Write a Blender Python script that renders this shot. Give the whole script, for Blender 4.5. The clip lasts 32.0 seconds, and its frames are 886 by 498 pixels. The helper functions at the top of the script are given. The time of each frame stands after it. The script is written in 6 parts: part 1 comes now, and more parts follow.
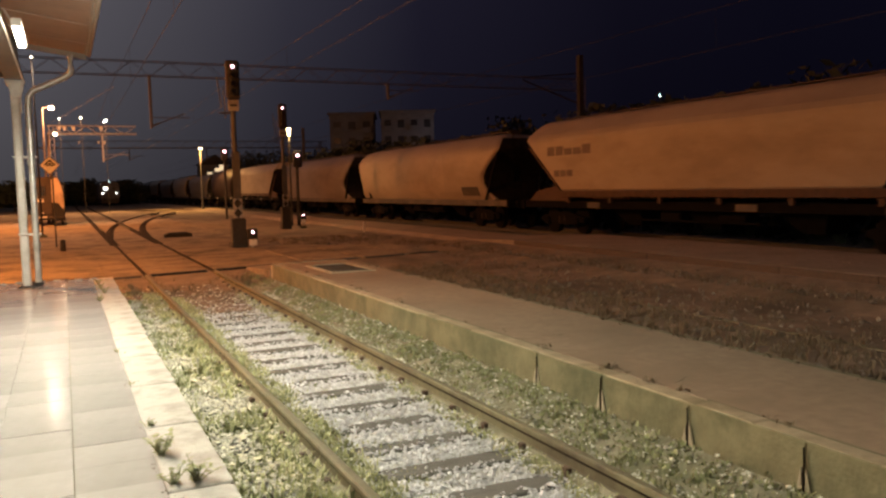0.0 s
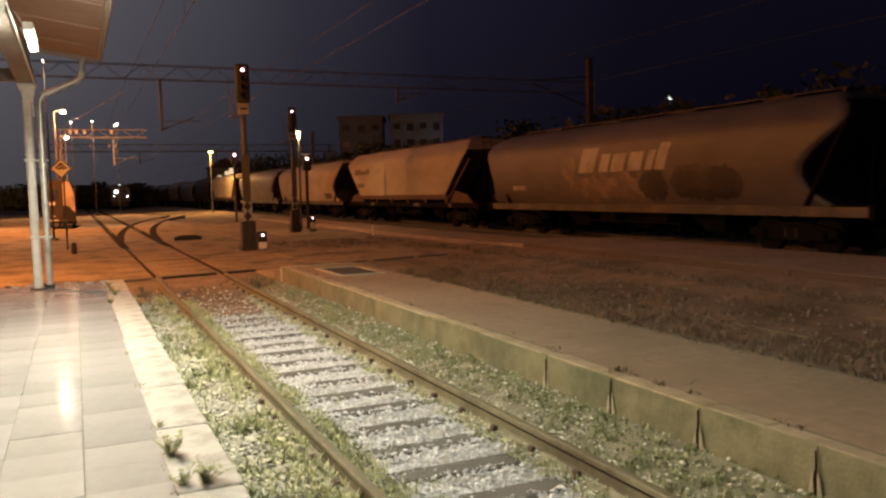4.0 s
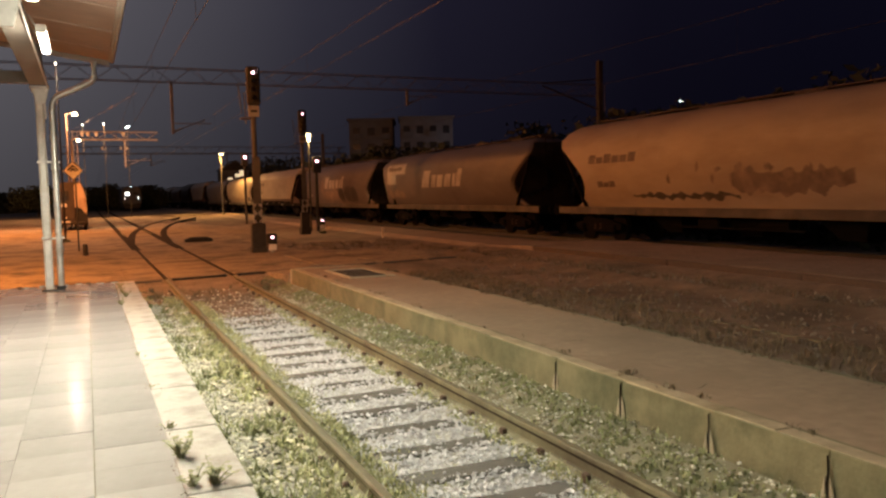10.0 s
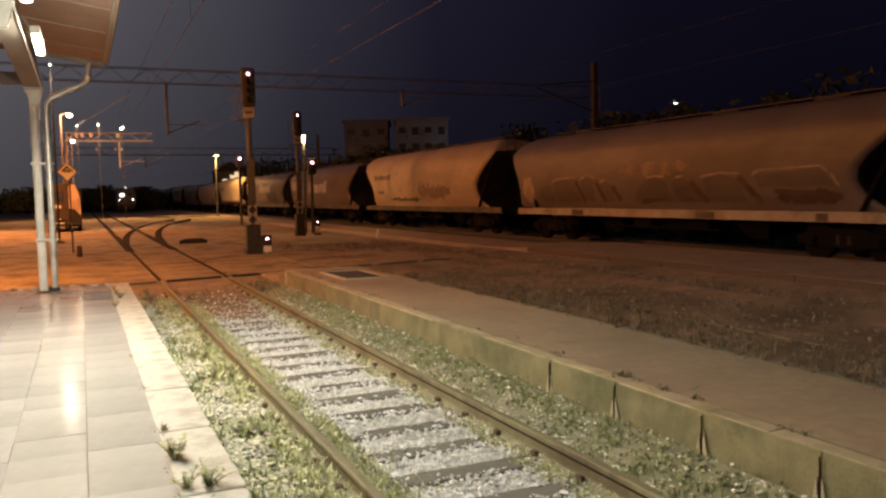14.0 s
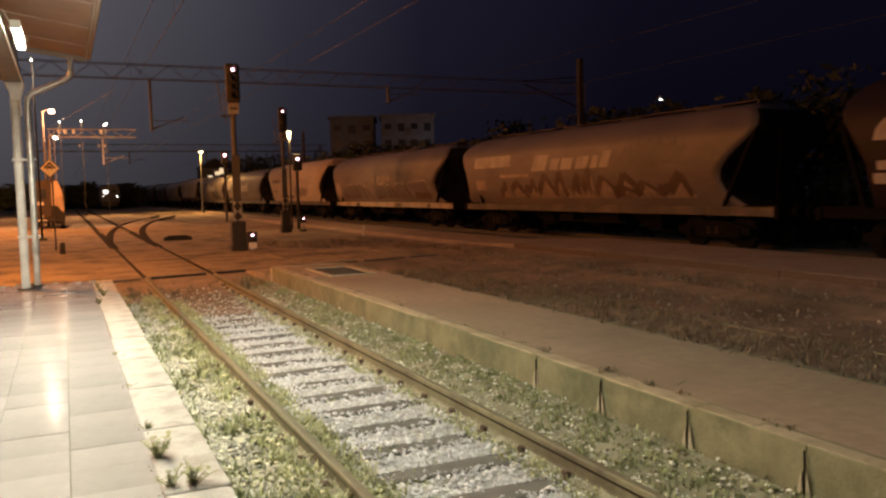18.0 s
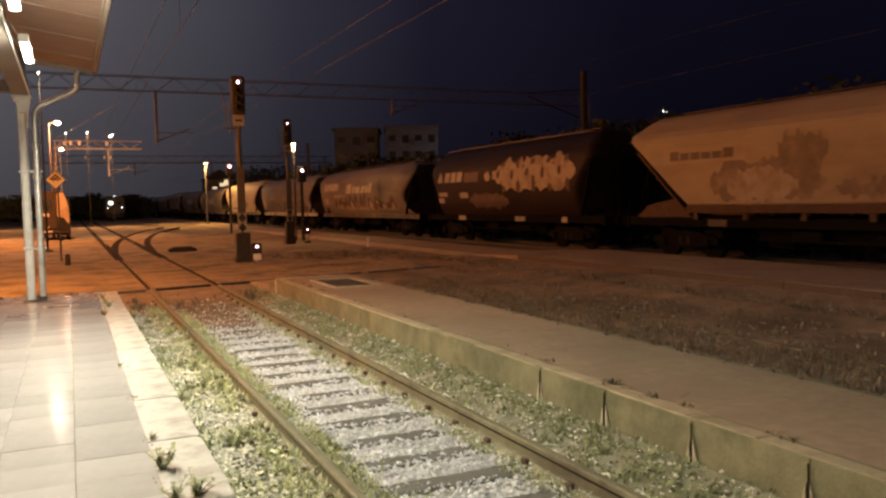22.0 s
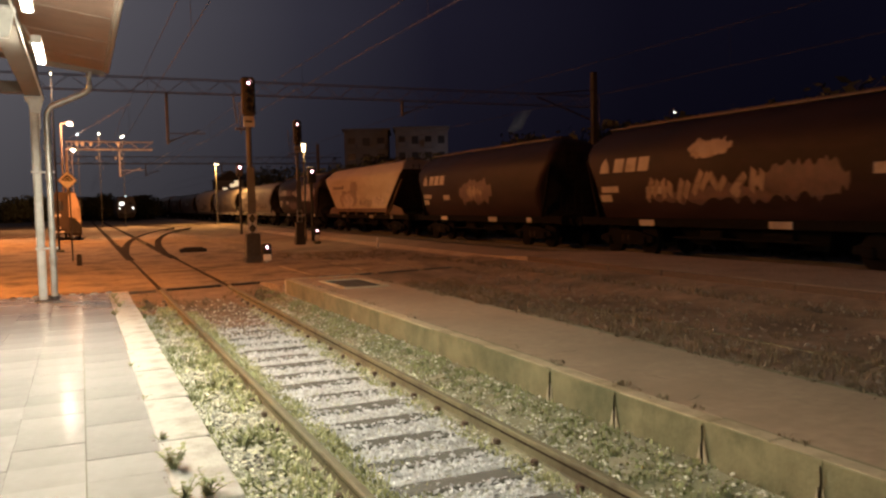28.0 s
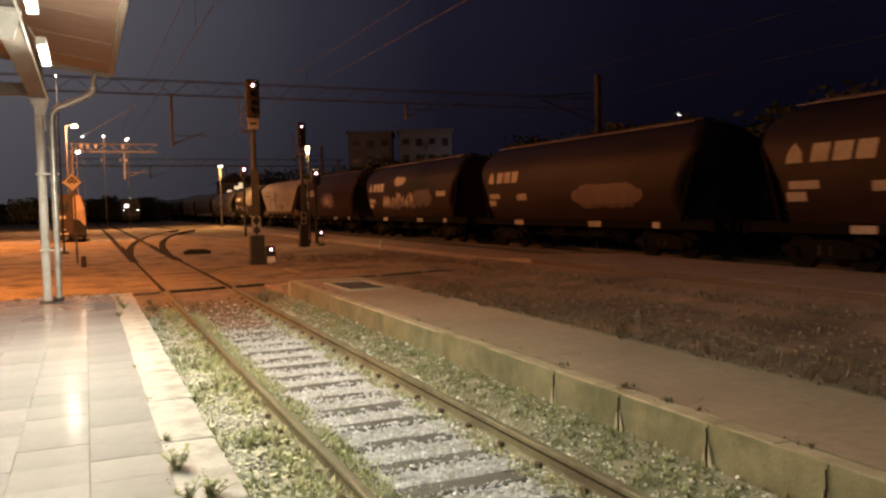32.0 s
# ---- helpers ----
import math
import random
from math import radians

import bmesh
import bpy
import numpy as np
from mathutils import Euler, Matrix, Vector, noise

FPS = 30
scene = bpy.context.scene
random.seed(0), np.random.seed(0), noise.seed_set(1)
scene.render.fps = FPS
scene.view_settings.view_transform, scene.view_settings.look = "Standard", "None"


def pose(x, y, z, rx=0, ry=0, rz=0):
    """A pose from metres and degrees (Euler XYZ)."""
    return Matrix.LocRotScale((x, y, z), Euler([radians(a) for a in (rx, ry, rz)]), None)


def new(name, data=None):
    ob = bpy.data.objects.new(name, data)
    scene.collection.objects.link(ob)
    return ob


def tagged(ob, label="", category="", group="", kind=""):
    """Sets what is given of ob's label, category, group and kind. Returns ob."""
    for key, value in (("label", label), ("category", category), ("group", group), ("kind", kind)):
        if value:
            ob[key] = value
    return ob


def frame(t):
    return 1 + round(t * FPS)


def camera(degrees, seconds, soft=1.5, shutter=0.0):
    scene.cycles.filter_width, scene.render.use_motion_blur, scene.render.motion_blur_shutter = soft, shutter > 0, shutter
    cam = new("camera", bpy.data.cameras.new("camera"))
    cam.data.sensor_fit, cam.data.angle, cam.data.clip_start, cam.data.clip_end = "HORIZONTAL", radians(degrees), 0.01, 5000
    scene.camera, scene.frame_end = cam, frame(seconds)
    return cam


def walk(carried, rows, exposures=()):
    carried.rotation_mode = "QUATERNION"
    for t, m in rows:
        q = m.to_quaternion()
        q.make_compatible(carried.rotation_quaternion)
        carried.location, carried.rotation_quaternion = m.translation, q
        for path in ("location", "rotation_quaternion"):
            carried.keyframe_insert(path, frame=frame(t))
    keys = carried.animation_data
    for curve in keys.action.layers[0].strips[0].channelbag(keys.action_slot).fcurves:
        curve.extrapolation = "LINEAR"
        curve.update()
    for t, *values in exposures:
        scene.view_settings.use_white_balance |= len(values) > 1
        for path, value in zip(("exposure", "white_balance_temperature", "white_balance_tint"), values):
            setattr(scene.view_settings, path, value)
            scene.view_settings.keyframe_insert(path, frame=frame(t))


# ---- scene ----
cam = camera(57.89, 32.0, soft=2.4, shutter=0.5)
walk(cam, [
    (0, pose(0.006, -0.003, 1.826, 85.494, 1.401, -25.292)),
    (0.5, pose(0.005, -0.021, 1.820, 85.634, 1.530, -25.065)),
    (1, pose(0.007, -0.017, 1.821, 85.707, 1.462, -24.973)),
    (1.5, pose(0.006, -0.014, 1.822, 85.723, 1.548, -24.892)),
    (2, pose(0.008, 0.005, 1.822, 85.762, 1.486, -24.841)),
    (2.5, pose(0.008, -0.014, 1.818, 85.770, 1.533, -24.648)),
    (3, pose(0.005, -0.011, 1.818, 85.759, 1.494, -24.598)),
    (3.5, pose(0.007, 0.002, 1.818, 85.726, 1.475, -24.618)),
    (5.5, pose(0.004, -0.010, 1.820, 85.837, 1.306, -24.672)),
    (6, pose(0.005, -0.015, 1.822, 85.901, 1.327, -24.676)),
    (6.5, pose(0.006, -0.012, 1.823, 86.003, 1.328, -24.705)),
    (7, pose(0.006, -0.015, 1.823, 86.128, 1.351, -24.705)),
    (7.5, pose(0.006, -0.013, 1.822, 86.172, 1.380, -24.652)),
    (8, pose(0.007, -0.004, 1.817, 86.100, 1.341, -24.563)),
    (8.5, pose(0.004, 0.000, 1.816, 86.142, 1.310, -24.460)),
    (9, pose(-0.000, -0.000, 1.816, 86.120, 1.275, -24.322)),
    (9.5, pose(0.002, 0.003, 1.813, 86.040, 1.280, -24.135)),
    (10, pose(0.006, 0.007, 1.815, 85.945, 1.308, -23.957)),
    (10.5, pose(0.011, 0.005, 1.816, 85.897, 1.330, -23.838)),
    (11, pose(0.007, -0.001, 1.815, 85.942, 1.335, -23.792)),
    (11.5, pose(-0.000, -0.008, 1.819, 85.976, 1.291, -23.782)),
    (12, pose(-0.002, -0.011, 1.818, 85.977, 1.298, -23.783)),
    (12.5, pose(-0.001, -0.011, 1.818, 85.987, 1.270, -23.807)),
    (13, pose(0.005, -0.003, 1.816, 86.040, 1.274, -23.908)),
    (13.5, pose(0.008, -0.002, 1.817, 86.071, 1.215, -24.073)),
    (14, pose(0.009, -0.007, 1.819, 86.042, 1.256, -24.297)),
    (14.5, pose(0.008, 0.000, 1.815, 86.031, 1.246, -24.429)),
    (16.5, pose(0.020, 0.007, 1.815, 85.876, 1.369, -24.834)),
    (17, pose(0.022, 0.006, 1.816, 85.831, 1.371, -25.049)),
    (17.5, pose(0.022, 0.010, 1.814, 85.731, 1.366, -25.183)),
    (18, pose(0.019, 0.010, 1.814, 85.762, 1.329, -25.284)),
    (18.5, pose(0.018, 0.007, 1.814, 85.767, 1.296, -25.314)),
    (19, pose(0.017, 0.006, 1.814, 85.731, 1.276, -25.266)),
    (19.5, pose(0.017, 0.004, 1.815, 85.837, 1.307, -25.217)),
    (20, pose(0.015, 0.001, 1.817, 85.950, 1.329, -25.183)),
    (20.5, pose(0.011, -0.002, 1.818, 86.092, 1.282, -25.194)),
    (21, pose(0.012, -0.007, 1.820, 86.234, 1.287, -25.110)),
    (21.5, pose(0.010, -0.008, 1.819, 86.394, 1.303, -25.053)),
    (22, pose(0.009, -0.015, 1.822, 86.579, 1.312, -24.992)),
    (22.5, pose(0.006, -0.016, 1.824, 86.726, 1.317, -24.922)),
    (23, pose(0.011, -0.008, 1.823, 86.833, 1.269, -24.881)),
    (23.5, pose(0.017, -0.005, 1.821, 86.855, 1.294, -24.847)),
    (24, pose(0.017, -0.000, 1.820, 86.850, 1.331, -24.782)),
    (24.5, pose(0.017, -0.003, 1.818, 86.860, 1.289, -24.735)),
    (25, pose(0.018, 0.003, 1.814, 86.808, 1.299, -24.677)),
    (25.5, pose(0.022, 0.009, 1.813, 86.723, 1.305, -24.618)),
    (27.5, pose(0.016, -0.006, 1.819, 86.673, 1.309, -24.355)),
    (28, pose(0.009, -0.007, 1.820, 86.668, 1.233, -24.311)),
    (28.5, pose(0.012, -0.005, 1.821, 86.685, 1.207, -24.268)),
    (29, pose(0.013, 0.000, 1.817, 86.744, 1.227, -24.206)),
    (29.5, pose(0.014, 0.004, 1.816, 86.751, 1.205, -24.181)),
    (30, pose(0.021, 0.015, 1.815, 86.710, 1.203, -24.211)),
    (30.5, pose(0.023, 0.012, 1.817, 86.789, 1.187, -24.178)),
    (31, pose(0.019, 0.007, 1.818, 86.842, 1.240, -24.104)),
    (31.5, pose(0.014, 0.003, 1.821, 86.807, 1.206, -24.079)),
    (32, pose(0.011, 0.001, 1.814, 86.850, 1.175, -24.034)),
], exposures=[(0, 1.36), (32, 1.36)])

# ---------------------------------------------------------------- night sky
world = bpy.data.worlds.new("night_sky")
scene.world = world
world.use_nodes = True
wn, wl = world.node_tree.nodes, world.node_tree.links
wn.clear()
w_tc = wn.new("ShaderNodeTexCoord")
w_sep = wn.new("ShaderNodeSeparateXYZ")
w_ramp = wn.new("ShaderNodeValToRGB")
w_map = wn.new("ShaderNodeMapRange")
w_bg = wn.new("ShaderNodeBackground")
w_out = wn.new("ShaderNodeOutputWorld")
wl.new(w_tc.outputs["Generated"], w_sep.inputs[0])
w_az = wn.new("ShaderNodeMath")
w_az.operation = "ARCTAN2"
wl.new(w_sep.outputs["X"], w_az.inputs[0])
wl.new(w_sep.outputs["Y"], w_az.inputs[1])
wl.new(w_az.outputs[0], w_map.inputs["Value"])
w_map.inputs["From Min"].default_value, w_map.inputs["From Max"].default_value = -1.2, 1.2
wl.new(w_map.outputs[0], w_ramp.inputs[0])
# town glow in the north, deep blue towards the east, dark behind
sky_tones = ((0.0, (0.004, 0.004, 0.006)), (0.375, (0.018, 0.017, 0.020)), (0.44, (0.041, 0.0385, 0.043)), (0.608, (0.0098, 0.0092, 0.0134)),
             (0.675, (0.0036, 0.0032, 0.0063)), (0.776, (0.0015, 0.0013, 0.0031)), (0.854, (0.0011, 0.0010, 0.0026)), (1.0, (0.0011, 0.0010, 0.0026)))
for k, (at, tone) in enumerate(sky_tones):
    stop = w_ramp.color_ramp.elements[0] if k == 0 else w_ramp.color_ramp.elements[len(w_ramp.color_ramp.elements) - 1] if at == 1.0 else w_ramp.color_ramp.elements.new(at)
    stop.color = (*tone, 1)
w_up = wn.new("ShaderNodeMapRange")
wl.new(w_sep.outputs["Z"], w_up.inputs["Value"])
w_up.inputs["From Min"].default_value, w_up.inputs["From Max"].default_value = 0.0, 0.22
w_up.inputs["To Min"].default_value, w_up.inputs["To Max"].default_value = 0.58, 1.1
w_dim = wn.new("ShaderNodeMix")
w_dim.data_type, w_dim.blend_type = "RGBA", "MULTIPLY"
w_dim.inputs["Factor"].default_value = 1.0
wl.new(w_ramp.outputs[0], w_dim.inputs["A"])
wl.new(w_up.outputs[0], w_dim.inputs["B"])
wl.new(w_dim.outputs["Result"], w_bg.inputs[0])
w_bg.inputs[1].default_value = 1.08
wl.new(w_bg.outputs[0], w_out.inputs[0])


# ---------------------------------------------------------------- lamps
TUBE = (1.0, 0.915, 0.71)


def lamp(name, kind, place, power, colour, size=0.2, size_y=None, aim=(0, 0, -1), cone=168):
    data = bpy.data.lights.new(name, kind)
    data.energy, data.color = power, colour
    if kind == "AREA":
        data.shape, data.size, data.size_y = "RECTANGLE", size, size_y or size
    else:
        data.shadow_soft_size = size
    if kind == "SPOT":
        data.spot_size, data.spot_blend = radians(cone), 0.2 if cone > 170 else 0.45
    ob = new(name, data)
    ob.matrix_basis = Matrix.Translation(place) @ Vector(aim).to_track_quat("-Z", "Y").to_matrix().to_4x4()
    return ob


TUBE_Y = (-1.0, 1.7, 4.38, 7.06, 9.74)
for ty, power in zip(TUBE_Y, (45, 62, 115, 205, 360)):      # power graded up towards the platform end to even its light; most thrown down
    lamp("tube_light", "SPOT", (-0.335, ty, 3.44), power * 0.92, TUBE, 0.08, cone=174)
    if ty > 4:
        lamp("tube_light", "POINT", (-0.17, ty + 0.1, 3.28), power * 0.15, TUBE, 0.05)
# Unseen floodlight, added out of view to light the train and yard.
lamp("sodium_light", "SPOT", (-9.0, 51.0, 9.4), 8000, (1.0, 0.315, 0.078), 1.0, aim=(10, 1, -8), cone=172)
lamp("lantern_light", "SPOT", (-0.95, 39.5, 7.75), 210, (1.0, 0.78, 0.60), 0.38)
# Unseen lamp, assumed beside the platform end for the orange ground.
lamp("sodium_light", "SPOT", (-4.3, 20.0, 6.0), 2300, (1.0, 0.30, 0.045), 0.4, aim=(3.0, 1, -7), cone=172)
lamp("sodium_light", "SPOT", (-0.28, 55.6, 5.2), 360, (1.0, 0.42, 0.13), 0.3, cone=165)
lamp("sodium_light", "SPOT", (11.46, 43.9, 4.9), 130, (1.0, 0.62, 0.25), 0.15)
lamp("lantern_light", "SPOT", (-0.42, 57.2, 7.2), 1200, (1.0, 0.55, 0.30), 0.25, aim=(1.5, 9, -7), cone=172)
lamp("yard_light", "SPOT", (2.0, 87.4, 9.5), 3800, (1.0, 0.47, 0.19), 0.3, aim=(1.0, 2.0, -6), cone=174)
lamp("sodium_light", "SPOT", (13.9, 91.6, 6.4), 1500, (1.0, 0.50, 0.13), 0.25)
# No lamp is known here; this one is added to brighten the apartment walls.
lamp("added_facade_light", "SPOT", (62.0, 121.0, 7.6), 480, (0.75, 0.85, 1.0), 0.3, aim=(-0.3, 1.0, -0.5), cone=150)


# ---------------------------------------------------------------- materials
def material(name, low, high, scale=6.0, rough=0.8, metal=0.0, bump=0.25, fine=None, stain=None, stain_scale=0.7,
             random_tint=0.0, island=False, glow=0.0, stretch=(1, 1, 1), vary=0.12):
    """A surface with grain at two scales, stains and relief, in real-world size."""
    m = bpy.data.materials.new(name)
    m.use_nodes = True
    n, l = m.node_tree.nodes, m.node_tree.links
    b = n["Principled BSDF"]
    tc, mp = n.new("ShaderNodeTexCoord"), n.new("ShaderNodeMapping")
    mp.inputs["Scale"].default_value = stretch
    l.new(tc.outputs["Object"], mp.inputs[0])
    grain, big = n.new("ShaderNodeTexNoise"), n.new("ShaderNodeTexNoise")
    for tex, s in ((grain, scale), (big, stain_scale)):
        l.new(mp.outputs[0], tex.inputs["Vector"])
        tex.inputs["Scale"].default_value, tex.inputs["Detail"].default_value = s, 6
        tex.inputs["Roughness"].default_value = 0.62
    ramp = n.new("ShaderNodeValToRGB")
    ramp.color_ramp.elements[0].position, ramp.color_ramp.elements[1].position = 0.32, 0.68
    ramp.color_ramp.elements[0].color, ramp.color_ramp.elements[1].color = (*low, 1), (*high, 1)
    l.new(grain.outputs["Fac"], ramp.inputs[0])
    colour = ramp.outputs[0]
    if stain:
        mask = n.new("ShaderNodeValToRGB")
        mask.color_ramp.elements[0].position, mask.color_ramp.elements[1].position = 0.47, 0.66
        l.new(big.outputs["Fac"], mask.inputs[0])
        mix = n.new("ShaderNodeMix")
        mix.data_type = "RGBA"
        l.new(mask.outputs[0], mix.inputs["Factor"])
        l.new(colour, mix.inputs["A"])
        mix.inputs["B"].default_value = (*stain, 1)
        colour = mix.outputs["Result"]
    if random_tint:
        hsv = n.new("ShaderNodeHueSaturation")
        if island:
            rnd = n.new("ShaderNodeNewGeometry").outputs["Random Per Island"]
        else:
            rnd = n.new("ShaderNodeObjectInfo").outputs["Random"]
        rng = n.new("ShaderNodeMapRange")
        l.new(rnd, rng.inputs["Value"])
        rng.inputs["To Min"].default_value, rng.inputs["To Max"].default_value = 1 - random_tint, 1 + random_tint
        l.new(rng.outputs[0], hsv.inputs["Value"])
        l.new(colour, hsv.inputs["Color"])
        colour = hsv.outputs[0]
    l.new(colour, b.inputs["Base Color"])
    rr = n.new("ShaderNodeMapRange")
    l.new(grain.outputs["Fac"], rr.inputs["Value"])
    rr.inputs["To Min"].default_value, rr.inputs["To Max"].default_value = max(rough - vary, 0.02), min(rough + vary, 1)
    l.new(rr.outputs[0], b.inputs["Roughness"])
    b.inputs["Metallic"].default_value = metal
    if bump:
        bm_ = n.new("ShaderNodeBump")
        bm_.inputs["Strength"].default_value, bm_.inputs["Distance"].default_value = bump, 0.02
        f = n.new("ShaderNodeTexNoise")
        f.inputs["Scale"].default_value, f.inputs["Detail"].default_value = fine or scale * 4, 4
        l.new(mp.outputs[0], f.inputs["Vector"])
        l.new(f.outputs["Fac"], bm_.inputs["Height"])
        l.new(bm_.outputs[0], b.inputs["Normal"])
    if glow:
        b.inputs["Emission Color"].default_value = (*high, 1)
        b.inputs["Emission Strength"].default_value = glow
    return m


def glowing(name, colour, strength):
    m = bpy.data.materials.new(name)
    m.use_nodes = True
    b = m.node_tree.nodes["Principled BSDF"]
    b.inputs["Base Color"].default_value = (*colour, 1)
    b.inputs["Emission Color"].default_value = (*colour, 1)
    b.inputs["Emission Strength"].default_value = strength
    return m


M_TILE = material("pale_stone_tile", (0.31, 0.299, 0.289), (0.36, 0.347, 0.335), 3.5, 0.135, bump=0.006, fine=30,
                  stain=(0.29, 0.28, 0.27), stain_scale=1.2, random_tint=0.11, vary=0.03)
M_TILE.node_tree.nodes["Principled BSDF"].inputs["Specular IOR Level"].default_value = 0.20
M_COPING = material("worn_concrete_coping", (0.335, 0.330, 0.302), (0.42, 0.413, 0.381), 3.5, 0.75, bump=0.25, fine=40,
                    stain=(0.235, 0.226, 0.19), stain_scale=3.2, random_tint=0.06)
M_CONCRETE = material("mossy_concrete", (0.122, 0.112, 0.058), (0.185, 0.168, 0.092), 4, 0.9, bump=0.4, fine=30,
                      stain=(0.082, 0.088, 0.044), stain_scale=1.7)
M_ASPHALT = material("worn_asphalt", (0.215, 0.156, 0.10), (0.29, 0.213, 0.142), 9, 0.88, bump=0.35, fine=90,
                     stain=(0.205, 0.149, 0.096), stain_scale=0.8)
M_PATH = material("pale_dusty_asphalt", (0.22, 0.168, 0.13), (0.31, 0.242, 0.192), 6, 0.92, bump=0.4, fine=60,
                  stain=(0.185, 0.142, 0.108), stain_scale=0.6)
M_LIME = material("pale_concrete_edge", (0.30, 0.26, 0.18), (0.42, 0.365, 0.26), 7, 0.85, bump=0.4, fine=50,
                  stain=(0.22, 0.20, 0.13), stain_scale=2.5)
M_EDGE = material("dusty_edge_band", (0.27, 0.22, 0.14), (0.37, 0.305, 0.20), 7, 0.85, bump=0.4, fine=50, stain=(0.19, 0.155, 0.085), stain_scale=2.5)
M_DIRT = material("trodden_dirt", (0.15, 0.112, 0.078), (0.28, 0.217, 0.156), 2.2, 0.95, bump=0.6, fine=22,
                  stain=(0.10, 0.082, 0.056), stain_scale=0.35)
M_YARD = material("yard_dirt", (0.175, 0.135, 0.092), (0.33, 0.26, 0.184), 7, 0.97, bump=0.9, fine=35,
                  stain=(0.075, 0.058, 0.039), stain_scale=0.8)
M_BED = material("ballast_bed", (0.38, 0.38, 0.35), (0.56, 0.56, 0.53), 16, 0.95, bump=0.7, fine=28,
                 stain=(0.22, 0.23, 0.13), stain_scale=0.9)
M_STONE = material("crushed_limestone", (0.46, 0.47, 0.48), (0.70, 0.71, 0.72), 9, 0.9, bump=0.3, fine=40,
                   random_tint=0.2, island=True)
M_STONE_DULL = material("dusty_ballast_stone", (0.14, 0.118, 0.09), (0.26, 0.222, 0.178), 9, 0.95, bump=0.3, fine=40,
                        random_tint=0.3, island=True)
M_STONE_MID = material("mossy_ballast_stone", (0.42, 0.415, 0.335), (0.68, 0.67, 0.58), 9, 0.95, bump=0.3, fine=40, random_tint=0.35, island=True)
M_STONE_MOSS = material("dark_mossy_stone", (0.13, 0.125, 0.085), (0.26, 0.25, 0.18), 9, 0.95, bump=0.3, fine=40, random_tint=0.35, island=True)
M_VERGE = material("mossy_trackside_dirt", (0.15, 0.147, 0.095), (0.275, 0.265, 0.185), 7, 0.95, bump=0.7, fine=35, stain=(0.14, 0.15, 0.08), stain_scale=1.6)
M_SLEEPER = material("weathered_sleeper_wood", (0.09, 0.089, 0.078), (0.155, 0.153, 0.136), 9, 0.9, bump=0.6, fine=40,
                     random_tint=0.15, stretch=(0.2, 3, 3))
M_RAIL = material("rusty_rail_steel", (0.112, 0.104, 0.058), (0.172, 0.160, 0.094), 12, 0.7, 0.1, bump=0.2, fine=60,
                  stain=(0.06, 0.05, 0.03), stain_scale=1.0)
M_RAILTOP = material("worn_rail_head", (0.125, 0.116, 0.07), (0.185, 0.172, 0.108), 10, 0.6, 0.2, bump=0.08, fine=60)
M_GRASS = material("weed_leaf", (0.25, 0.265, 0.12), (0.46, 0.47, 0.25), 5, 0.7, bump=0, random_tint=0.4, island=True)
M_WEED = material("dark_weed_leaf", (0.15, 0.168, 0.075), (0.28, 0.30, 0.15), 5, 0.7, bump=0, random_tint=0.35, island=True)
M_FALLEN = material("pale_fallen_leaf", (0.36, 0.35, 0.23), (0.58, 0.56, 0.41), 6, 0.85, bump=0, random_tint=0.4, island=True)
M_DRY = material("dry_weed", (0.10, 0.078, 0.046), (0.19, 0.15, 0.09), 5, 0.8, bump=0, random_tint=0.4, island=True)
M_TAN = material("tan_dry_grass", (0.115, 0.088, 0.052), (0.21, 0.165, 0.10), 5, 0.8, bump=0, random_tint=0.4, island=True)
M_LEAF = material("night_tree_leaf", (0.046, 0.052, 0.032), (0.082, 0.092, 0.058), 3, 0.7, bump=0, random_tint=0.3, island=True)
M_LEAF.node_tree.nodes["Principled BSDF"].inputs["Specular IOR Level"].default_value = 0.05
M_BARK = material("tree_bark", (0.05, 0.04, 0.03), (0.12, 0.10, 0.08), 9, 0.95, bump=0.8)
M_POST = material("grey_painted_steel", (0.42, 0.42, 0.40), (0.56, 0.55, 0.52), 7, 0.45, bump=0.08, stain=(0.34, 0.32, 0.28), stain_scale=2.0)
M_PIPE = material("galvanised_pipe", (0.42, 0.42, 0.41), (0.58, 0.58, 0.56), 9, 0.35, 0.55, bump=0.05, stain=(0.36, 0.35, 0.33), stain_scale=3)
M_SOFFIT = material("brown_sheet_soffit", (0.21, 0.142, 0.11), (0.27, 0.185, 0.145), 3, 0.6, bump=0.08, stain=(0.18, 0.122, 0.095), stain_scale=1.0)
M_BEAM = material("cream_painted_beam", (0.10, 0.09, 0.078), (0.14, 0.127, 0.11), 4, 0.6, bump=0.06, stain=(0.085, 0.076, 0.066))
M_RIB = material("dusty_soffit_joint", (0.25, 0.178, 0.14), (0.32, 0.235, 0.19), 4, 0.6, bump=0.05)
M_FASCIA = material("grey_brown_fascia", (0.21, 0.175, 0.145), (0.28, 0.24, 0.20), 4, 0.6, bump=0.05)
M_MAST = material("dull_mast_paint", (0.055, 0.058, 0.066), (0.085, 0.088, 0.098), 6, 0.7, bump=0.05, stain=(0.095, 0.096, 0.10))
M_TIMBER = material("weathered_timber_pole", (0.035, 0.023, 0.016), (0.07, 0.046, 0.032), 6, 0.9, bump=0.3, stretch=(4, 4, 0.4))
# One dark colour for oily dirt and for shade painted under parts.
M_OIL_SHADE = material("oil_dark_dirt_and_shade", (0.018, 0.014, 0.010), (0.04, 0.031, 0.023), 5, 0.95, bump=0.4)
M_OIL_SHADE.node_tree.nodes["Principled BSDF"].inputs["Specular IOR Level"].default_value = 0.08
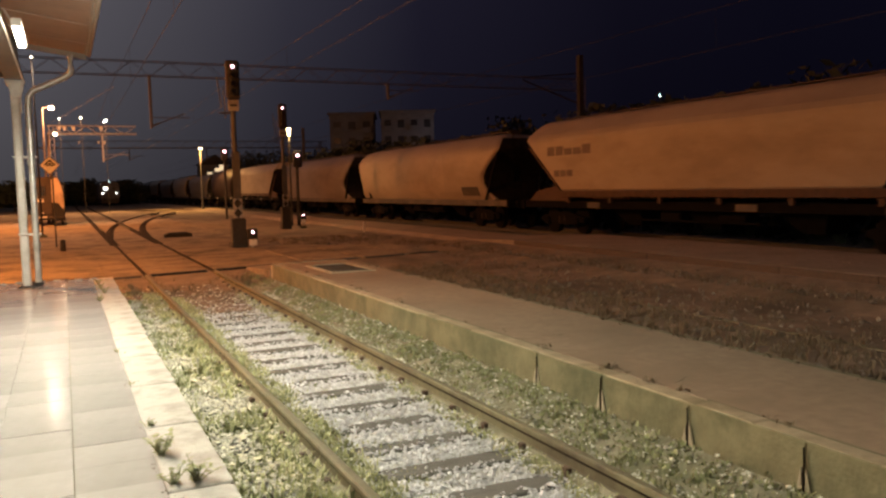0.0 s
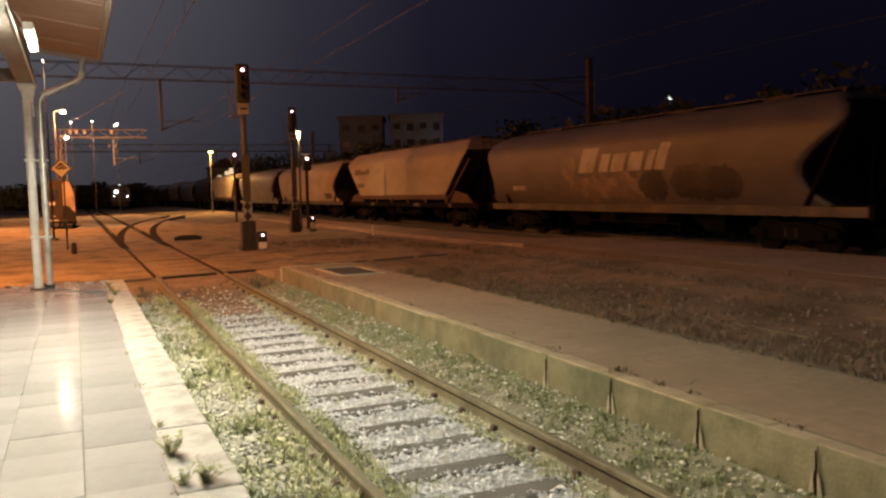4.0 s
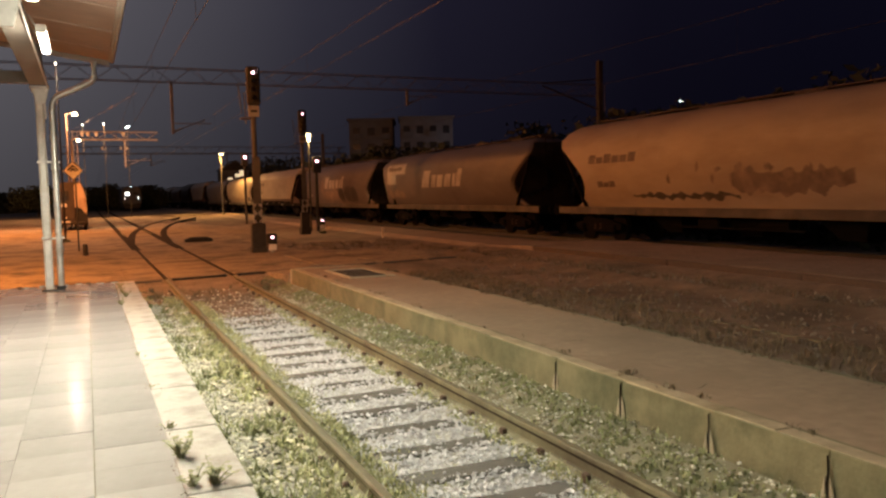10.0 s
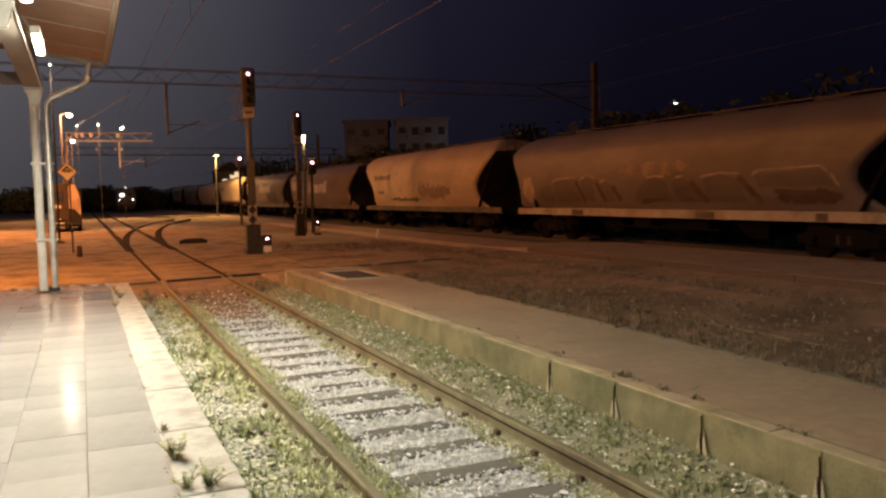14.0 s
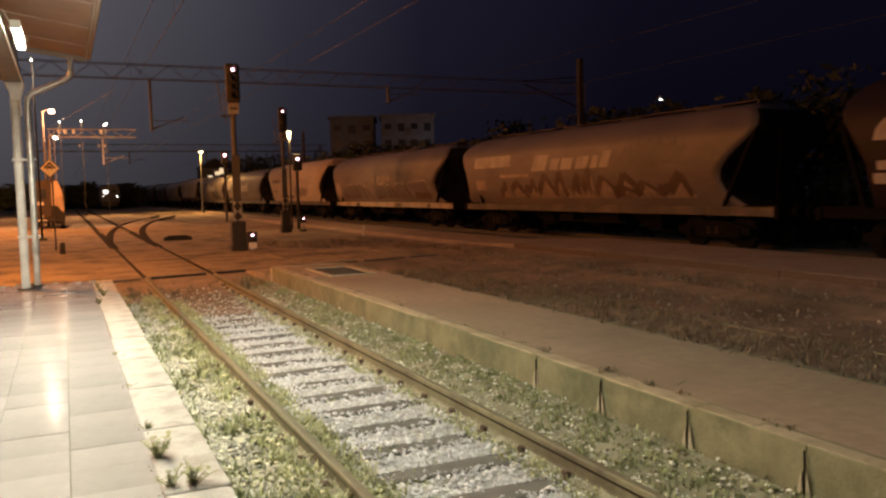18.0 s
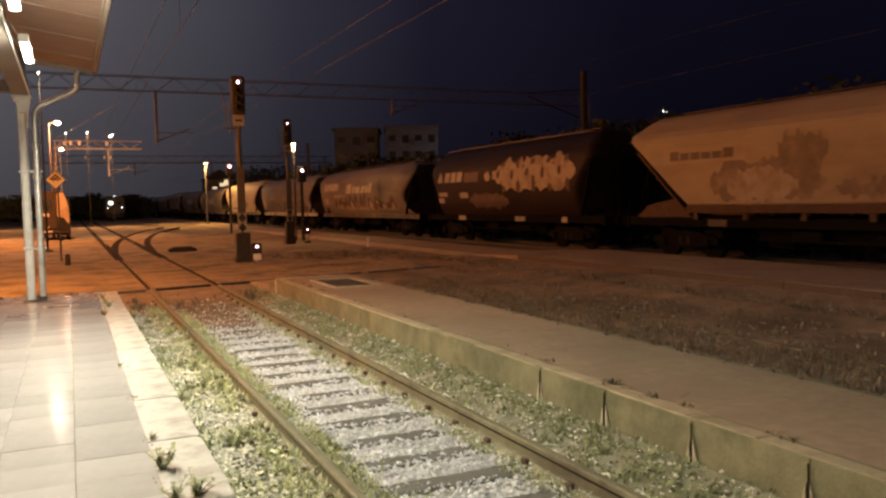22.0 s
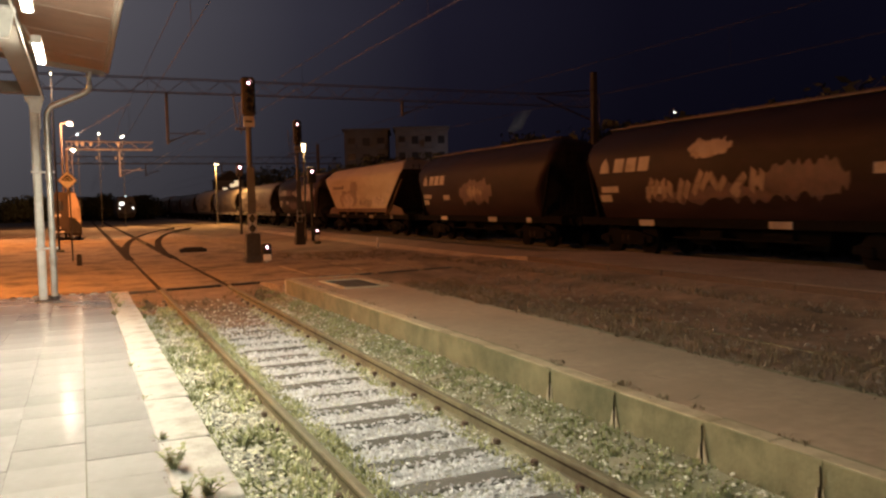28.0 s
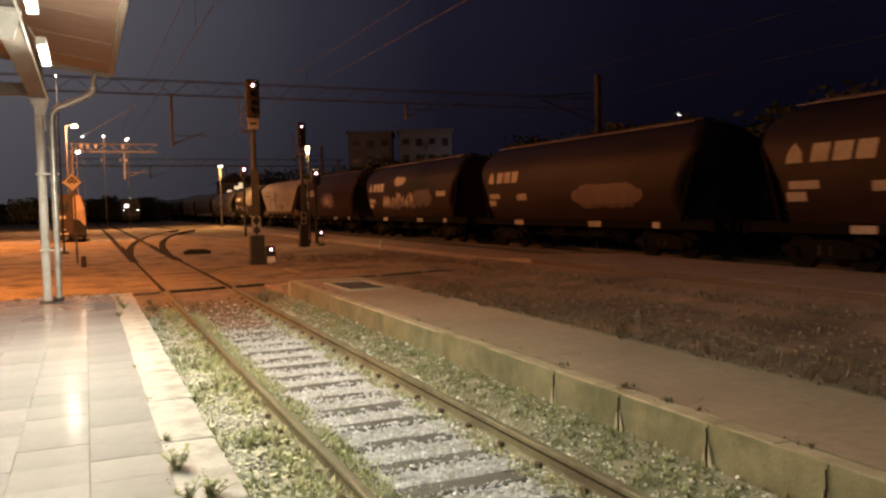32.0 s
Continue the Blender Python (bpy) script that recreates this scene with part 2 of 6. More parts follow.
M_STEEL = material("weathered_dark_steel", (0.035, 0.034, 0.035), (0.06, 0.058, 0.06), 6, 0.8, 0.0, bump=0.05)
M_STEEL.node_tree.nodes["Principled BSDF"].inputs["Specular IOR Level"].default_value = 0.05
M_MASTGREY = material("dusty_grey_mast", (0.085, 0.08, 0.08), (0.13, 0.122, 0.12), 6, 0.8, bump=0.05)
M_GALV = material("galvanised_steel", (0.32, 0.32, 0.31), (0.46, 0.46, 0.45), 6, 0.5, 0.4, bump=0.05, stain=(0.24, 0.22, 0.19))
M_DARK = material("black_iron", (0.02, 0.019, 0.018), (0.045, 0.042, 0.038), 8, 0.7, 0.2, bump=0.2)
M_WHITE = material("white_enamel", (0.62, 0.61, 0.58), (0.75, 0.74, 0.71), 6, 0.5, bump=0.05, stain=(0.5, 0.47, 0.42))
M_BOARD = material("reflective_white_board", (0.80, 0.79, 0.76), (0.86, 0.85, 0.82), 6, 0.4, bump=0.03, stain=(0.72, 0.70, 0.66))
# Lit and shaded colours of one van: the light is in the paint.
M_VAN_LIT = material("van_lit_cream_paint", (0.62, 0.48, 0.36), (0.74, 0.60, 0.47), 6, 0.5, bump=0.05, stain=(0.28, 0.20, 0.14))
M_VAN_SHADED = material("van_shaded_brown_paint", (0.045, 0.035, 0.028), (0.08, 0.062, 0.05), 5, 0.6, bump=0.04, stain=(0.07, 0.05, 0.035))
M_WOOD = material("timber_plank", (0.06, 0.045, 0.03), (0.12, 0.09, 0.06), 8, 0.9, bump=0.5, random_tint=0.2, stretch=(0.3, 3, 3))
M_GRATE = material("rusty_grating", (0.06, 0.043, 0.03), (0.11, 0.076, 0.052), 20, 0.8, 0.3, bump=0.4)
M_WALL = material("plaster_wall", (0.42, 0.38, 0.32), (0.52, 0.48, 0.41), 3, 0.9, bump=0.15, stain=(0.36, 0.31, 0.25))
M_FACADE = material("concrete_facade", (0.10, 0.10, 0.112), (0.15, 0.15, 0.162), 0.5, 0.9, bump=0.05, stain=(0.11, 0.11, 0.115), stain_scale=0.1)
M_PANE = material("dark_window_pane", (0.02, 0.022, 0.028), (0.035, 0.038, 0.045), 2, 0.15, bump=0)
M_RUBBER = material("black_rubber", (0.015, 0.015, 0.015), (0.03, 0.03, 0.03), 8, 0.8)
G_TUBE = glowing("tube_diffuser", (1.0, 0.95, 0.82), 13.0)
G_SODIUM = glowing("sodium_lens", (1.0, 0.86, 0.62), 8.0)
G_RED = glowing("signal_lens_red", (1.0, 0.50, 0.60), 5.0)
G_WARM = glowing("lit_warm_lens", (1.0, 0.80, 0.40), 5.0)
G_DIM = glowing("dim_house_glow", (1.0, 0.80, 0.5), 0.3)
G_COLD = glowing("lit_cold_lens", (0.72, 0.95, 1.0), 2.0)
G_CAB = glowing("lit_cab_window", (0.95, 0.95, 0.88), 1.6)
G_HEAD = glowing("headlamp_lens", (1.0, 0.95, 0.85), 5.0)


# ---------------------------------------------------------------- mesh building
class Shape:
    """Collects vertices and faces of one mesh."""

    def __init__(self):
        self.v, self.f = [], []

    def add(self, verts, faces):
        k = len(self.v)
        self.v.extend(verts)
        self.f.extend([tuple(i + k for i in face) for face in faces])
        return self

    def box(self, x, y, z, sx, sy, sz, chamfer=0.0, m=None):
        """A box with its edges cut off by chamfer, centred at x, y, z."""
        hx, hy, hz = sx / 2, sy / 2, sz / 2
        c = min(chamfer, hx * 0.9, hy * 0.9, hz * 0.9)
        if c <= 0:
            vs = [(i * hx, j * hy, k * hz) for k in (-1, 1) for j in (-1, 1) for i in (-1, 1)]
            fs = [(0, 2, 3, 1), (4, 5, 7, 6), (0, 1, 5, 4), (2, 6, 7, 3), (0, 4, 6, 2), (1, 3, 7, 5)]
        else:
            def ring(a, b):
                return [(a - c, -b), (a, -b + c), (a, b - c), (a - c, b), (-a + c, b), (-a, b - c), (-a, -b + c), (-a + c, -b)]
            vs = [(p, q, -hz) for p, q in ring(hx - c, hy - c)] + [(p, q, -hz + c) for p, q in ring(hx, hy)]
            vs += [(p, q, hz - c) for p, q in ring(hx, hy)] + [(p, q, hz) for p, q in ring(hx - c, hy - c)]
            fs = [tuple(range(7, -1, -1)), tuple(range(24, 32))]
            for r in range(3):
                for i in range(8):
                    j = (i + 1) % 8
                    fs.append((r * 8 + i, r * 8 + j, r * 8 + 8 + j, r * 8 + 8 + i))
        if m is not None:
            vs = [tuple(m @ Vector(p)) for p in vs]
        return self.add([(p[0] + x, p[1] + y, p[2] + z) for p in vs], fs)

    def tube(self, path, radius, n=10, caps=True):
        """A round bar along a list of points; radius may be a list."""
        pts = [Vector(p) for p in path]
        rad = radius if isinstance(radius, (list, tuple)) else [radius] * len(pts)
        k0 = len(self.v)
        for i, p in enumerate(pts):
            d = (pts[min(i + 1, len(pts) - 1)] - pts[max(i - 1, 0)]).normalized()
            side = d.cross(Vector((0, 0, 1)))
            if side.length < 1e-3:
                side = Vector((1, 0, 0))
            side.normalize()
            up = side.cross(d)
            for a in range(n):
                w = 2 * math.pi * a / n
                self.v.append(tuple(p + rad[i] * (math.cos(w) * side + math.sin(w) * up)))
        for i in range(len(pts) - 1):
            for a in range(n):
                b = (a + 1) % n
                self.f.append((k0 + i * n + a, k0 + i * n + b, k0 + (i + 1) * n + b, k0 + (i + 1) * n + a))
        if caps:
            self.f.append(tuple(k0 + a for a in range(n - 1, -1, -1)))
            self.f.append(tuple(k0 + (len(pts) - 1) * n + a for a in range(n)))
        return self

    def prism(self, outline, axis, a, b):
        """A closed outline (pairs) pushed along axis from a to b."""
        def at(p, q, r):
            return {"x": (r, p, q), "y": (p, r, q), "z": (p, q, r)}[axis]
        n = len(outline)
        vs = [at(p, q, a) for p, q in outline] + [at(p, q, b) for p, q in outline]
        fs = [tuple(range(n - 1, -1, -1)), tuple(range(n, 2 * n))]
        fs += [(i, (i + 1) % n, n + (i + 1) % n, n + i) for i in range(n)]
        return self.add(vs, fs)

    def data(self, name, mat, smooth=False):
        me = bpy.data.meshes.new(name)
        me.from_pydata(self.v, [], self.f)
        bm = bmesh.new()
        bm.from_mesh(me)
        bmesh.ops.recalc_face_normals(bm, faces=bm.faces)
        bm.to_mesh(me)
        bm.free()
        me.materials.append(mat)
        if smooth:
            me.polygons.foreach_set("use_smooth", [True] * len(me.polygons))
            me.set_sharp_from_angle(angle=radians(38))
        return me


def part(name, shape, mat, parent, label="", smooth=False, at=None):
    ob = new(name, shape.data(name, mat, smooth))
    ob.parent = parent
    if at is not None:
        ob.matrix_basis = at
    return tagged(ob, label)


def piece(name, me, parent, at):
    ob = new(name, me)
    ob.parent = parent
    ob.matrix_basis = at
    return ob


def thing(name, place, label, category, group="", kind="", turn=0):
    ob = new(name)
    ob.empty_display_size = 0.2
    ob.matrix_basis = pose(*place, 0, 0, turn)
    return tagged(ob, label, category, group, kind)


def solid(name, shape, mat, label, category="", group="", kind="", smooth=False):
    return tagged(new(name, shape.data(name, mat, smooth)), label, category, group, kind)


def raw_mesh(name, verts, faces, mat):
    me = bpy.data.meshes.new(name)
    me.from_pydata(verts, [], faces)
    me.materials.append(mat)
    return me


# ---------------------------------------------------------------- ground
RL, RR = 1.576, 3.081           # rail centre lines of the near track
TRACKS = (7.85,)          # centre lines of the buried middle track
SLEEPER_Y, SLEEPER_STEP = 18.666, 0.592
TRAIN_X = 17.40                 # centre line of the goods train's track
P1_EDGE, P1_END, P1_Z = 0.754, 16.1, 0.28
P2_A, P2_B, P2_Z = 3.92, 5.575, 0.25

ground = Shape()
gx = [-900, -60, -14, -6, -2, 0.6, 0.9, 1.5, 2.3, 3.2, 3.9, 5.6, 7, 9, 11, 13.6, 15.8, 17.4, 20, 26, 60, 900]
gy = [-900, -60, -20] + [i * 2.0 for i in range(-5, 40)] + [90, 110, 140, 200, 400, 1500]
for y in gy:
    for x in gx:
        near = max(0.0, 1 - abs(y - 20) / 70)
        ground.v.append((x, y, -0.235 + near * 0.035 * noise.noise(Vector((x * 0.4, y * 0.4, 3.1)))))
nx = len(gx)
ground.f = [(j * nx + i, j * nx + i + 1, (j + 1) * nx + i + 1, (j + 1) * nx + i) for j in range(len(gy) - 1) for i in range(nx - 1)]
ground_ob = solid("ground", ground, M_DIRT, "brown trodden dirt and gravel of the station yard", kind="structure", smooth=True)

yard = Shape().prism([(-22, 16.3), (0.4, 16.3), (0.7, 19.2), (5.4, 20.2), (9.6, 20.9), (9.6, 24), (6.5, 27), (6.5, 90), (-22, 90)], "z", -0.26, -0.035)
solid("yard_pavement", yard, M_YARD, "worn paved yard beyond the platform end", kind="structure")
bed = Shape().prism([(0.775, -0.28), (3.9, -0.28), (3.9, -0.20), (3.4, -0.185), (1.2, -0.185), (0.775, -0.20)], "y", -14, 13.4)
solid("track_bed", bed, M_BED, "pale crushed-stone bed under the near track", kind="structure")

dirt_bed = Shape().prism([(0.775, 13.4), (3.9, 13.4), (3.9, 19.66), (0.775, 19.06)], "z", -0.28, -0.155)
solid("track_bed", dirt_bed, M_DIRT, "brown dirt that buries the sleepers before the crossing", kind="structure")


def wall_foot(x, y=0.0):
    """Height of the dirt that rises towards the island platform wall."""
    return -0.168 + 0.118 * np.clip((x - 3.22) / 0.66, 0, 1) ** 1.3


moss_strip = Shape().prism([(3.2, -0.28), (3.9, -0.28)] + [(x, float(wall_foot(x))) for x in (3.9, 3.75, 3.6, 3.4, 3.2)], "y", -14, 16.9)
solid("trackside_strip", moss_strip, M_VERGE, "mossy dirt strip under the island platform wall", kind="structure")
ramp_v = [(0.775, 16.6, -0.165), (3.9, 16.6, -0.165), (3.9, 19.70, -0.165), (0.775, 19.10, -0.165), (0.775, 16.6, -0.157), (3.9, 16.6, -0.157), (3.9, 19.70, -0.045), (0.775, 19.10, -0.045)]
ramp_f = [(3, 2, 1, 0), (4, 5, 6, 7), (0, 1, 5, 4), (1, 2, 6, 5), (2, 3, 7, 6), (3, 0, 4, 7)]
solid("dirt_ramp", Shape().add(ramp_v, ramp_f), M_DIRT, "brown dirt ramped up against the crossing", kind="structure")


# ---------------------------------------------------------------- platforms
def slab_mesh(name, sx, sy, sz, chamfer, mat):
    return Shape().box(0, 0, 0, sx, sy, sz, chamfer).data(name, mat)


rng = random.Random(7)


def ribbon_flat(points, width, z):
    s = Shape()
    for i, (x, y) in enumerate(points):
        a, c = points[max(i - 1, 0)], points[min(i + 1, len(points) - 1)]
        d = Vector((c[0] - a[0], c[1] - a[1])).normalized() * width / 2 * (0.3 if i in (0, len(points) - 1) else 1)
        s.v += [(x - d.y, y + d.x, z), (x + d.y, y - d.x, z)]
    s.f = [(2 * i, 2 * i + 1, 2 * i + 3, 2 * i + 2) for i in range(len(points) - 1)]
    return s


def coping_mesh(sx, sy, sz, chamfer):
    """A coping slab with rounded outer corners and a chipped outer edge."""
    rings = []
    edge = [(sx / 2 - (rng.uniform(0.004, 0.012) if rng.random() < 0.22 else rng.uniform(0, 0.003)), (k / 12 - 0.5) * (sy - 0.09)) for k in range(13)]
    corner = [(0.045 * math.sin(a), 0.045 * (1 - math.cos(a))) for a in (0, 0.4, 0.8, 1.2)]
    low = [(sx / 2 - 0.045 + c, -sy / 2 + d) for c, d in corner]
    high = [(x, -y) for x, y in reversed(low)]
    plan = [(-sx / 2, -sy / 2)] + low + edge + high + [(-sx / 2, sy / 2)]
    n = len(plan)
    for z, inset in ((-sz / 2, 0), (sz / 2 - chamfer, 0), (sz / 2 - chamfer * 0.3, chamfer * 0.35), (sz / 2, chamfer)):
        rings += [(x * (1 - 2 * inset / sx), y * (1 - 2 * inset / sy), z) for x, y in plan]
    faces = [(k * n + i, k * n + (i + 1) % n, (k + 1) * n + (i + 1) % n, (k + 1) * n + i) for k in range(3) for i in range(n)]
    return Shape().add(rings, faces + [tuple(reversed(range(n))), tuple(range(3 * n, 4 * n))]).data("coping_slab", M_COPING)


p1 = thing("platform_main", (0, 0, 0), "pale stone-tiled station platform with a worn white coping", "platform", kind="structure")
part("platform_core", Shape().box(-3.2, 3.9, 0.02, 7.85, 24.3, 0.47), M_CONCRETE, p1, "raw concrete core")
tagged(part("paving_rest", Shape().box(-4.64, 3.95, 0.262, 4.90, 24.1, 0.03).box(-0.9, -5.03, 0.262, 2.57, 6.08, 0.03), M_TILE, p1), kind="stuff")
for i in range(17):
    y1 = 16.1 - (0.45 + (i - 1) * 1.265 if i else 0)
    w = 1.250 if i else 0.44
    piece("coping_slab", coping_mesh(0.352, w, 0.11, 0.014), p1,
          pose(0.754 - 0.176 + rng.uniform(-0.006, 0.006), y1 - w / 2 - 0.007, P1_Z - 0.053 + rng.uniform(-0.005, 0.003), 0, 0, rng.uniform(-0.3, 0.3)))
tile_mesh = [slab_mesh("paving_tile", 0.4288, 0.4288, 0.034, 0.0012, M_TILE) for _ in range(2)]
for i in range(6):
    for j in range(42):
        y = 15.86 - j * 0.43
        piece("paving_tile", tile_mesh[(i + j) % 2], p1,
              pose(0.188 - i * 0.43 - (0.003 if i else 0), y, P1_Z - 0.017 + rng.uniform(-0.0022, 0.0018), rng.uniform(-0.09, 0.09), rng.uniform(-0.09, 0.09), 0))

p2 = thing("platform_island", (0, 0, 0), "narrow low asphalt platform with a mossy concrete edge", "platform", kind="structure")
# the top strip is cut away round the drain pit
def p2_block(name, x0, x1, y0, y1, z0, z1, mat, label="", c=0.012):
    return part(name, Shape().box((x0 + x1) / 2, (y0 + y1) / 2, (z0 + z1) / 2, x1 - x0, y1 - y0, z1 - z0, c), mat, p2, label)
edge_joints = [16.85, 13.9, 11.4, 8.85, 6.31, 5.32, 4.305, 3.315, 2.3, 0.3, -2, -6, -12]
for a, b in zip(edge_joints[1:], edge_joints[:-1]):
    dx = rng.uniform(-0.012, 0.012)
    p2_block("edge_block", P2_A + dx, P2_A + 0.20, a + 0.002, b - 0.002, -0.30, P2_Z + rng.uniform(-0.006, 0.004), M_CONCRETE, c=0.005)
band_y = 16.8
while band_y > -12:
    ln = rng.uniform(0.5, 1.3)
    p2_block("edge_band", P2_A + rng.uniform(0.004, 0.028), P2_A + rng.uniform(0.15, 0.18), band_y - ln, band_y - 0.003, P2_Z - 0.02, P2_Z + rng.uniform(0.003, 0.008), M_EDGE, "pale worn edge band", 0.006)
    band_y -= ln
p2_block("asphalt_top", P2_A + 0.17, P2_B, -12, 14.3, -0.28, P2_Z, M_ASPHALT)
p2_block("asphalt_top", P2_A + 0.17, 4.42, 14.3, 16.85, -0.28, P2_Z, M_ASPHALT)
p2_block("asphalt_top", 5.33, P2_B, 14.3, 16.85, -0.28, P2_Z, M_ASPHALT)
p2_block("asphalt_top", 4.42, 5.33, 16.05, 16.85, -0.28, P2_Z, M_ASPHALT)
p2_block("end_kerb", P2_A, P2_B + 0.02, 16.85, 17.0, -0.3, P2_Z + 0.006, M_LIME, "pale concrete end kerb", 0.02)
p2_block("rear_kerb", P2_B, P2_B + 0.1, -12, 16.85, -0.3, P2_Z - 0.01, M_CONCRETE, "", 0.02)

# cracks and lime streaks at the joints of the edge blocks
for yj in (6.31, 5.32, 4.305, 3.315):
    j = [rng.uniform(-0.006, 0.006) for _ in range(5)]
    part("joint_crack", Shape().prism([(yj + j[0] + 0.002, 0.22), (yj + j[1] + 0.003, 0.12), (yj + j[2] + 0.008, 0.05), (yj + j[3] + 0.003, -0.03), (yj + j[4] + 0.004, -0.09), (yj + j[4] - 0.004, -0.09), (yj + j[3] - 0.002, -0.03), (yj + j[2] - 0.004, 0.05), (yj + j[1] - 0.001, 0.12), (yj + j[0] - 0.001, 0.22)], "x", P2_A - 0.016, P2_A - 0.004), M_OIL_SHADE, p2, "dark open joint")
    for d in (-1, 1):
        reach = rng.uniform(0.03, 0.065)
        part("lime_streak", Shape().prism([(yj + d * 0.018, 0.10 + rng.uniform(-0.04, 0.04)), (yj + d * (0.02 + reach * 0.5), 0.0), (yj + d * (0.02 + reach), -0.10), (yj + d * 0.014, -0.10)], "x", P2_A - 0.0145, P2_A - 0.004), M_LIME, p2, "pale lime streak")
# thin cracks and scuffs across the asphalt
for k in range(14):
    x, y, a = rng.uniform(4.15, 5.4), rng.uniform(2.2, 13.5), rng.uniform(-0.5, 0.5) + (1.5 if k % 4 == 0 else 0.2)
    ln = rng.uniform(0.06, 0.22)
    pts = [(x + math.cos(a) * ln * f + rng.uniform(-0.012, 0.012), y + math.sin(a) * ln * f + rng.uniform(-0.012, 0.012)) for f in (-1, -0.3, 0.4, 1)]
    part("crack", ribbon_flat(pts, rng.uniform(0.003, 0.007), P2_Z + 0.004), M_OIL_SHADE, p2, "dark crack in the asphalt")

pit = thing("drain_grate", (4.875, 15.17, 0), "rusty steel grating in a pale concrete frame on the platform", "grate")
for x0, x1, y0, y1 in ((-0.455, 0.455, 0.80, 0.88), (-0.455, 0.455, -0.87, -0.79), (-0.455, -0.37, -0.79, 0.80), (0.37, 0.455, -0.79, 0.80)):
    part("pit_frame", Shape().box((x0 + x1) / 2, (y0 + y1) / 2, P2_Z - 0.02, x1 - x0, y1 - y0, 0.08, 0.012), M_LIME, pit, "pale concrete frame")
part("pit_floor", Shape().box(0, 0, 0.12, 0.9, 1.7, 0.1), M_GRATE, pit)
bar_me = Shape().box(0, 0, 0, 0.74, 0.02, 0.03).data("grate_bar", M_GRATE)
for k in range(32):
    piece("grate_bar", bar_me, pit, pose(0, -0.77 + k * 0.05, P2_Z - 0.015))

# low platform in front of the goods train, ramped down to a gravel path at its far end
P3_A, P3_B, P3_Z = 12.25, 15.72, 0.135
p3 = thing("platform_far", (0, 0, 0), "low asphalt platform with a dark edge beside the goods train", "platform", kind="structure")
part("asphalt_top", Shape().prism([(P3_A + 0.10, -0.30), (P3_B, -0.30), (P3_B, P3_Z), (P3_A + 0.10, P3_Z)], "y", -40, 21.0), M_PATH, p3, "pale worn asphalt")
far_y = 21.0
while far_y > -20:
    ln = rng.uniform(1.9, 2.1)
    part("edge_block", Shape().box(P3_A + 0.05 + rng.uniform(-0.015, 0.015), far_y - ln / 2, -0.085, 0.10, ln - 0.012, 0.43 + rng.uniform(-0.01, 0.004), 0.012), M_GRATE, p3, "dark edge block")
    far_y -= ln
ramp3 = [(P3_A, 21.0, -0.30), (P3_B, 21.0, -0.30), (P3_B, 26.0, -0.30), (P3_A + 0.4, 26.0, -0.30), (P3_A, 21.0, P3_Z), (P3_B, 21.0, P3_Z), (P3_B, 26.0, -0.10), (P3_A + 0.4, 26.0, -0.10)]
part("end_ramp", Shape().add(ramp3, [(3, 2, 1, 0), (4, 5, 6, 7), (0, 1, 5, 4), (1, 2, 6, 5), (2, 3, 7, 6), (3, 0, 4, 7)]), M_PATH, p3, "worn ramp at the platform end")
bank = Shape().prism([(10.4, -0.30), (P3_A - 0.02, -0.30), (P3_A - 0.02, 0.0), (11.7, -0.05), (11.0, -0.15), (10.4, -0.26)], "y", -40, 24.5)
solid("dirt_bank", bank, M_DIRT, "brown dirt banked up before the far platform", kind="structure")
strip = Shape().prism([(13.0, -0.27), (15.85, -0.27), (15.72, -0.10), (13.3, -0.10)], "y", 26.0, 150)
solid("gravel_strip", strip, M_PATH, "pale gravel path between the two far tracks", kind="structure")

# paved crossing over the tracks at the end of the island platform
crossing = thing("level_crossing", (0, 0, 0), "worn asphalt crossing panels laid between the rails", "crossing", kind="structure")
for x0, x1 in ((0.75, 1.49), (1.68, 2.98), (3.19, 5.2), (5.5, 7.02), (7.2, 8.5), (8.68, 9.6)):
    ya, yb = 19.0 + x0 * 0.19, 19.0 + x1 * 0.19
    part("crossing_panel", Shape().prism([(x0, ya), (x1, yb), (x1, yb + 4.5), (x0, ya + 4.5)], "z", -0.24, -0.012 + rng.uniform(-0.008, 0.004)), M_YARD, crossing)
    # Shade on the panel's front edge is painted as a dark strip.
    part("panel_edge", Shape().prism([(x0 + 0.03, ya - (0.26 if x0 < 5 else 0.10)), (x1 - 0.03, yb - (0.26 if x0 < 5 else 0.13)), (x1 - 0.03, yb - 0.004), (x0 + 0.03, ya - 0.004)], "z", -0.24, -0.022), M_OIL_SHADE if 1 < x0 < 5 else M_WOOD, crossing, "dark strip for the shaded front of the panel")
approach = [(3.9, 17.02, -0.30), (5.68, 17.02, -0.30), (5.68, 20.12, -0.30), (3.9, 19.78, -0.30), (3.9, 17.02, 0.12), (5.68, 17.02, 0.12), (5.68, 20.12, -0.03), (3.9, 19.78, -0.03)]
rise = [(5.72, 18.0, -0.30), (9.6, 18.7, -0.30), (9.6, 20.66, -0.30), (5.72, 19.95, -0.30), (5.72, 18.0, -0.225), (9.6, 18.7, -0.225), (9.6, 20.66, -0.052), (5.72, 19.95, -0.052)]
solid("dirt_ramp", Shape().add(rise, ramp_f), M_DIRT, "brown dirt ramped up to the crossing beyond the island platform", kind="structure")
solid("dirt_ramp", Shape().add(approach, ramp_f), M_YARD, "trodden dirt ramp from the island platform to the crossing", kind="structure")


# ---------------------------------------------------------------- tracks
def rail_profile(x):
    return [(x - 0.068, -0.160), (x + 0.068, -0.160), (x + 0.068, -0.150), (x + 0.012, -0.130), (x + 0.010, -0.052), (x + 0.035, -0.040),
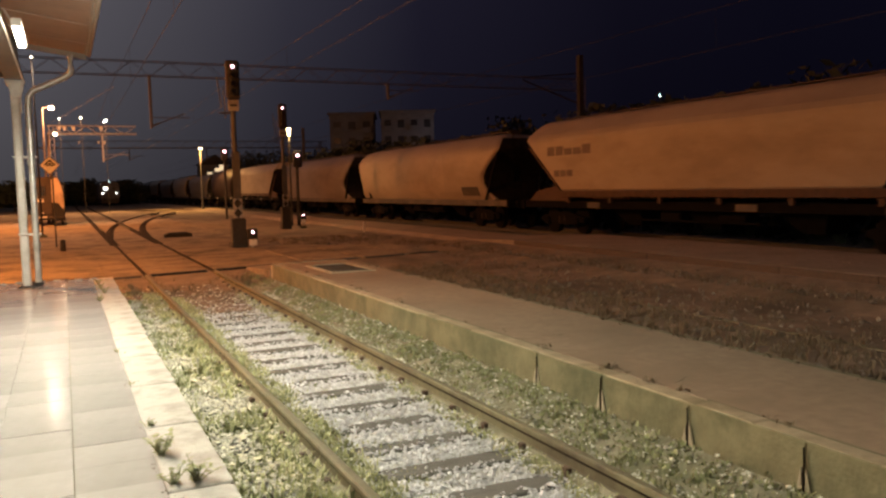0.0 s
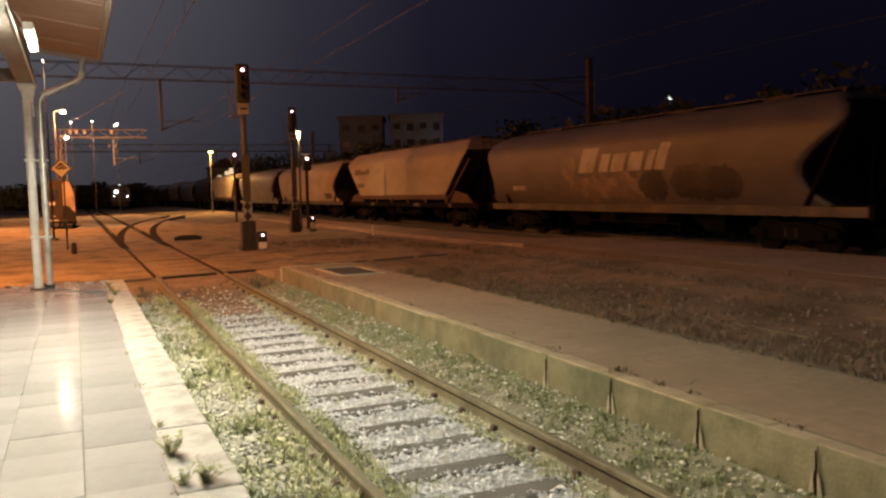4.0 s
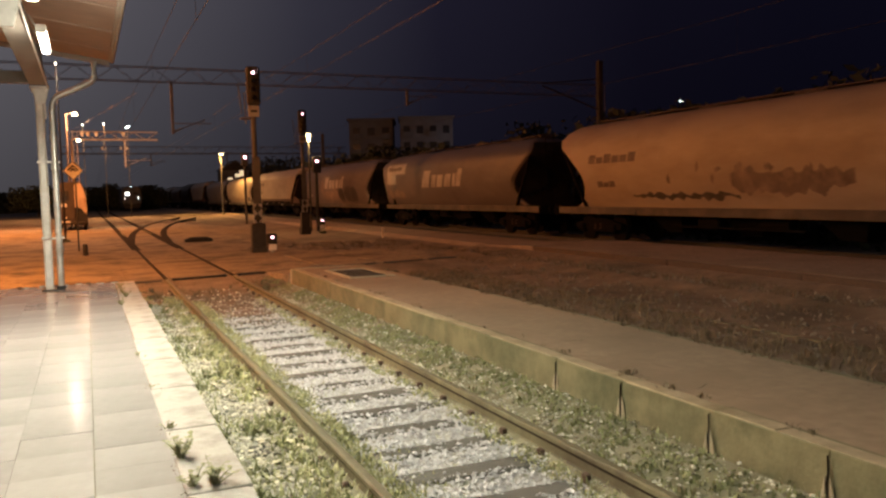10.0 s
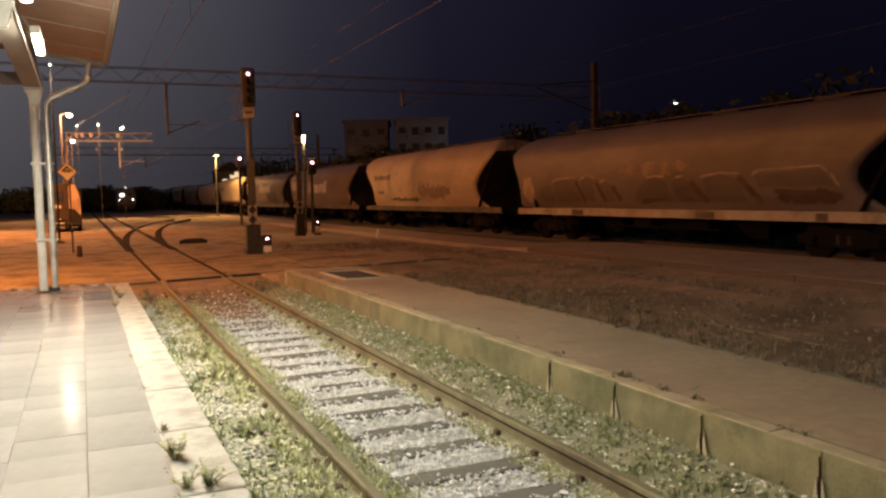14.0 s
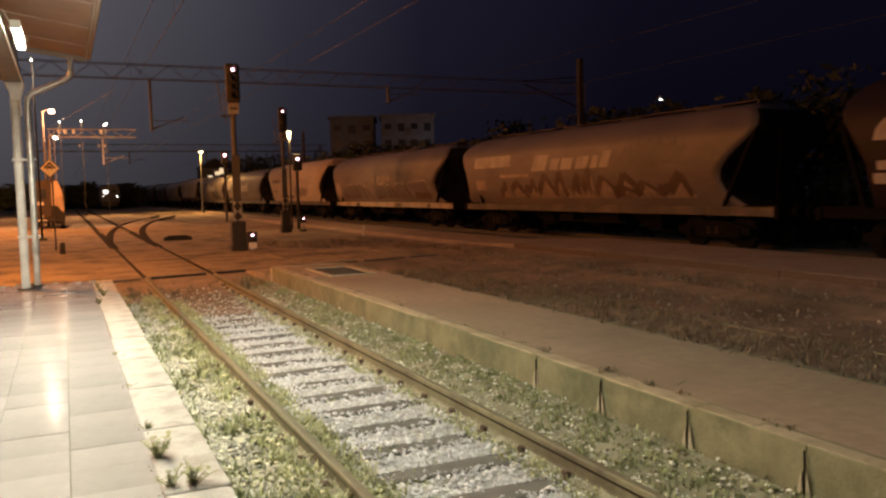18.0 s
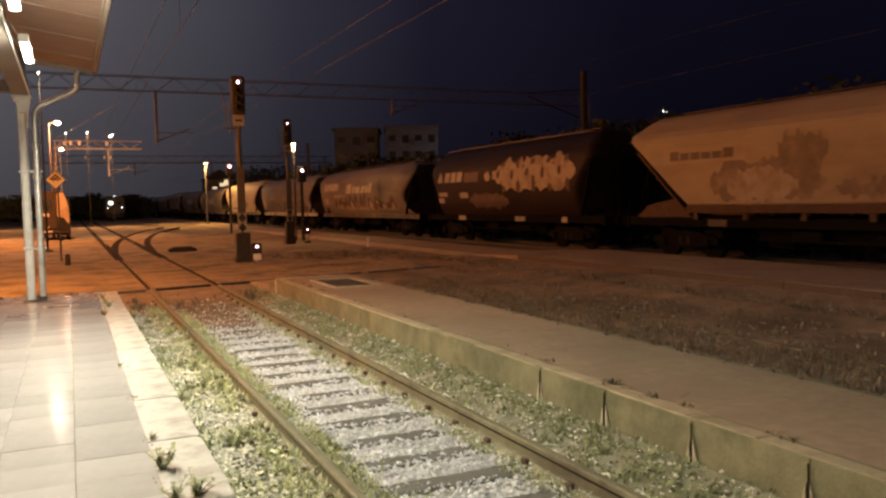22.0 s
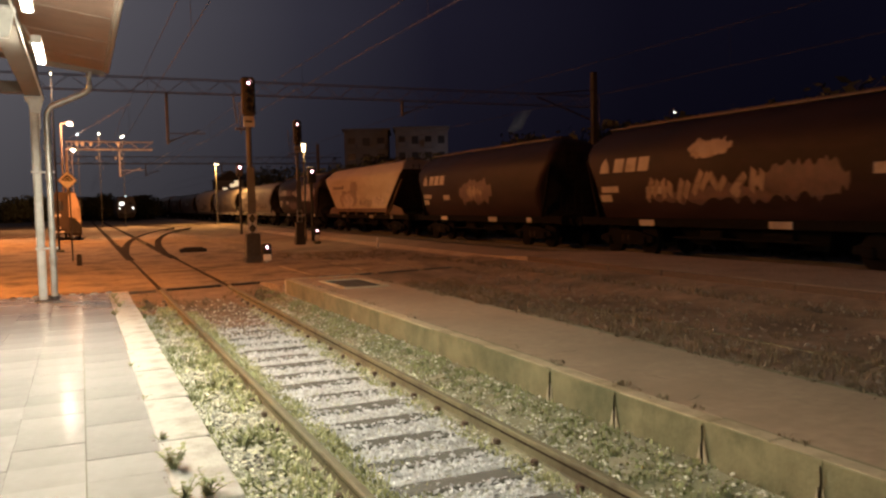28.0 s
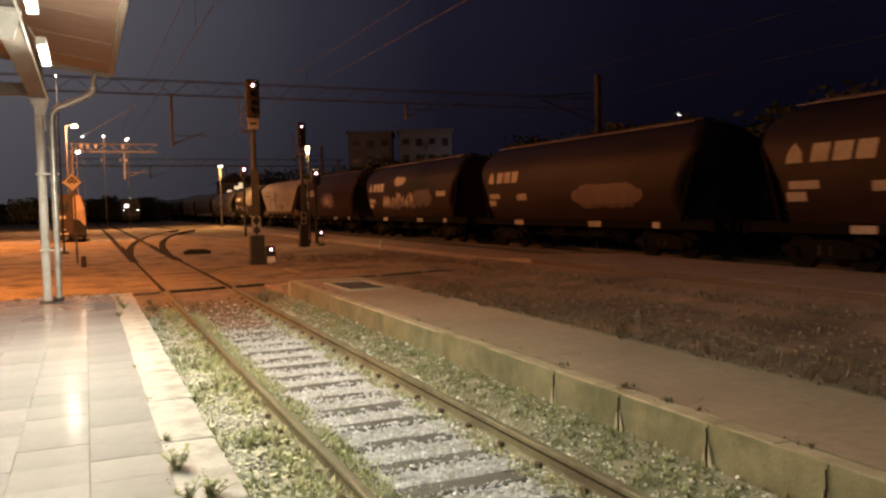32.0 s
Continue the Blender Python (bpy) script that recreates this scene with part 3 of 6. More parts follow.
            (x + 0.035, -0.008), (x + 0.026, 0.0), (x - 0.026, 0.0), (x - 0.035, -0.008), (x - 0.035, -0.040), (x - 0.010, -0.052), (x - 0.012, -0.130), (x - 0.068, -0.150)]


def sweep_rail(points):
    """A rail along points (x, y): the profile carried along, straight or curved."""
    s, prof = Shape(), rail_profile(0)
    n = len(prof)
    for i, (x, y) in enumerate(points):
        a, b = points[max(i - 1, 0)], points[min(i + 1, len(points) - 1)]
        d = Vector((b[0] - a[0], b[1] - a[1])).normalized()
        for p, q in prof:
            s.v.append((x + p * d.y, y - p * d.x, q))
    for i in range(len(points) - 1):
        s.f += [(i * n + k, i * n + (k + 1) % n, (i + 1) * n + (k + 1) % n, (i + 1) * n + k) for k in range(n)]
    s.f += [tuple(range(n)), tuple(range((len(points) - 1) * n, len(points) * n))]
    return s


track1 = thing("railway_track", (0, 0, 0), "platform track of rusty rails on grey timber sleepers", "track", "station tracks", "structure")
for x in (RL, RR):
    part("rail", sweep_rail([(x, -14), (x, 5), (x, 19.0)]), M_RAIL, track1, "rusty steel rail", True)
    part("rail", sweep_rail([(x, 19.0), (x, 60), (x, 150)]), M_OIL_SHADE, track1, "dark steel rail", True)
    # The shadow line below the rail head is painted as a dark strip.
    part("web_shade", Shape().box(x, 2.5, -0.060, 0.030, 33, 0.020), M_OIL_SHADE, track1, "dark strip for the shade under the rail head")
    part("running_surface", Shape().box(x, 2.5, -0.0005, 0.046, 33, 0.004), M_RAILTOP, track1, "dull worn rail head")
for x in (RL, RR):
    for d in (-1, 1):
        fillet = Shape().prism([(x + d * 0.05, -0.21), (x + d * 0.05, -0.125), (x + d * 0.10, -0.145), (x + d * 0.16, -0.178), (x + d * 0.16, -0.21)], "y", -14, 16.0)
        part("dirt_fillet", fillet, M_VERGE, track1, "mossy dirt banked against the rail")
sleeper_me = [Shape().box(0, 0, 0, 2.5, 0.23, 0.14, 0.012).data("sleeper", M_SLEEPER) for _ in range(3)]
chair_me = Shape().box(0, 0, 0, 0.24, 0.15, 0.02, 0.004).box(-0.088, 0, 0.030, 0.045, 0.06, 0.06, 0.006).box(0.088, 0, 0.030, 0.045, 0.06, 0.06, 0.006).data("rail_chair", M_GRATE)
for k in range(60):
    y = SLEEPER_Y - k * SLEEPER_STEP
    if y < -13:
        break
    piece("sleeper", sleeper_me[k % 3], track1, pose(2.3285 + rng.uniform(-0.03, 0.03), y, -0.232 + rng.uniform(-0.006, 0.006), 0, rng.uniform(-0.4, 0.4), rng.uniform(-0.9, 0.9)))
    for x in (RL, RR):
        piece("rail_chair", chair_me, track1, pose(x, y, -0.157))
for x in (RL, RR):
    part("flangeway", Shape().box(x, 61.5, -0.030, 0.30, 61, 0.012), M_OIL_SHADE, track1, "dark groove strip along the rail")

# turnout that leaves the near track beyond the crossing
turnout = thing("railway_turnout", (0, 0, 0), "turnout of rusty rails curving away through the yard", "turnout", "station tracks", "structure")
def ribbon(points, width):
    s = Shape()
    for i, (x, y) in enumerate(points):
        a, c = points[max(i - 1, 0)], points[min(i + 1, len(points) - 1)]
        d = Vector((c[0] - a[0], c[1] - a[1])).normalized() * width / 2 * min(1.0, 0.2 + i / 5)
        s.v += [(x - d.y, y + d.x, -0.030), (x + d.y, y - d.x, -0.030)]
    s.f = [(2 * i, 2 * i + 1, 2 * i + 3, 2 * i + 2) for i in range(len(points) - 1)]
    return s


def bend(x0, y0, turn, length, n=26):
    pts, x, y, a = [], x0, y0, 0.0
    for i in range(n):
        pts.append((x, y))
        a += turn / n
        x, y = x + math.sin(a) * length / n, y + math.cos(a) * length / n
    return pts
part("curved_groove", ribbon(bend(RL, 31, radians(15), 52), 0.34), M_OIL_SHADE, turnout, "dark groove strip along the curved rail")
part("curved_groove", ribbon(bend(RR, 31, radians(15), 50), 0.34), M_OIL_SHADE, turnout, "dark groove strip along the curved rail")
part("curved_rail", sweep_rail(bend(RL, 31, radians(15), 52)), M_OIL_SHADE, turnout, "", True)
part("curved_rail", sweep_rail(bend(RR, 31, radians(15), 50)), M_OIL_SHADE, turnout, "", True)
part("check_rail", sweep_rail([(RL + 0.09, 44), (RL + 0.06, 45), (RL + 0.06, 48), (RL + 0.10, 49)]), M_RAIL, turnout)
part("check_rail", sweep_rail([(RR - 0.12, 44), (RR - 0.07, 45), (RR - 0.07, 49), (RR - 0.12, 50)]), M_RAIL, turnout)
part("point_motor", Shape().box(4.25, 35.2, -0.02, 1.1, 0.5, 0.26, 0.04).box(4.25, 35.2, 0.13, 0.8, 0.4, 0.06, 0.02), M_DARK, turnout, "dark point motor box")
part("stretcher_bar", Shape().tube([(1.4, 35.2, -0.1), (4.0, 35.2, -0.1)], 0.025), M_DARK, turnout)

for tx in TRACKS + (TRAIN_X,):
    tr = thing("railway_track", (0, 0, 0), "dark rusty track half sunk in dirt" if tx < 17 else "track carrying the long goods train", "track", "station tracks", "structure")
    far = 420 if tx > 17 else 150
    sunk = 0.0 if tx > 17 else -0.212
    for x in (tx - 0.7525, tx + 0.7525):
        # The train's rails are coloured dark too, for the shade beneath it.
        part("rail", sweep_rail([(x, -40), (x, 30), (x, far)]), M_DARK if tx > 17 else M_RAIL, tr, "", True, pose(0, 0, sunk))
    for k in range(90):
        if tx > 17:
            piece("sleeper", sleeper_me[k % 3], tr, pose(tx, 2 + k * 0.66, -0.235))
# The shade under the train is put into this bed's colour.
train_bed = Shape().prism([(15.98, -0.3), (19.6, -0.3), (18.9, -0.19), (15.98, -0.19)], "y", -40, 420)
solid("track_bed", train_bed, M_OIL_SHADE, "stone bed coloured dark for the shade under the train", kind="structure")


# ---------------------------------------------------------------- loose stones and weeds
def scatter_stones(name, count, x0, x1, y0, y1, z, small, large, mat, label, seed, keep=None, flat=0.72):
    r = np.random.RandomState(seed)
    base = np.array([(1, 0, 0), (-1, 0, 0), (0, 1, 0), (0, -1, 0), (0, 0, 1), (0, 0, -1)], float)
    tri = np.array([(0, 2, 4), (2, 1, 4), (1, 3, 4), (3, 0, 4), (2, 0, 5), (1, 2, 5), (3, 1, 5), (0, 3, 5)])
    x, y = r.uniform(x0, x1, count), y0 + (y1 - y0) * r.uniform(0, 1, count) ** 1.25
    if keep is not None:
        ok = keep(x, y)
        x, y = x[ok], y[ok]
    n = len(x)
    size = small + (large - small) * r.uniform(0, 1, n) ** 2.2
    v = base[None] * r.uniform(0.65, 1.25, (n, 6, 1)) + r.uniform(-0.28, 0.28, (n, 6, 3))
    v *= size[:, None, None] * np.array([1, 1, flat])
    a = r.uniform(0, 6.28, n)
    c, s = np.cos(a), np.sin(a)
    vx = v[..., 0] * c[:, None] - v[..., 1] * s[:, None] + x[:, None]
    vy = v[..., 0] * s[:, None] + v[..., 1] * c[:, None] + y[:, None]
    vz = v[..., 2] + np.broadcast_to(z(x, y) if callable(z) else z, n)[:, None] + size[:, None] * 0.25 + r.uniform(-0.012, 0.02, n)[:, None]
    verts = np.stack([vx, vy, vz], -1).reshape(-1, 3)
    faces = (tri[None] + 6 * np.arange(n)[:, None, None]).reshape(-1, 3)
    return tagged(new(name, raw_mesh(name, verts.tolist(), faces.tolist(), mat)), label, "gravel", kind="stuff")


def unlike(k, salt):
    """A number from 0 to 1 that differs from sleeper to sleeper."""
    return np.mod(np.sin(k * 12.9898 + salt * 78.233) * 43758.5453, 1.0)


def between_sleepers(x, y):
    """Stones fill the bays and spill over the edges and ends of each sleeper."""
    along = SLEEPER_Y - y + 0.1175
    k = np.floor(along / SLEEPER_STEP)
    ph = along - k * SLEEPER_STEP
    wave = 0.018 * np.sin(x * 17 + k) + 0.012 * np.sin(x * 41 + 2 * k)
    inside = (x > 1.84 + 0.30 * unlike(k, 1) ** 1.5 + 0.05 * np.sin(y * 31)) & (x < 2.90 - 0.30 * unlike(k, 2) ** 2 + 0.05 * np.sin(y * 27))
    hidden = (ph > 0.01 + 0.04 * unlike(k, 3) + wave) & (ph < 0.215 - 0.04 * unlike(k, 4) + wave) & inside & (np.mod(np.floor(x * 37 + y * 53), 29) > 0)
    onrail = (np.abs(x - RL) < 0.06) | (np.abs(x - RR) < 0.06)
    return ~(hidden | onrail)


def bed_height(x, y):
    """Stones that lie on a sleeper lie higher than those between."""
    ph = np.mod(SLEEPER_Y - y + 0.1175, SLEEPER_STEP)
    return np.where(ph < 0.235, -0.172, -0.183)


scatter_stones("ballast_stones", 36000, 1.55, 3.10, 1.0, 14.2, bed_height, 0.009, 0.027, M_STONE, "pale grey crushed limestone between the sleepers", 3, between_sleepers)
scatter_stones("ballast_stones", 13500, 0.80, 1.56, 1.0, 15.5, -0.160, 0.009, 0.030, M_STONE_MID, "dusty stones beside the platform wall", 4, between_sleepers)
scatter_stones("ballast_stones", 3600, 3.12, 3.90, 1.0, 16.5, wall_foot, 0.006, 0.018, M_STONE_MOSS, "dusty stones under the island platform wall", 9, between_sleepers)
scatter_stones("ballast_stones", 1500, 1.0, 3.85, 12.6, 17.6, -0.155, 0.010, 0.030, M_STONE_MID, "scattered pale stones on the dirt before the crossing", 19, between_sleepers)
scatter_stones("ballast_stones", 2700, 3.12, 3.90, 1.0, 16.5, wall_foot, 0.006, 0.024, M_STONE_MID, "pale stones strewn under the island platform wall", 29, between_sleepers)
scatter_stones("ballast_stones", 2600, 3.10, 3.48, 1.0, 15.5, -0.160, 0.010, 0.030, M_STONE_MID, "pale stones strewn along the outside of the rail", 39, between_sleepers)
scatter_stones("fallen_leaves", 1500, 0.80, 1.50, 1.0, 12.5, -0.120, 0.012, 0.036, M_FALLEN, "pale fallen leaves lying among the trackside weeds", 61, between_sleepers, 0.16)
scatter_stones("fallen_leaves", 420, 1.62, 1.95, 1.0, 12.5, -0.125, 0.010, 0.026, M_FALLEN, "pale fallen leaves lying along the rail", 62, between_sleepers, 0.16)
scatter_stones("ballast_stones", 12000, 1.55, 3.10, -9.0, 1.0, bed_height, 0.010, 0.027, M_STONE, "pale grey crushed limestone between the sleepers", 81, between_sleepers)
scatter_stones("ballast_stones", 5000, 0.80, 1.56, -9.0, 1.0, -0.160, 0.010, 0.030, M_STONE_MID, "dusty stones beside the platform wall", 82, between_sleepers)
scatter_stones("ballast_stones", 3000, 3.12, 3.90, -9.0, 1.0, wall_foot, 0.007, 0.024, M_STONE_MID, "pale stones strewn under the island platform wall", 83, between_sleepers)
scatter_stones("gravel_far", 1800, 0.85, 3.85, 12.2, 18.9, -0.155, 0.012, 0.034, M_STONE_DULL, "brown dusty stones before the crossing", 16, between_sleepers)
scatter_stones("gravel_far", 4000, 5.75, 12.1, 2.0, 34, -0.225, 0.02, 0.05, M_STONE_DULL, "dull brown stones strewn between the middle tracks", 5)
scatter_stones("gravel_far", 1300, 10.9, 12.1, 2.0, 24, -0.10, 0.02, 0.05, M_STONE_DULL, "dull stones on the bank before the far platform", 35)
scatter_stones("gravel_far", 2500, -4, 6, 19, 45, -0.225, 0.015, 0.04, M_STONE_DULL, "dull stones strewn over the yard", 6)
scatter_stones("gravel_far", 1500, 12.6, 15.6, 4, 23.8, P3_Z - 0.004, 0.010, 0.024, M_STONE_DULL, "fine grit on the platform beside the goods train", 8)


def scatter_grass(name, clumps, blades, x0, x1, y0, y1, z, height, mat, label, seed, keep=None, lean=0.6, width=0.006):
    r = np.random.RandomState(seed)
    cx, cy = r.uniform(x0, x1, clumps), y0 + (y1 - y0) * r.uniform(0, 1, clumps) ** 1.15
    if keep is not None:
        ok = keep(cx, cy, r)
        cx, cy = cx[ok], cy[ok]
    n = len(cx) * blades
    hx = np.repeat(cx, blades) + r.normal(0, 0.035, n)
    hy = np.repeat(cy, blades) + r.normal(0, 0.035, n)
    h = np.repeat(height * r.uniform(0.35, 1.25, len(cx)), blades) * r.uniform(0.5, 1.15, n)
    a, ln = r.uniform(0, 6.28, n), r.uniform(0.1, lean, n)
    w = width * r.uniform(0.6, 1.7, n)
    dx, dy = np.cos(a), np.sin(a)
    p = np.zeros((n, 5, 3))
    for k, (f, g, ww) in enumerate(((0, 0, 1), (0, 0, -1), (0.55, 0.35, 0.85), (0.55, 0.35, -0.85), (0.92, 1.0, 0))):
        p[:, k, 0] = hx + dx * ln * h * g - dy * w * ww
        p[:, k, 1] = hy + dy * ln * h * g + dx * w * ww
        p[:, k, 2] = (z(hx, hy) if callable(z) else z) + h * f
    idx = 5 * np.arange(n)[:, None]
    quads = (idx + np.array([0, 1, 3, 2])).tolist()
    tris = (idx + np.array([2, 3, 4])).tolist()
    return tagged(new(name, raw_mesh(name, p.reshape(-1, 3).tolist(), quads + tris, mat)), label, "weeds", kind="stuff")


def verge(x, y, r):
    clear = noise_mask(x, y, 1.7) > np.where(x < 1.53, -0.02 - 0.5 * np.clip(1.0 - (x - 0.80) / 0.25, 0, 1), -0.12)
    inner = (x > 1.75) & (x < 2.95)
    return clear & (~inner | (r.uniform(0, 1, len(x)) < 0.10)) & (np.abs(x - RL) > 0.05) & (np.abs(x - RR) > 0.05)


def noise_mask(x, y, s):
    return np.array([noise.noise(Vector((float(a) * s, float(b) * s, 0.7))) for a, b in zip(x, y)])


scatter_grass("grass_verge", 520, 12, 0.80, 1.52, 1.0, 17.5, -0.18, 0.15, M_WEED, "bushy green weeds between platform wall and rail", 18, verge, 1.1, 0.007)
scatter_grass("grass_verge", 950, 9, 0.80, 1.52, 1.0, 18.7, -0.17, 0.075, M_GRASS, "green weeds between platform wall and rail", 11, verge, 1.2, 0.010)
scatter_grass("grass_verge", 1100, 8, 1.62, 2.35, 2.0, 18.7, -0.20, 0.075, M_GRASS, "low green weeds along the inside of the rail", 12,
              lambda x, y, r: (noise_mask(x, y, 1.3) > -0.05) & (r.uniform(0, 1, len(x)) < np.clip(1.25 - (x - 1.6) * 1.9, 0, 1)))
scatter_grass("grass_verge", 700, 8, 3.30, 3.88, 2.0, 18.7, wall_foot, 0.06, M_WEED, "sparse weeds by the mossy platform wall", 13, verge)
scatter_grass("grass_verge", 650, 7, 3.52, 3.89, 2.0, 15.5, wall_foot, 0.04, M_WEED, "low moss and weeds at the foot of the mossy wall", 71, None, 1.4, 0.008)
scatter_grass("grass_verge", 800, 9, 0.80, 1.52, -9.0, 1.2, -0.17, 0.08, M_GRASS, "green weeds between platform wall and rail", 84, verge, 1.2, 0.010)
scatter_grass("grass_verge", 500, 8, 1.62, 2.1, -9.0, 2.0, -0.18, 0.07, M_GRASS, "low green weeds along the inside of the rail", 85, lambda x, y, r: noise_mask(x, y, 1.3) > 0.0)
scatter_grass("grass_verge", 500, 8, 3.30, 3.88, -9.0, 2.0, wall_foot, 0.06, M_WEED, "sparse weeds by the mossy platform wall", 86, verge)
scatter_grass("dry_grass", 900, 9, 5.75, 9.5, -9.0, 3.0, -0.23, 0.13, M_TAN, "tan dry grass growing behind the island platform", 87, None, 1.5, 0.005)
scatter_grass("dry_grass", 1100, 12, 5.75, 8.6, 3.0, 20, -0.23, 0.15, M_TAN, "tan dry grass growing behind the island platform", 17, None, 1.5, 0.005)
scatter_grass("dry_grass", 3200, 7, 5.75, 12.2, 3.0, 34, -0.23, 0.11, M_DRY, "dry weeds on the dirt between the tracks", 14, verge, lean=1.4, width=0.005)
for seed, (xa, xb) in enumerate(((1.32, 1.52), (1.63, 1.84), (2.82, 3.02), (3.14, 3.34))):
    scatter_stones("ballast_stones", 1300, xa, xb, 1.0, 15.5, -0.142, 0.006, 0.018, M_STONE_MID, "small pale stones in the dirt along the rail", 50 + seed)
scatter_grass("grass_verge", 1500, 6, 1.62, 1.86, 1.5, 15.5, -0.14, 0.05, M_GRASS, "small weeds in the dirt along the rail", 31, None, 1.2, 0.006)
scatter_grass("grass_verge", 1300, 6, 2.82, 3.36, 1.5, 15.5, -0.15, 0.045, M_GRASS, "small weeds in the dirt along the rail", 32, lambda x, y, r: np.abs(x - RR) > 0.05, 1.2, 0.006)
scatter_grass("grass_verge", 650, 8, 1.27, 1.52, 1.5, 16.5, -0.15, 0.10, M_GRASS, "leafy weeds leaning over the rail", 33,
              lambda x, y, r: noise_mask(x, y, 1.9) > -0.15, 1.2, 0.007)
scatter_grass("dry_grass", 700, 8, 10.8, 12.2, 2.0, 24, -0.10, 0.12, M_DRY, "dry weeds on the bank before the far platform", 37, None, 1.4, 0.006)
scatter_grass("dry_grass", 500, 7, 1.0, 3.9, 16.5, 19.0, -0.2, 0.22, M_DRY, "dry weeds before the crossing", 15, verge)


scatter_grass("edge_weeds", 34, 9, 4.06, 4.14, 2.0, 17.0, P2_Z, 0.045, M_DRY, "small dry weeds in the edge joint of the island platform", 41, None, 1.6, 0.006)
scatter_grass("edge_weeds", 60, 9, 5.50, 5.60, 2.0, 17.2, P2_Z - 0.01, 0.06, M_DRY, "dry weeds along the rear kerb of the island platform", 42, None, 1.5, 0.006)
scatter_grass("edge_weeds", 40, 8, 0.385, 0.42, 2.0, 15.8, P1_Z - 0.01, 0.022, M_DRY, "tiny weeds and dirt in the joint behind the coping", 43, None, 1.8, 0.006)


def weed(place, height, seed, label):
    """A small weed with stems and pointed leaves."""
    r = random.Random(seed)
    t = thing("weed_plant", place, label, "weed", "weeds in the platform joint")
    stems, leaves = Shape(), Shape()
    for _ in range(11):
        a, ln = r.uniform(0, 6.28), r.uniform(0.2, 1.05)
        h = height * r.uniform(0.5, 1.0)
        top = Vector((math.cos(a) * ln * height * 0.75, math.sin(a) * ln * height * 0.75, h))
        mid = top * 0.5 + Vector((0, 0, h * 0.12))
        stems.tube([(0, 0, 0), tuple(mid), tuple(top)], [0.003, 0.0025, 0.001], 5)
        for k in range(14):
            f = r.uniform(0.15, 1.0)
            p = mid * (2 * f) if f < 0.5 else mid.lerp(top, 2 * f - 1)
            b, s = r.uniform(0, 6.28), height * r.uniform(0.09, 0.22)
            d = Vector((math.cos(b), math.sin(b), r.uniform(-0.1, 0.6))) * s
            w = Vector((-math.sin(b), math.cos(b), 0)) * s * 0.46
            leaves.add([tuple(p), tuple(p + d * 0.5 + w), tuple(p + d), tuple(p + d * 0.5 - w)], [(0, 1, 2, 3)])
    part("stem", stems, M_WEED, t)
    part("foliage", leaves, M_WEED, t)
    return t


weed((0.445, 4.90, P1_Z - 0.02), 0.18, 1, "bushy green weed growing in the joint behind the coping")
weed((0.56, 4.36, P1_Z - 0.02), 0.16, 2, "leafy green weed growing from a coping joint")
weed((0.45, 4.38, P1_Z - 0.02), 0.13, 3, "leafy green weed growing from a coping joint")
weed((0.43, 5.58, P1_Z - 0.02), 0.07, 4, "low weed tuft in the platform joint")
weed((0.39, 8.40, P1_Z - 0.02), 0.06, 5, "low weed tuft in the platform joint")
weed((0.42, 6.9, P1_Z - 0.02), 0.04, 8, "low weed tuft in the platform joint")
for k, (x, y) in enumerate(((0.50, 13.6), (0.48, 14.2), (0.40, 12.6), (0.45, 15.0))):
    weed((x, y, P1_Z - 0.02), 0.13, 20 + k, "dusty weed growing through the platform end")

# broken tile bits at the ragged platform end
for k in range(9):
    x = -1.2 + k * 0.2 + rng.uniform(-0.05, 0.05)
    chip = Shape().box(0, 0, 0, rng.uniform(0.06, 0.16), rng.uniform(0.04, 0.09), 0.03, 0.008)
    ob = solid("broken_tile", chip, M_DARK if k % 3 == 0 else M_TILE, "broken piece of paving at the platform end", "rubble", "rubble at the platform end")
    ob.matrix_basis = pose(x, 15.95 + rng.uniform(-0.05, 0.1), P1_Z + 0.013, 0, 0, rng.uniform(-40, 40))


# ---------------------------------------------------------------- canopy
canopy = thing("platform_canopy", (0, 0, 0), "station canopy with brown sheet soffit on grey posts", "canopy", kind="structure")
C_END, C_BACK = 15.75, -9.0
E_X, E_Z = 0.50, 4.27           # lower outer edge
def soffit_z(x):
    return 4.33 + (E_X - x) * 0.15
part("soffit", Shape().prism([(E_X - 0.020, soffit_z(E_X) - 0.02), (E_X - 0.020, soffit_z(E_X) + 0.04), (-5.6, soffit_z(-5.6) + 0.04), (-5.6, soffit_z(-5.6) - 0.02)], "y", C_BACK, C_END), M_SOFFIT, canopy)
part("roof_sheet", Shape().prism([(E_X + 0.04, soffit_z(E_X) + 0.10), (E_X + 0.04, soffit_z(E_X) + 0.13), (-5.7, 5.45), (-5.7, 5.40)], "y", C_BACK - 0.1, C_END + 0.12), M_DARK, canopy, "dark roof sheeting")
rib_me = Shape().prism([(E_X - 0.03, soffit_z(E_X) - 0.032), (E_X - 0.03, soffit_z(E_X) - 0.02), (-5.6, soffit_z(-5.6) - 0.02), (-5.6, soffit_z(-5.6) - 0.032)], "y", -0.014, 0.014).data("soffit_rib", M_RIB)
for k in range(15):
    piece("soffit_rib", rib_me, canopy, pose(0, 14.65 - k * 1.6, 0))
part("fascia", Shape().box(E_X, (C_END + C_BACK) / 2, E_Z + 0.085, 0.035, C_END - C_BACK, 0.15, 0.008), M_FASCIA, canopy, "grey-brown eaves board")
part("end_fascia", Shape().prism([(E_X, E_Z - 0.05), (E_X, E_Z + 0.16), (-5.6, 5.36), (-5.6, 5.14)], "y", C_END, C_END + 0.03), M_FASCIA, canopy)
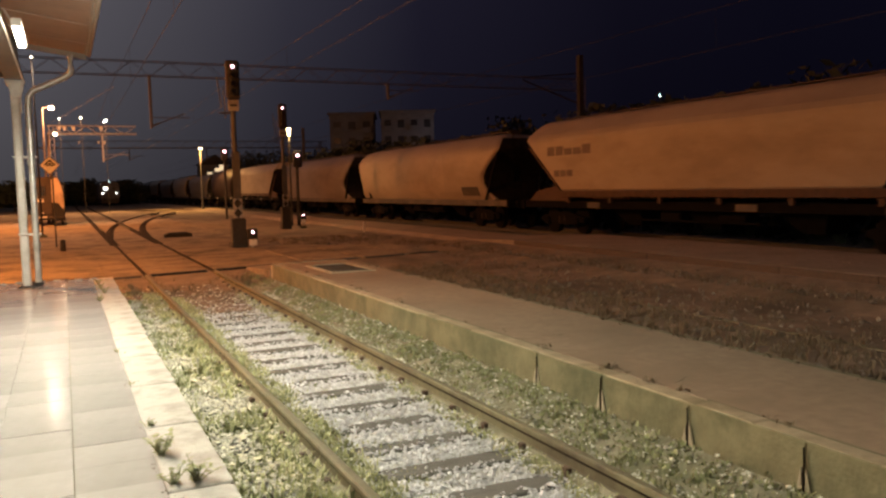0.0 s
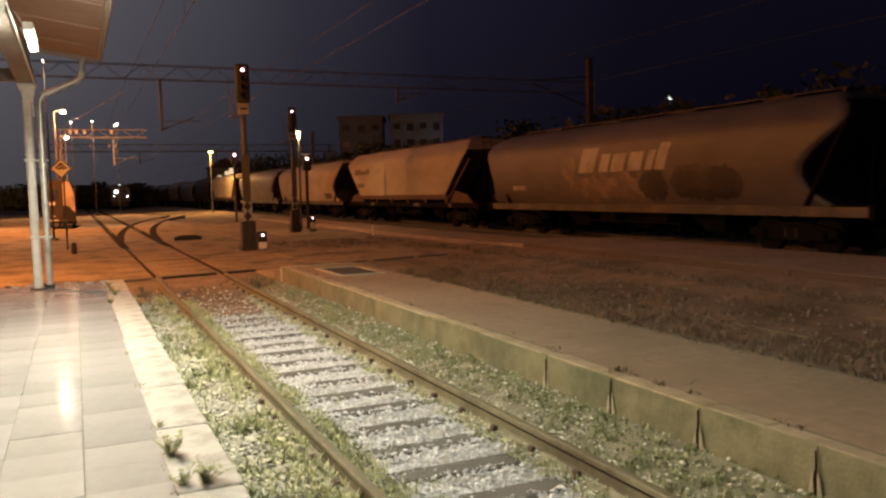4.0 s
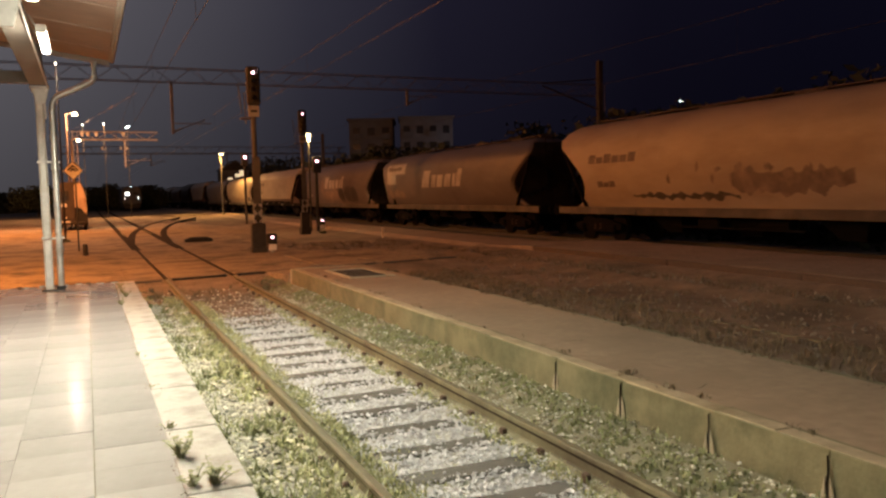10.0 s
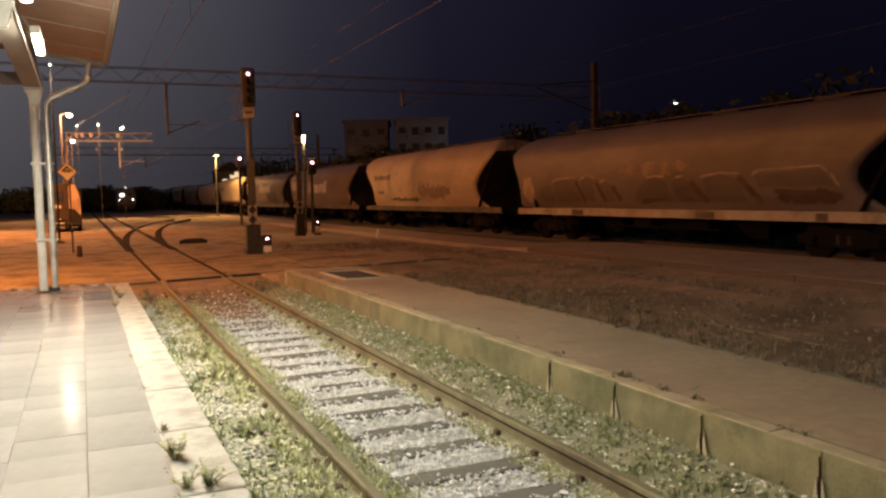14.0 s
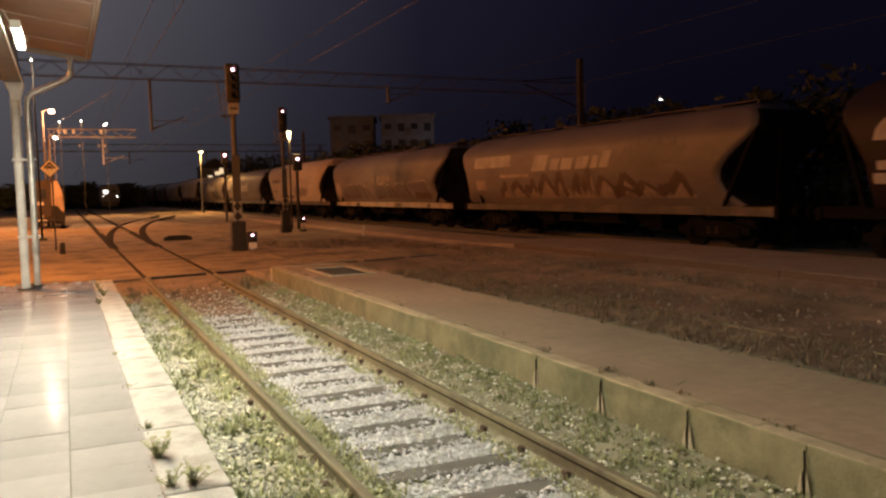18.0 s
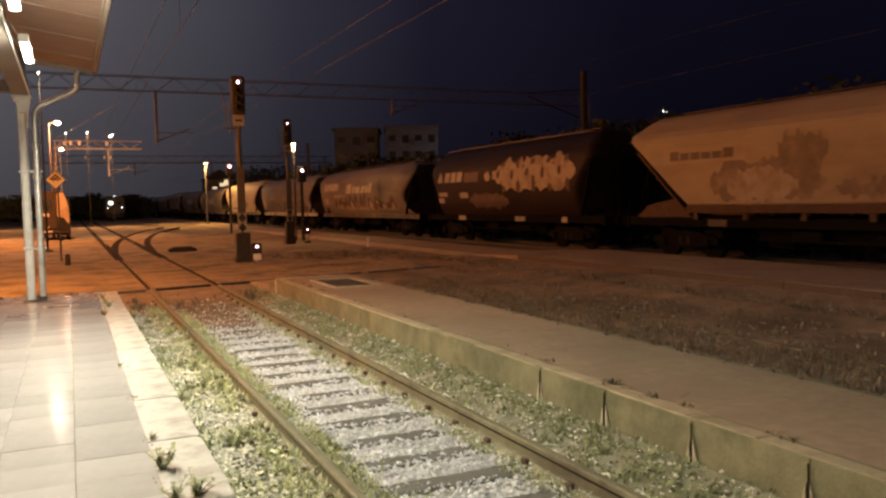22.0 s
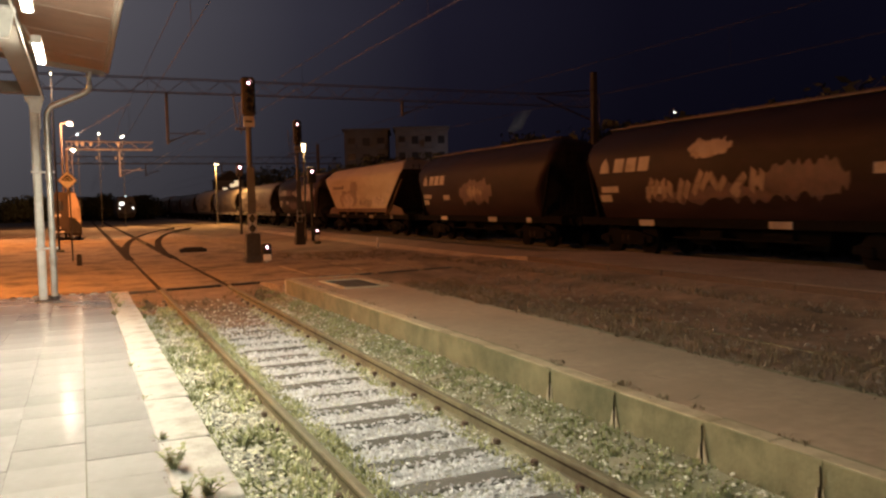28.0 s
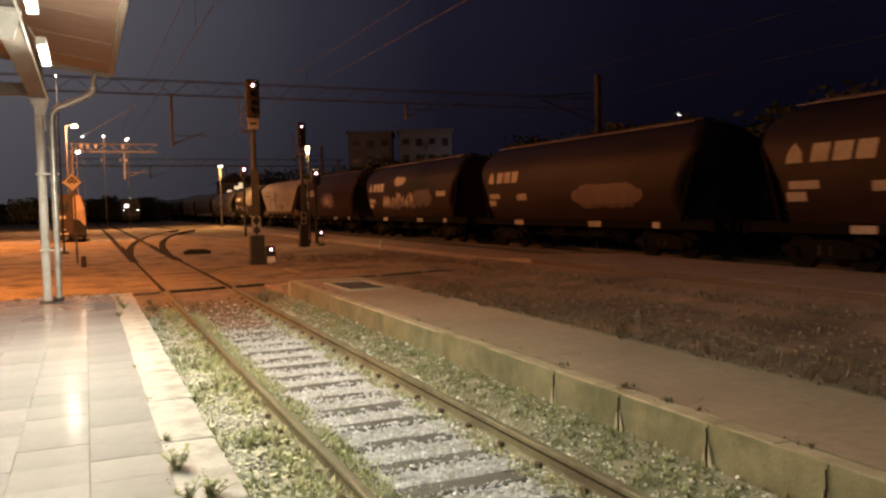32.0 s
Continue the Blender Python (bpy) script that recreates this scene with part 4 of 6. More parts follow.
part("gutter", Shape().tube([(E_X + 0.048, C_BACK, E_Z + 0.04), (E_X + 0.048, C_END, E_Z + 0.02)], 0.036, 10), M_FASCIA, canopy, "half-round zinc gutter", True)
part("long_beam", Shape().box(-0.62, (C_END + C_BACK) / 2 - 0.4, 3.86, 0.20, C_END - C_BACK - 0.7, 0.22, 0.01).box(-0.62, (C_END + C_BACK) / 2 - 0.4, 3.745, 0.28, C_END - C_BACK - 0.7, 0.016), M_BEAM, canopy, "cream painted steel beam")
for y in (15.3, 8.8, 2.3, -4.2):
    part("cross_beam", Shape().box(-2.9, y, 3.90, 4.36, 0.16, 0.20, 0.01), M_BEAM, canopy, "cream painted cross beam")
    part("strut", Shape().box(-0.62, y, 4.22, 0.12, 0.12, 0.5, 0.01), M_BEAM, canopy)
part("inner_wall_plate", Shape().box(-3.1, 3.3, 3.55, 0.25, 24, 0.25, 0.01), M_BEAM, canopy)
part("cable_conduit", Shape().tube([(-0.49, C_BACK, 3.70), (-0.49, 15.0, 3.70)], 0.012, 6).tube([(-0.49, 14.9, 3.70), (-0.55, 15.1, 3.6), (-0.55, 15.12, 3.2)], 0.012, 6), M_WHITE, canopy, "white cable conduit")
for y in (15.1, 8.6, 2.1, -4.4):
    part("bracket", Shape().box(-0.62, y, 3.715, 0.30, 0.24, 0.03, 0.01).prism([(-0.74, 3.70), (-0.48, 3.70), (-0.54, 3.45), (-0.68, 3.45)], "y", y - 0.05, y + 0.05), M_POST, canopy)
# station wall behind the canopy
wall_s = Shape().box(-5.9, 3.4, 2.5, 0.3, 25.4, 5.6)
solid("wall_station", wall_s, M_WALL, "plain plaster wall of the station building", kind="structure")


def canopy_post(y):
    t = thing("canopy_post", (-0.64, y, P1_Z), "grey painted steel canopy post on the tiled platform", "post", "canopy posts")
    s = Shape().box(0, 0, 1.70, 0.135, 0.135, 3.40, 0.03)
    part("shaft", s, M_POST, t, "", False)
    part("base_plate", Shape().box(0, 0, 0.012, 0.26, 0.26, 0.024, 0.006), M_DARK, t)
    for z in (0.9, 2.2):
        part("pipe_clamp", Shape().box(0.09, -0.02, z, 0.36, 0.18, 0.035, 0.006), M_POST, t)
    part("head_plate", Shape().box(0, 0, 3.40, 0.24, 0.24, 0.03, 0.006), M_POST, t)
    return t


for y in (15.30, 8.8, 2.3, -4.2):
    t = canopy_post(y)
    if y < 10:
        t.matrix_basis = pose(-3.1, y, P1_Z)

pipe = thing("downpipe", (0, 0, 0), "galvanised downpipe bent from the gutter down along the canopy post", "pipe")
part("riser", Shape().tube([(-0.46, 15.24, P1_Z + 0.02), (-0.455, 15.22, 1.6), (-0.45, 15.2, 3.36)], 0.055, 14), M_PIPE, pipe, "", True)
part("swan_neck", Shape().tube([(-0.45, 15.2, 3.34), (-0.442, 15.2, 3.47), (-0.38, 15.2, 3.575), (0.14, 15.2, 3.825), (0.215, 15.2, 3.885), (0.235, 15.2, 3.96), (0.235, 15.2, 4.20)], 0.05, 14), M_PIPE, pipe, "", True)
part("shoe", Shape().tube([(-0.46, 15.24, 0.30), (-0.46, 15.24, 0.36)], 0.075, 14), M_DARK, pipe, "dark iron shoe", True)
for z in (0.95, 2.35, 2.85):
    part("collar", Shape().tube([(-0.453, 15.21, z), (-0.453, 15.21, z + 0.09)], 0.066, 14), M_PIPE, pipe, "", True)


def tube_fitting(y):
    t = thing("fluorescent_lamp", (-0.335, y, 3.56), "lit fluorescent tube fitting hung under the canopy beam", "lamp", "canopy lamps")
    part("housing", Shape().box(0, 0.14, 0.035, 0.10, 1.28, 0.05, 0.012), M_WHITE, t)
    part("diffuser", Shape().box(0, 0.14, -0.015, 0.072, 1.22, 0.045, 0.016), G_TUBE, t, "glowing opal diffuser")
    part("end_cap", Shape().box(0, 0.775, 0.01, 0.10, 0.03, 0.08, 0.008), M_WHITE, t)
    part("end_cap", Shape().box(0, -0.495, 0.01, 0.10, 0.03, 0.08, 0.008), M_WHITE, t)
    for d in (0.55, -0.3):
        part("hanger", Shape().tube([(-0.05, d, 0.06), (-0.12, d, 0.19)], 0.01, 6), M_GALV, t)
    return t


for ty in TUBE_Y:
    tube_fitting(ty)


# ---------------------------------------------------------------- signals
def main_signal(place, height, light_z, label, box_z):
    x, y = place
    t = thing("main_signal", (x, y, -0.2), label, "signal", "station signals")
    z0 = 0.2
    part("foundation", Shape().box(0, 0, 0.12, 0.52, 0.52, 0.5, 0.04), M_DARK, t)
    part("relay_box", Shape().box(0, -0.05, 0.72, 0.46, 0.36, 0.80, 0.02), M_DARK, t, "dark steel relay cabinet")
    part("mast", Shape().tube([(0, 0, 0.3), (0, 0, height)], 0.085, 14), M_MAST, t, "", True)
    part("mast_board", Shape().box(0, -0.115, 2.55, 0.26, 0.02, 1.5, 0.004), M_MAST, t, "grey mast board")
    plate = part("mast_plate", Shape().box(0, -0.115, 1.46, 0.30, 0.02, 0.62, 0.004), M_GALV, t, "dusty pale plate with dark diamonds")
    for z in (1.30, 1.62):
        part("plate_diamond", Shape().prism([(-0.13, z), (0, z - 0.16), (0.13, z), (0, z + 0.16)], "y", -0.134, -0.127), M_DARK, plate)
    zl = light_z + z0
    head = part("signal_head", Shape().box(0, -0.16, zl - 0.42, 0.44, 0.16, 1.25, 0.05), M_DARK, t, "black signal head")
    for k in range(4):
        z = zl - k * 0.27
        part("hood", Shape().tube([(0, -0.24, z), (0, -0.42, z - 0.005)], 0.105, 14, False), M_DARK, head, "", True)
        part("lens", Shape().tube([(0, -0.245, z), (0, -0.255, z)], 0.046, 16), G_RED if k == 0 else M_PANE, head)
    part("number_plate", Shape().box(0, -0.13, box_z + z0, 0.36, 0.03, 0.36, 0.008), M_GALV, t, "dusty grey square signal plate")
    part("plate_mark", Shape().box(0, -0.15, box_z + z0, 0.22, 0.006, 0.07), M_DARK, t)
    part("ladder", Shape().tube([(-0.34, 0.1, box_z + z0 - 0.06), (-0.45, 0.1, zl - 0.3)], 0.02, 6).tube([(-0.22, 0.1, box_z + z0 - 0.4), (-0.26, 0.1, zl - 0.6)], 0.02, 6), M_MAST, t, "slanting rails of the service ladder")
    part("platform", Shape().box(-0.15, 0.12, box_z + z0 - 0.22, 0.5, 0.35, 0.04, 0.01), M_MAST, t)
    return t


def dwarf_signal(place, label):
    x, y = place
    t = thing("dwarf_signal", (x, y, -0.2), label, "signal", "shunting signals")
    part("stake", Shape().tube([(0, 0, -0.02), (0, 0, 0.36)], 0.05, 10), M_GALV, t, "", True)
    part("foot", Shape().box(0, 0, 0.04, 0.32, 0.32, 0.12, 0.02), M_CONCRETE, t)
    head = part("signal_box", Shape().box(0, 0, 0.56, 0.32, 0.22, 0.46, 0.04), M_DARK, t, "black lamp box")
    part("lens", Shape().tube([(0.0, -0.112, 0.67), (0.0, -0.13, 0.67)], 0.038, 14), G_RED, head, "lit pinkish lens")
    part("hood", Shape().tube([(0, -0.11, 0.67), (0, -0.24, 0.665)], 0.09, 12, False), M_DARK, head, "", True)
    part("plate", Shape().box(0, -0.12, 0.34, 0.26, 0.02, 0.20, 0.006), M_WHITE, t, "white plate below the lens")
    return t


main_signal((5.15, 26.8), 6.2, 5.83, "tall main signal with a lit red lamp and striped mast", 4.6)
main_signal((10.5, 41.7), 6.5, 6.05, "tall main signal with a lit lamp in the yard", 4.76)
dwarf_signal((5.52, 26.4), "low shunting signal with a lit lens beside the mast")
dwarf_signal((11.4, 41.6), "low shunting signal with a lit lens in the dirt")
for x, y, z in ((10.75, 60.0, 4.7), (11.83, 44.0, 3.7), (33.3, 100.0, 6.38)):
    t = thing("far_signal", (x, y, -0.2), "distant signal mast with a lit pinkish lamp", "signal", "far signals")
    part("mast", Shape().tube([(0, 0, 0), (0, 0, z + 0.3)], 0.09, 8), M_DARK, t, "", True)
    hd = part("signal_head", Shape().box(0, -0.1, z, 0.5, 0.2, 0.9, 0.05), M_DARK, t)
    part("lens", Shape().tube([(0, -0.21, z + 0.2), (0, -0.24, z + 0.2)], 0.16 * y / 100, 14), G_RED, hd)

stake = thing("marker_stake", (12.6, 35.4, -0.22), "small white marker stake in the dirt", "stake")
part("peg", Shape().box(0, 0, 0.22, 0.09, 0.05, 0.46, 0.01), M_WHITE, stake)
stub = thing("bollard", (-0.11, 29.5, -0.05), "short dark iron bollard in the yard", "bollard")
part("shaft", Shape().tube([(0, 0, -0.1), (0, 0, 0.36), (0, 0, 0.40)], [0.09, 0.08, 0.05], 12), M_DARK, stub, "", True)

# diamond board on its own pole
sign = thing("diamond_sign", (-0.39, 32.0, -0.05), "white diamond speed board with a black double chevron", "sign")
part("pole", Shape().tube([(0.06, 0.05, -0.1), (0.06, 0.05, 3.1)], 0.03, 10), M_MAST, sign, "", True)
part("board", Shape().prism([(-0.345, 2.95), (0, 2.605), (0.345, 2.95), (0, 3.295)], "y", -0.012, 0.012), M_BOARD, sign, "white diamond plate")
border = Shape()
for a, b in (((-0.325, 2.95), (0, 3.275)), ((0, 3.275), (0.325, 2.95)), ((0.325, 2.95), (0, 2.625)), ((0, 2.625), (-0.325, 2.95))):
    border.tube([(a[0], -0.016, a[1]), (b[0], -0.016, b[1])], 0.012, 4)
part("rim", border, M_DARK, sign, "thin black rim")
for apex, s in ((0.225, 0.20), (0.105, 0.115)):
    z = 2.95 + apex
    part("chevron", Shape().prism([(-s, z - s), (0, z), (s, z - s), (s - 0.045, z - s - 0.045), (0, z - 0.09), (-s + 0.045, z - s - 0.045)], "y", -0.02, -0.013), M_DARK, sign, "black chevron")


# ---------------------------------------------------------------- lamp masts
def lamp_mast(place, height, label, lens, reach=(0.0, 0.0), lens_size=0.3, mat=None, r=0.09):
    x, y = place
    t = thing("lamp_mast", (x, y, -0.2), label, "street lamp", "yard lamps")
    part("pole", Shape().tube([(0, 0, 0), (0, 0, height * 0.6), (0, 0, height + 0.2)], [r, r * 0.8, r * 0.6], 12), mat or M_GALV, t, "", True)
    part("base", Shape().box(0, 0, 0.1, 0.4, 0.4, 0.3, 0.03), M_CONCRETE, t)
    arm = part("arm", Shape().tube([(0, 0, height + 0.18), (reach[0] * 0.6, reach[1] * 0.6, height + 0.28), (reach[0], reach[1], height + 0.28)], 0.035, 8), mat or M_GALV, t, "", True)
    hd = part("lantern", Shape().box(reach[0], reach[1], height + 0.27, lens_size * 1.15, lens_size * 1.6, 0.12, 0.04), M_GALV, t, "grey lantern hood")
    part("lens", Shape().box(reach[0], reach[1], height + 0.17, lens_size, lens_size * 1.4, 0.10, 0.03), lens, hd, "glowing lantern glass")
    return t


lamp_mast((-0.95, 58.0), 7.45, "yard lamp mast with a lit sodium lantern", G_SODIUM, (0.53, 0), 0.30, M_TIMBER)
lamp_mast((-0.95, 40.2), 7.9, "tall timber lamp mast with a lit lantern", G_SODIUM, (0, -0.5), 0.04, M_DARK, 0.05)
lamp_mast((-0.70, 57.0), 5.7, "shorter lamp mast with a lit sodium lantern", G_SODIUM, (0.42, 0), 0.22, M_TIMBER)
pillar = thing("lamp_mast", (11.47, 44.1, -0.2), "slim mast topped by a tall lit yellow lantern", "street lamp", "yard lamps")
part("pole", Shape().tube([(0, 0, 0), (0, 0, 4.96)], 0.05, 10), M_DARK, pillar, "", True)
part("lantern", Shape().tube([(0, 0, 5.0), (0, 0, 5.2), (0, 0, 5.42)], [0.05, 0.08, 0.12], 10), G_WARM, pillar, "tall glowing lantern", True)
part("cap", Shape().tube([(0, 0, 5.42), (0, 0, 5.48)], [0.15, 0.08], 10), M_DARK, pillar)
lamp_mast((13.9, 92.0), 6.6, "far yard lamp with a yellow glow", G_WARM, (0, -0.4), 0.4, M_MAST)
# Two masts added out of view to carry the unseen sodium lamps.
lamp_mast((-9.6, 51.4), 9.4, "added unseen sodium floodlight mast at the side of the yard", G_SODIUM, (0.4, 0), 0.4)
lamp_mast((-4.7, 20.0), 6.1, "assumed unseen sodium lamp mast beside the platform end", G_SODIUM, (0.4, 0), 0.3)
lamp_mast((25.09, 29.77), 5.77, "slim lamp mast with a small cold light among the trees", G_COLD, (0, -0.3), 0.03, M_STEEL, 0.03)
# Mast added only to carry the light on the apartment walls.
lamp_mast((62.0, 121.4), 7.7, "added hidden lamp that brightens the apartment blocks", G_COLD, (0, -0.4), 0.3)
far = lamp_mast((128.0, 150.2), 21.6, "far street lamp behind the trees", G_SODIUM, (0, -0.3), 0.45)
for k, (x, y, h) in enumerate(((0.0, 90, 9.8), (2.0, 90, 9.9), (4.25, 90, 9.6))):
    t = thing("far_lamp", (x, y, -0.2), "small far lamp over the yard throat", "street lamp", "far lamps")
    part("pole", Shape().tube([(0, 0, 0), (0, 0, h)], 0.028, 8), M_DARK, t)
    part("lens", Shape().box(0, -0.2, h - 0.1, 0.17 if k != 2 else 0.46, 0.14, 0.15, 0.05, Euler((0, radians(-30 if k == 2 else 0), 0)).to_matrix()), G_COLD, t, "small glowing lamp head")


# ---------------------------------------------------------------- overhead line
def lattice(p0, p1, depth, bars, r_chord, r_web):
    """Top and bottom chords with a zigzag between them."""
    s, a, b = Shape(), Vector(p0), Vector(p1)
    up = Vector((0, 0, depth))
    if r_chord > 0.025:
        s.box(*(a + b) / 2, (b - a).length, 0.10, 0.14)
    for off in (-0.25, 0.25):
        o = Vector((0, off, 0))
        s.tube([tuple(a + o), tuple(b + o)], r_chord, 6).tube([tuple(a + up + o), tuple(b + up + o)], r_chord, 6)
        for k in range(bars):
            q, w = a.lerp(b, k / bars), a.lerp(b, (k + 1) / bars)
            if k % 2:
                q, w = q + up, w
            else:
                w = w + up
            s.tube([tuple(q + o), tuple(w + o)], r_web, 5)
    return s


def portal(y, x0, x1, z, depth, legs, drops, label, steel=M_STEEL, lit=()):
    t = thing("catenary_portal", (0, y, 0), label, "portal", "catenary portals")
    part("lattice_beam", lattice((x0, 0, z), (x1, 0, z), depth, int((x1 - x0) / 0.9), 0.022 if y < 60 else 0.032, 0.010 if y < 60 else 0.016), steel, t)
    for x in legs:
        part("leg", lattice_leg(x, z + depth), steel, t)
    for x, drop in drops:
        part("drop_post", Shape().box(x, 0, z - drop / 2, 0.13, 0.13, drop, 0.01), steel, t)
        part("cantilever", Shape().tube([(x, 0, z - drop + 0.1), (x + 1.6, -0.1, z - drop + 0.75)], 0.03, 6).tube([(x, 0, z - drop + 0.55), (x + 1.9, -0.1, z - drop + 0.55)], 0.025, 6), steel, t)
        part("insulator", Shape().tube([(x + 0.08, 0, z - drop + 0.14), (x + 0.4, -0.02, z - drop + 0.27)], 0.05, 8), M_MAST, t, "brown ribbed insulator")
    for x in lit:
        part("post_insulator", Shape().tube([(x, -0.3, z + depth - 0.38), (x, -0.3, z + depth - 0.06)], [0.10, 0.15], 8), M_WHITE, t, "pale insulator catching the light")
    return t


def lattice_leg(x, h):
    s = Shape()
    for dx in (-0.16, 0.16):
        for dy in (-0.16, 0.16):
            s.tube([(x + dx, dy, -0.25), (x + dx, dy, h)], 0.03, 5)
    n = int(h / 0.5)
    for k in range(n):
        d = 0.16 if k % 2 else -0.16
        s.tube([(x + d, -0.16, k * 0.5), (x - d, -0.16, k * 0.5 + 0.5)], 0.015, 4)
        s.tube([(x + d, 0.16, k * 0.5), (x - d, 0.16, k * 0.5 + 0.5)], 0.015, 4)
    return s


portal(70, -0.9, 5.6, 6.62, 0.62, (-0.6,), ((3.05, 2.2),), "lit lattice gantry carrying the overhead line", M_GALV, (-0.05, 0.36, 0.98, 2.98))
portal(44, -8.5, 31, 7.80, 0.72, (-8, 31), ((4.3, 2.65), (17.4, 0.9)), "dim lattice portal spanning all the tracks", M_MASTGREY)
portal(110, -4, 34, 7.6, 0.9, (-3.5, 33), ((7.85, 1.6), (17.4, 1.6)), "far lattice portal over the tracks", M_STEEL, (2.1, 4.3, 5.0))
for x, y in ((21.4, 30.5), (20.6, 74.0), (20.6, -10)):
    t = thing("catenary_mast", (x, y, -0.25), "dull steel catenary mast behind the goods train", "mast", "catenary masts")
    part("shaft", Shape().box(0, 0, 3.9, 0.24, 0.24, 7.8, 0.02), M_STEEL, t)
    part("cantilever", Shape().tube([(0, 0, 5.6), (-3.0, 0, 6.6)], 0.035, 6).tube([(0, 0, 7.0), (-3.0, 0, 6.7)], 0.03, 6), M_STEEL, t)
for tx, low, high, wire_mat in ((2.33, 5.6, 7.0, M_STEEL), (7.85, 6.3, 7.3, M_MASTGREY), (17.4, 5.6, 7.0, M_STEEL)):
    w = thing("overhead_wire", (tx, 0, 0), "contact wire and messenger wire above the track", "wire", "overhead wires")
    part("contact_wire", Shape().tube([(0, y, low) for y in (-30, 0, 44, 70, 110, 200)], 0.008, 5), wire_mat, w)
    sag = [(0, y, high - 0.25 * math.sin(math.pi * ((y + 22) % 66) / 66)) for y in range(-30, 201, 6)]
    part("messenger_wire", Shape().tube(sag, 0.008, 5), wire_mat, w)
    for k, (_, y, z) in enumerate(sag):
        if k % 2 == 0:
            part("dropper", Shape().tube([(0, y, low), (0, y, z)], 0.005, 4), M_STEEL, w)
anchor = thing("anchor_wire", (0, 0, 0), "pale wire led sideways from the portal to the lit gantry", "wire", "overhead wires")
part("strand", Shape().tube([(2.5, 42.4, 7.02), (0.95, 53.4, 6.98), (-0.6, 64.6, 7.0)], 0.010, 6), M_MASTGREY, anchor)


# ---------------------------------------------------------------- far buildings, trees, vehicles
def apartment_building(place, turn, sx, sy, floors, label, bays):
    t = thing("apartment_building", (*place, -0.3), label, "building", "far apartment blocks", turn=turn)
    h = floors * 2.9 + 1
    part("wall", Shape().box(0, 0, h / 2, sx, sy, h, 0.05), M_FACADE, t)
    part("roof", Shape().box(0, 0, h + 0.2, sx + 0.8, sy + 0.8, 0.4, 0.05), M_FACADE, t)
    win = Shape().box(0, 0, 0, sx / bays * 0.5, 0.10, 1.4, 0.02).data("window", M_PANE)
    bal = Shape().box(0, 0, 0, sx / bays * 0.7, 0.9, 1.0, 0.03).data("balcony", M_FACADE)
    for f in range(floors):
        for b in range(bays):
            x = -sx / 2 + (b + 0.5) * sx / bays
            piece("window", win, t, pose(x, -sy / 2 - 0.03, 1.9 + f * 2.9))
            if b % 2 == 0:
                piece("balcony", bal, t, pose(x, -sy / 2 - 0.45, 1.0 + f * 2.9))
    return t


apartment_building((59.0, 140.0), -22, 9.5, 12, 5, "dim concrete apartment block beyond the trees", 4)
apartment_building((50.5, 146.0), -22, 8.0, 12, 5, "dark concrete apartment block beyond the trees", 3)


def tree(place, height, spread, seed, label):
    r = random.Random(seed)
    t = thing("tree", (*place, -0.3), label, "tree", "trees behind the tracks")
    trunk, crown = Shape(), Shape()
    trunk.tube([(0, 0, 0), (r.uniform(-0.2, 0.2), 0, height * 0.3), (r.uniform(-0.4, 0.4), r.uniform(-0.3, 0.3), height * 0.62)], [0.2, 0.15, 0.08], 8)
    tips = []
    for _ in range(11):
        a, f = r.uniform(0, 6.28), r.uniform(0.25, 0.6)
        tip = Vector((math.cos(a) * spread * r.uniform(0.3, 0.95), math.sin(a) * spread * r.uniform(0.3, 0.95), height * r.uniform(0.45, 0.95)))
        trunk.tube([(0, 0, height * f), tuple(tip * 0.55 + Vector((0, 0, height * 0.22))), tuple(tip)], [0.06, 0.04, 0.015], 5)
        tips.append(tip)
    for tip in tips:
        for _ in range(210):
            p = tip + Vector([max(-0.85, min(0.85, r.gauss(0, 0.55))) for _k in range(3)]) * spread * 0.5
            if p.z < height * 0.18:
                continue
            d = Vector((r.uniform(-1, 1), r.uniform(-1, 1), r.uniform(-1, 1))).normalized() * r.uniform(0.18, 0.36)
            w = d.orthogonal().normalized() * d.length * 0.55
            crown.add([tuple(p - d), tuple(p + w), tuple(p + d), tuple(p - w)], [(0, 1, 2, 3)])
    part("trunk", trunk, M_BARK, t, "", True)
    cr = new("crown", raw_mesh("crown", crown.v, crown.f, M_LEAF))
    cr.parent = t
    return t


for k in range(20):
    tree((27.5 + rng.uniform(-1.5, 2.5), -6 + k * 6.0 + rng.uniform(-2, 2)), 6.2 if k in (8, 9) else rng.uniform(4.7, 5.7), rng.uniform(2.6, 3.4), 60 + k, "dark leafy tree standing behind the goods train")
for k, (x, y, h) in enumerate(((-19, 90, 3.4), (-14, 110, 3.6), (-6, 122, 3.2), (-3, 135, 3.6), (2, 155, 4), (9, 165, 4), (12, 168, 4), (27, 150, 7), (30, 130, 8))):
    tree((x, y), h, 2.8 if h < 5 else 3.8, 90 + k, "dark leafy tree at the far end of the yard")

# dense wood that closes the yard far off
woods_r = np.random.RandomState(77)
wn_ = 15000
wp = np.stack([woods_r.uniform(-90, 75, wn_), woods_r.uniform(165, 215, wn_), woods_r.uniform(-0.3, 1, wn_)], -1)
wp[:, 2] = np.abs(wp[:, 2]) * (3.4 + 1.0 * np.sin(wp[:, 0] * 0.17) + 0.7 * np.sin(wp[:, 0] * 0.61)) - 0.3
keep_w = (np.abs(wp[:, 0] - TRAIN_X) > 4)
wp = wp[keep_w]
wd = woods_r.normal(0, 1, (len(wp), 2, 3))
wd *= woods_r.uniform(0.5, 1.1, (len(wp), 1, 1)) / np.linalg.norm(wd, axis=2, keepdims=True)
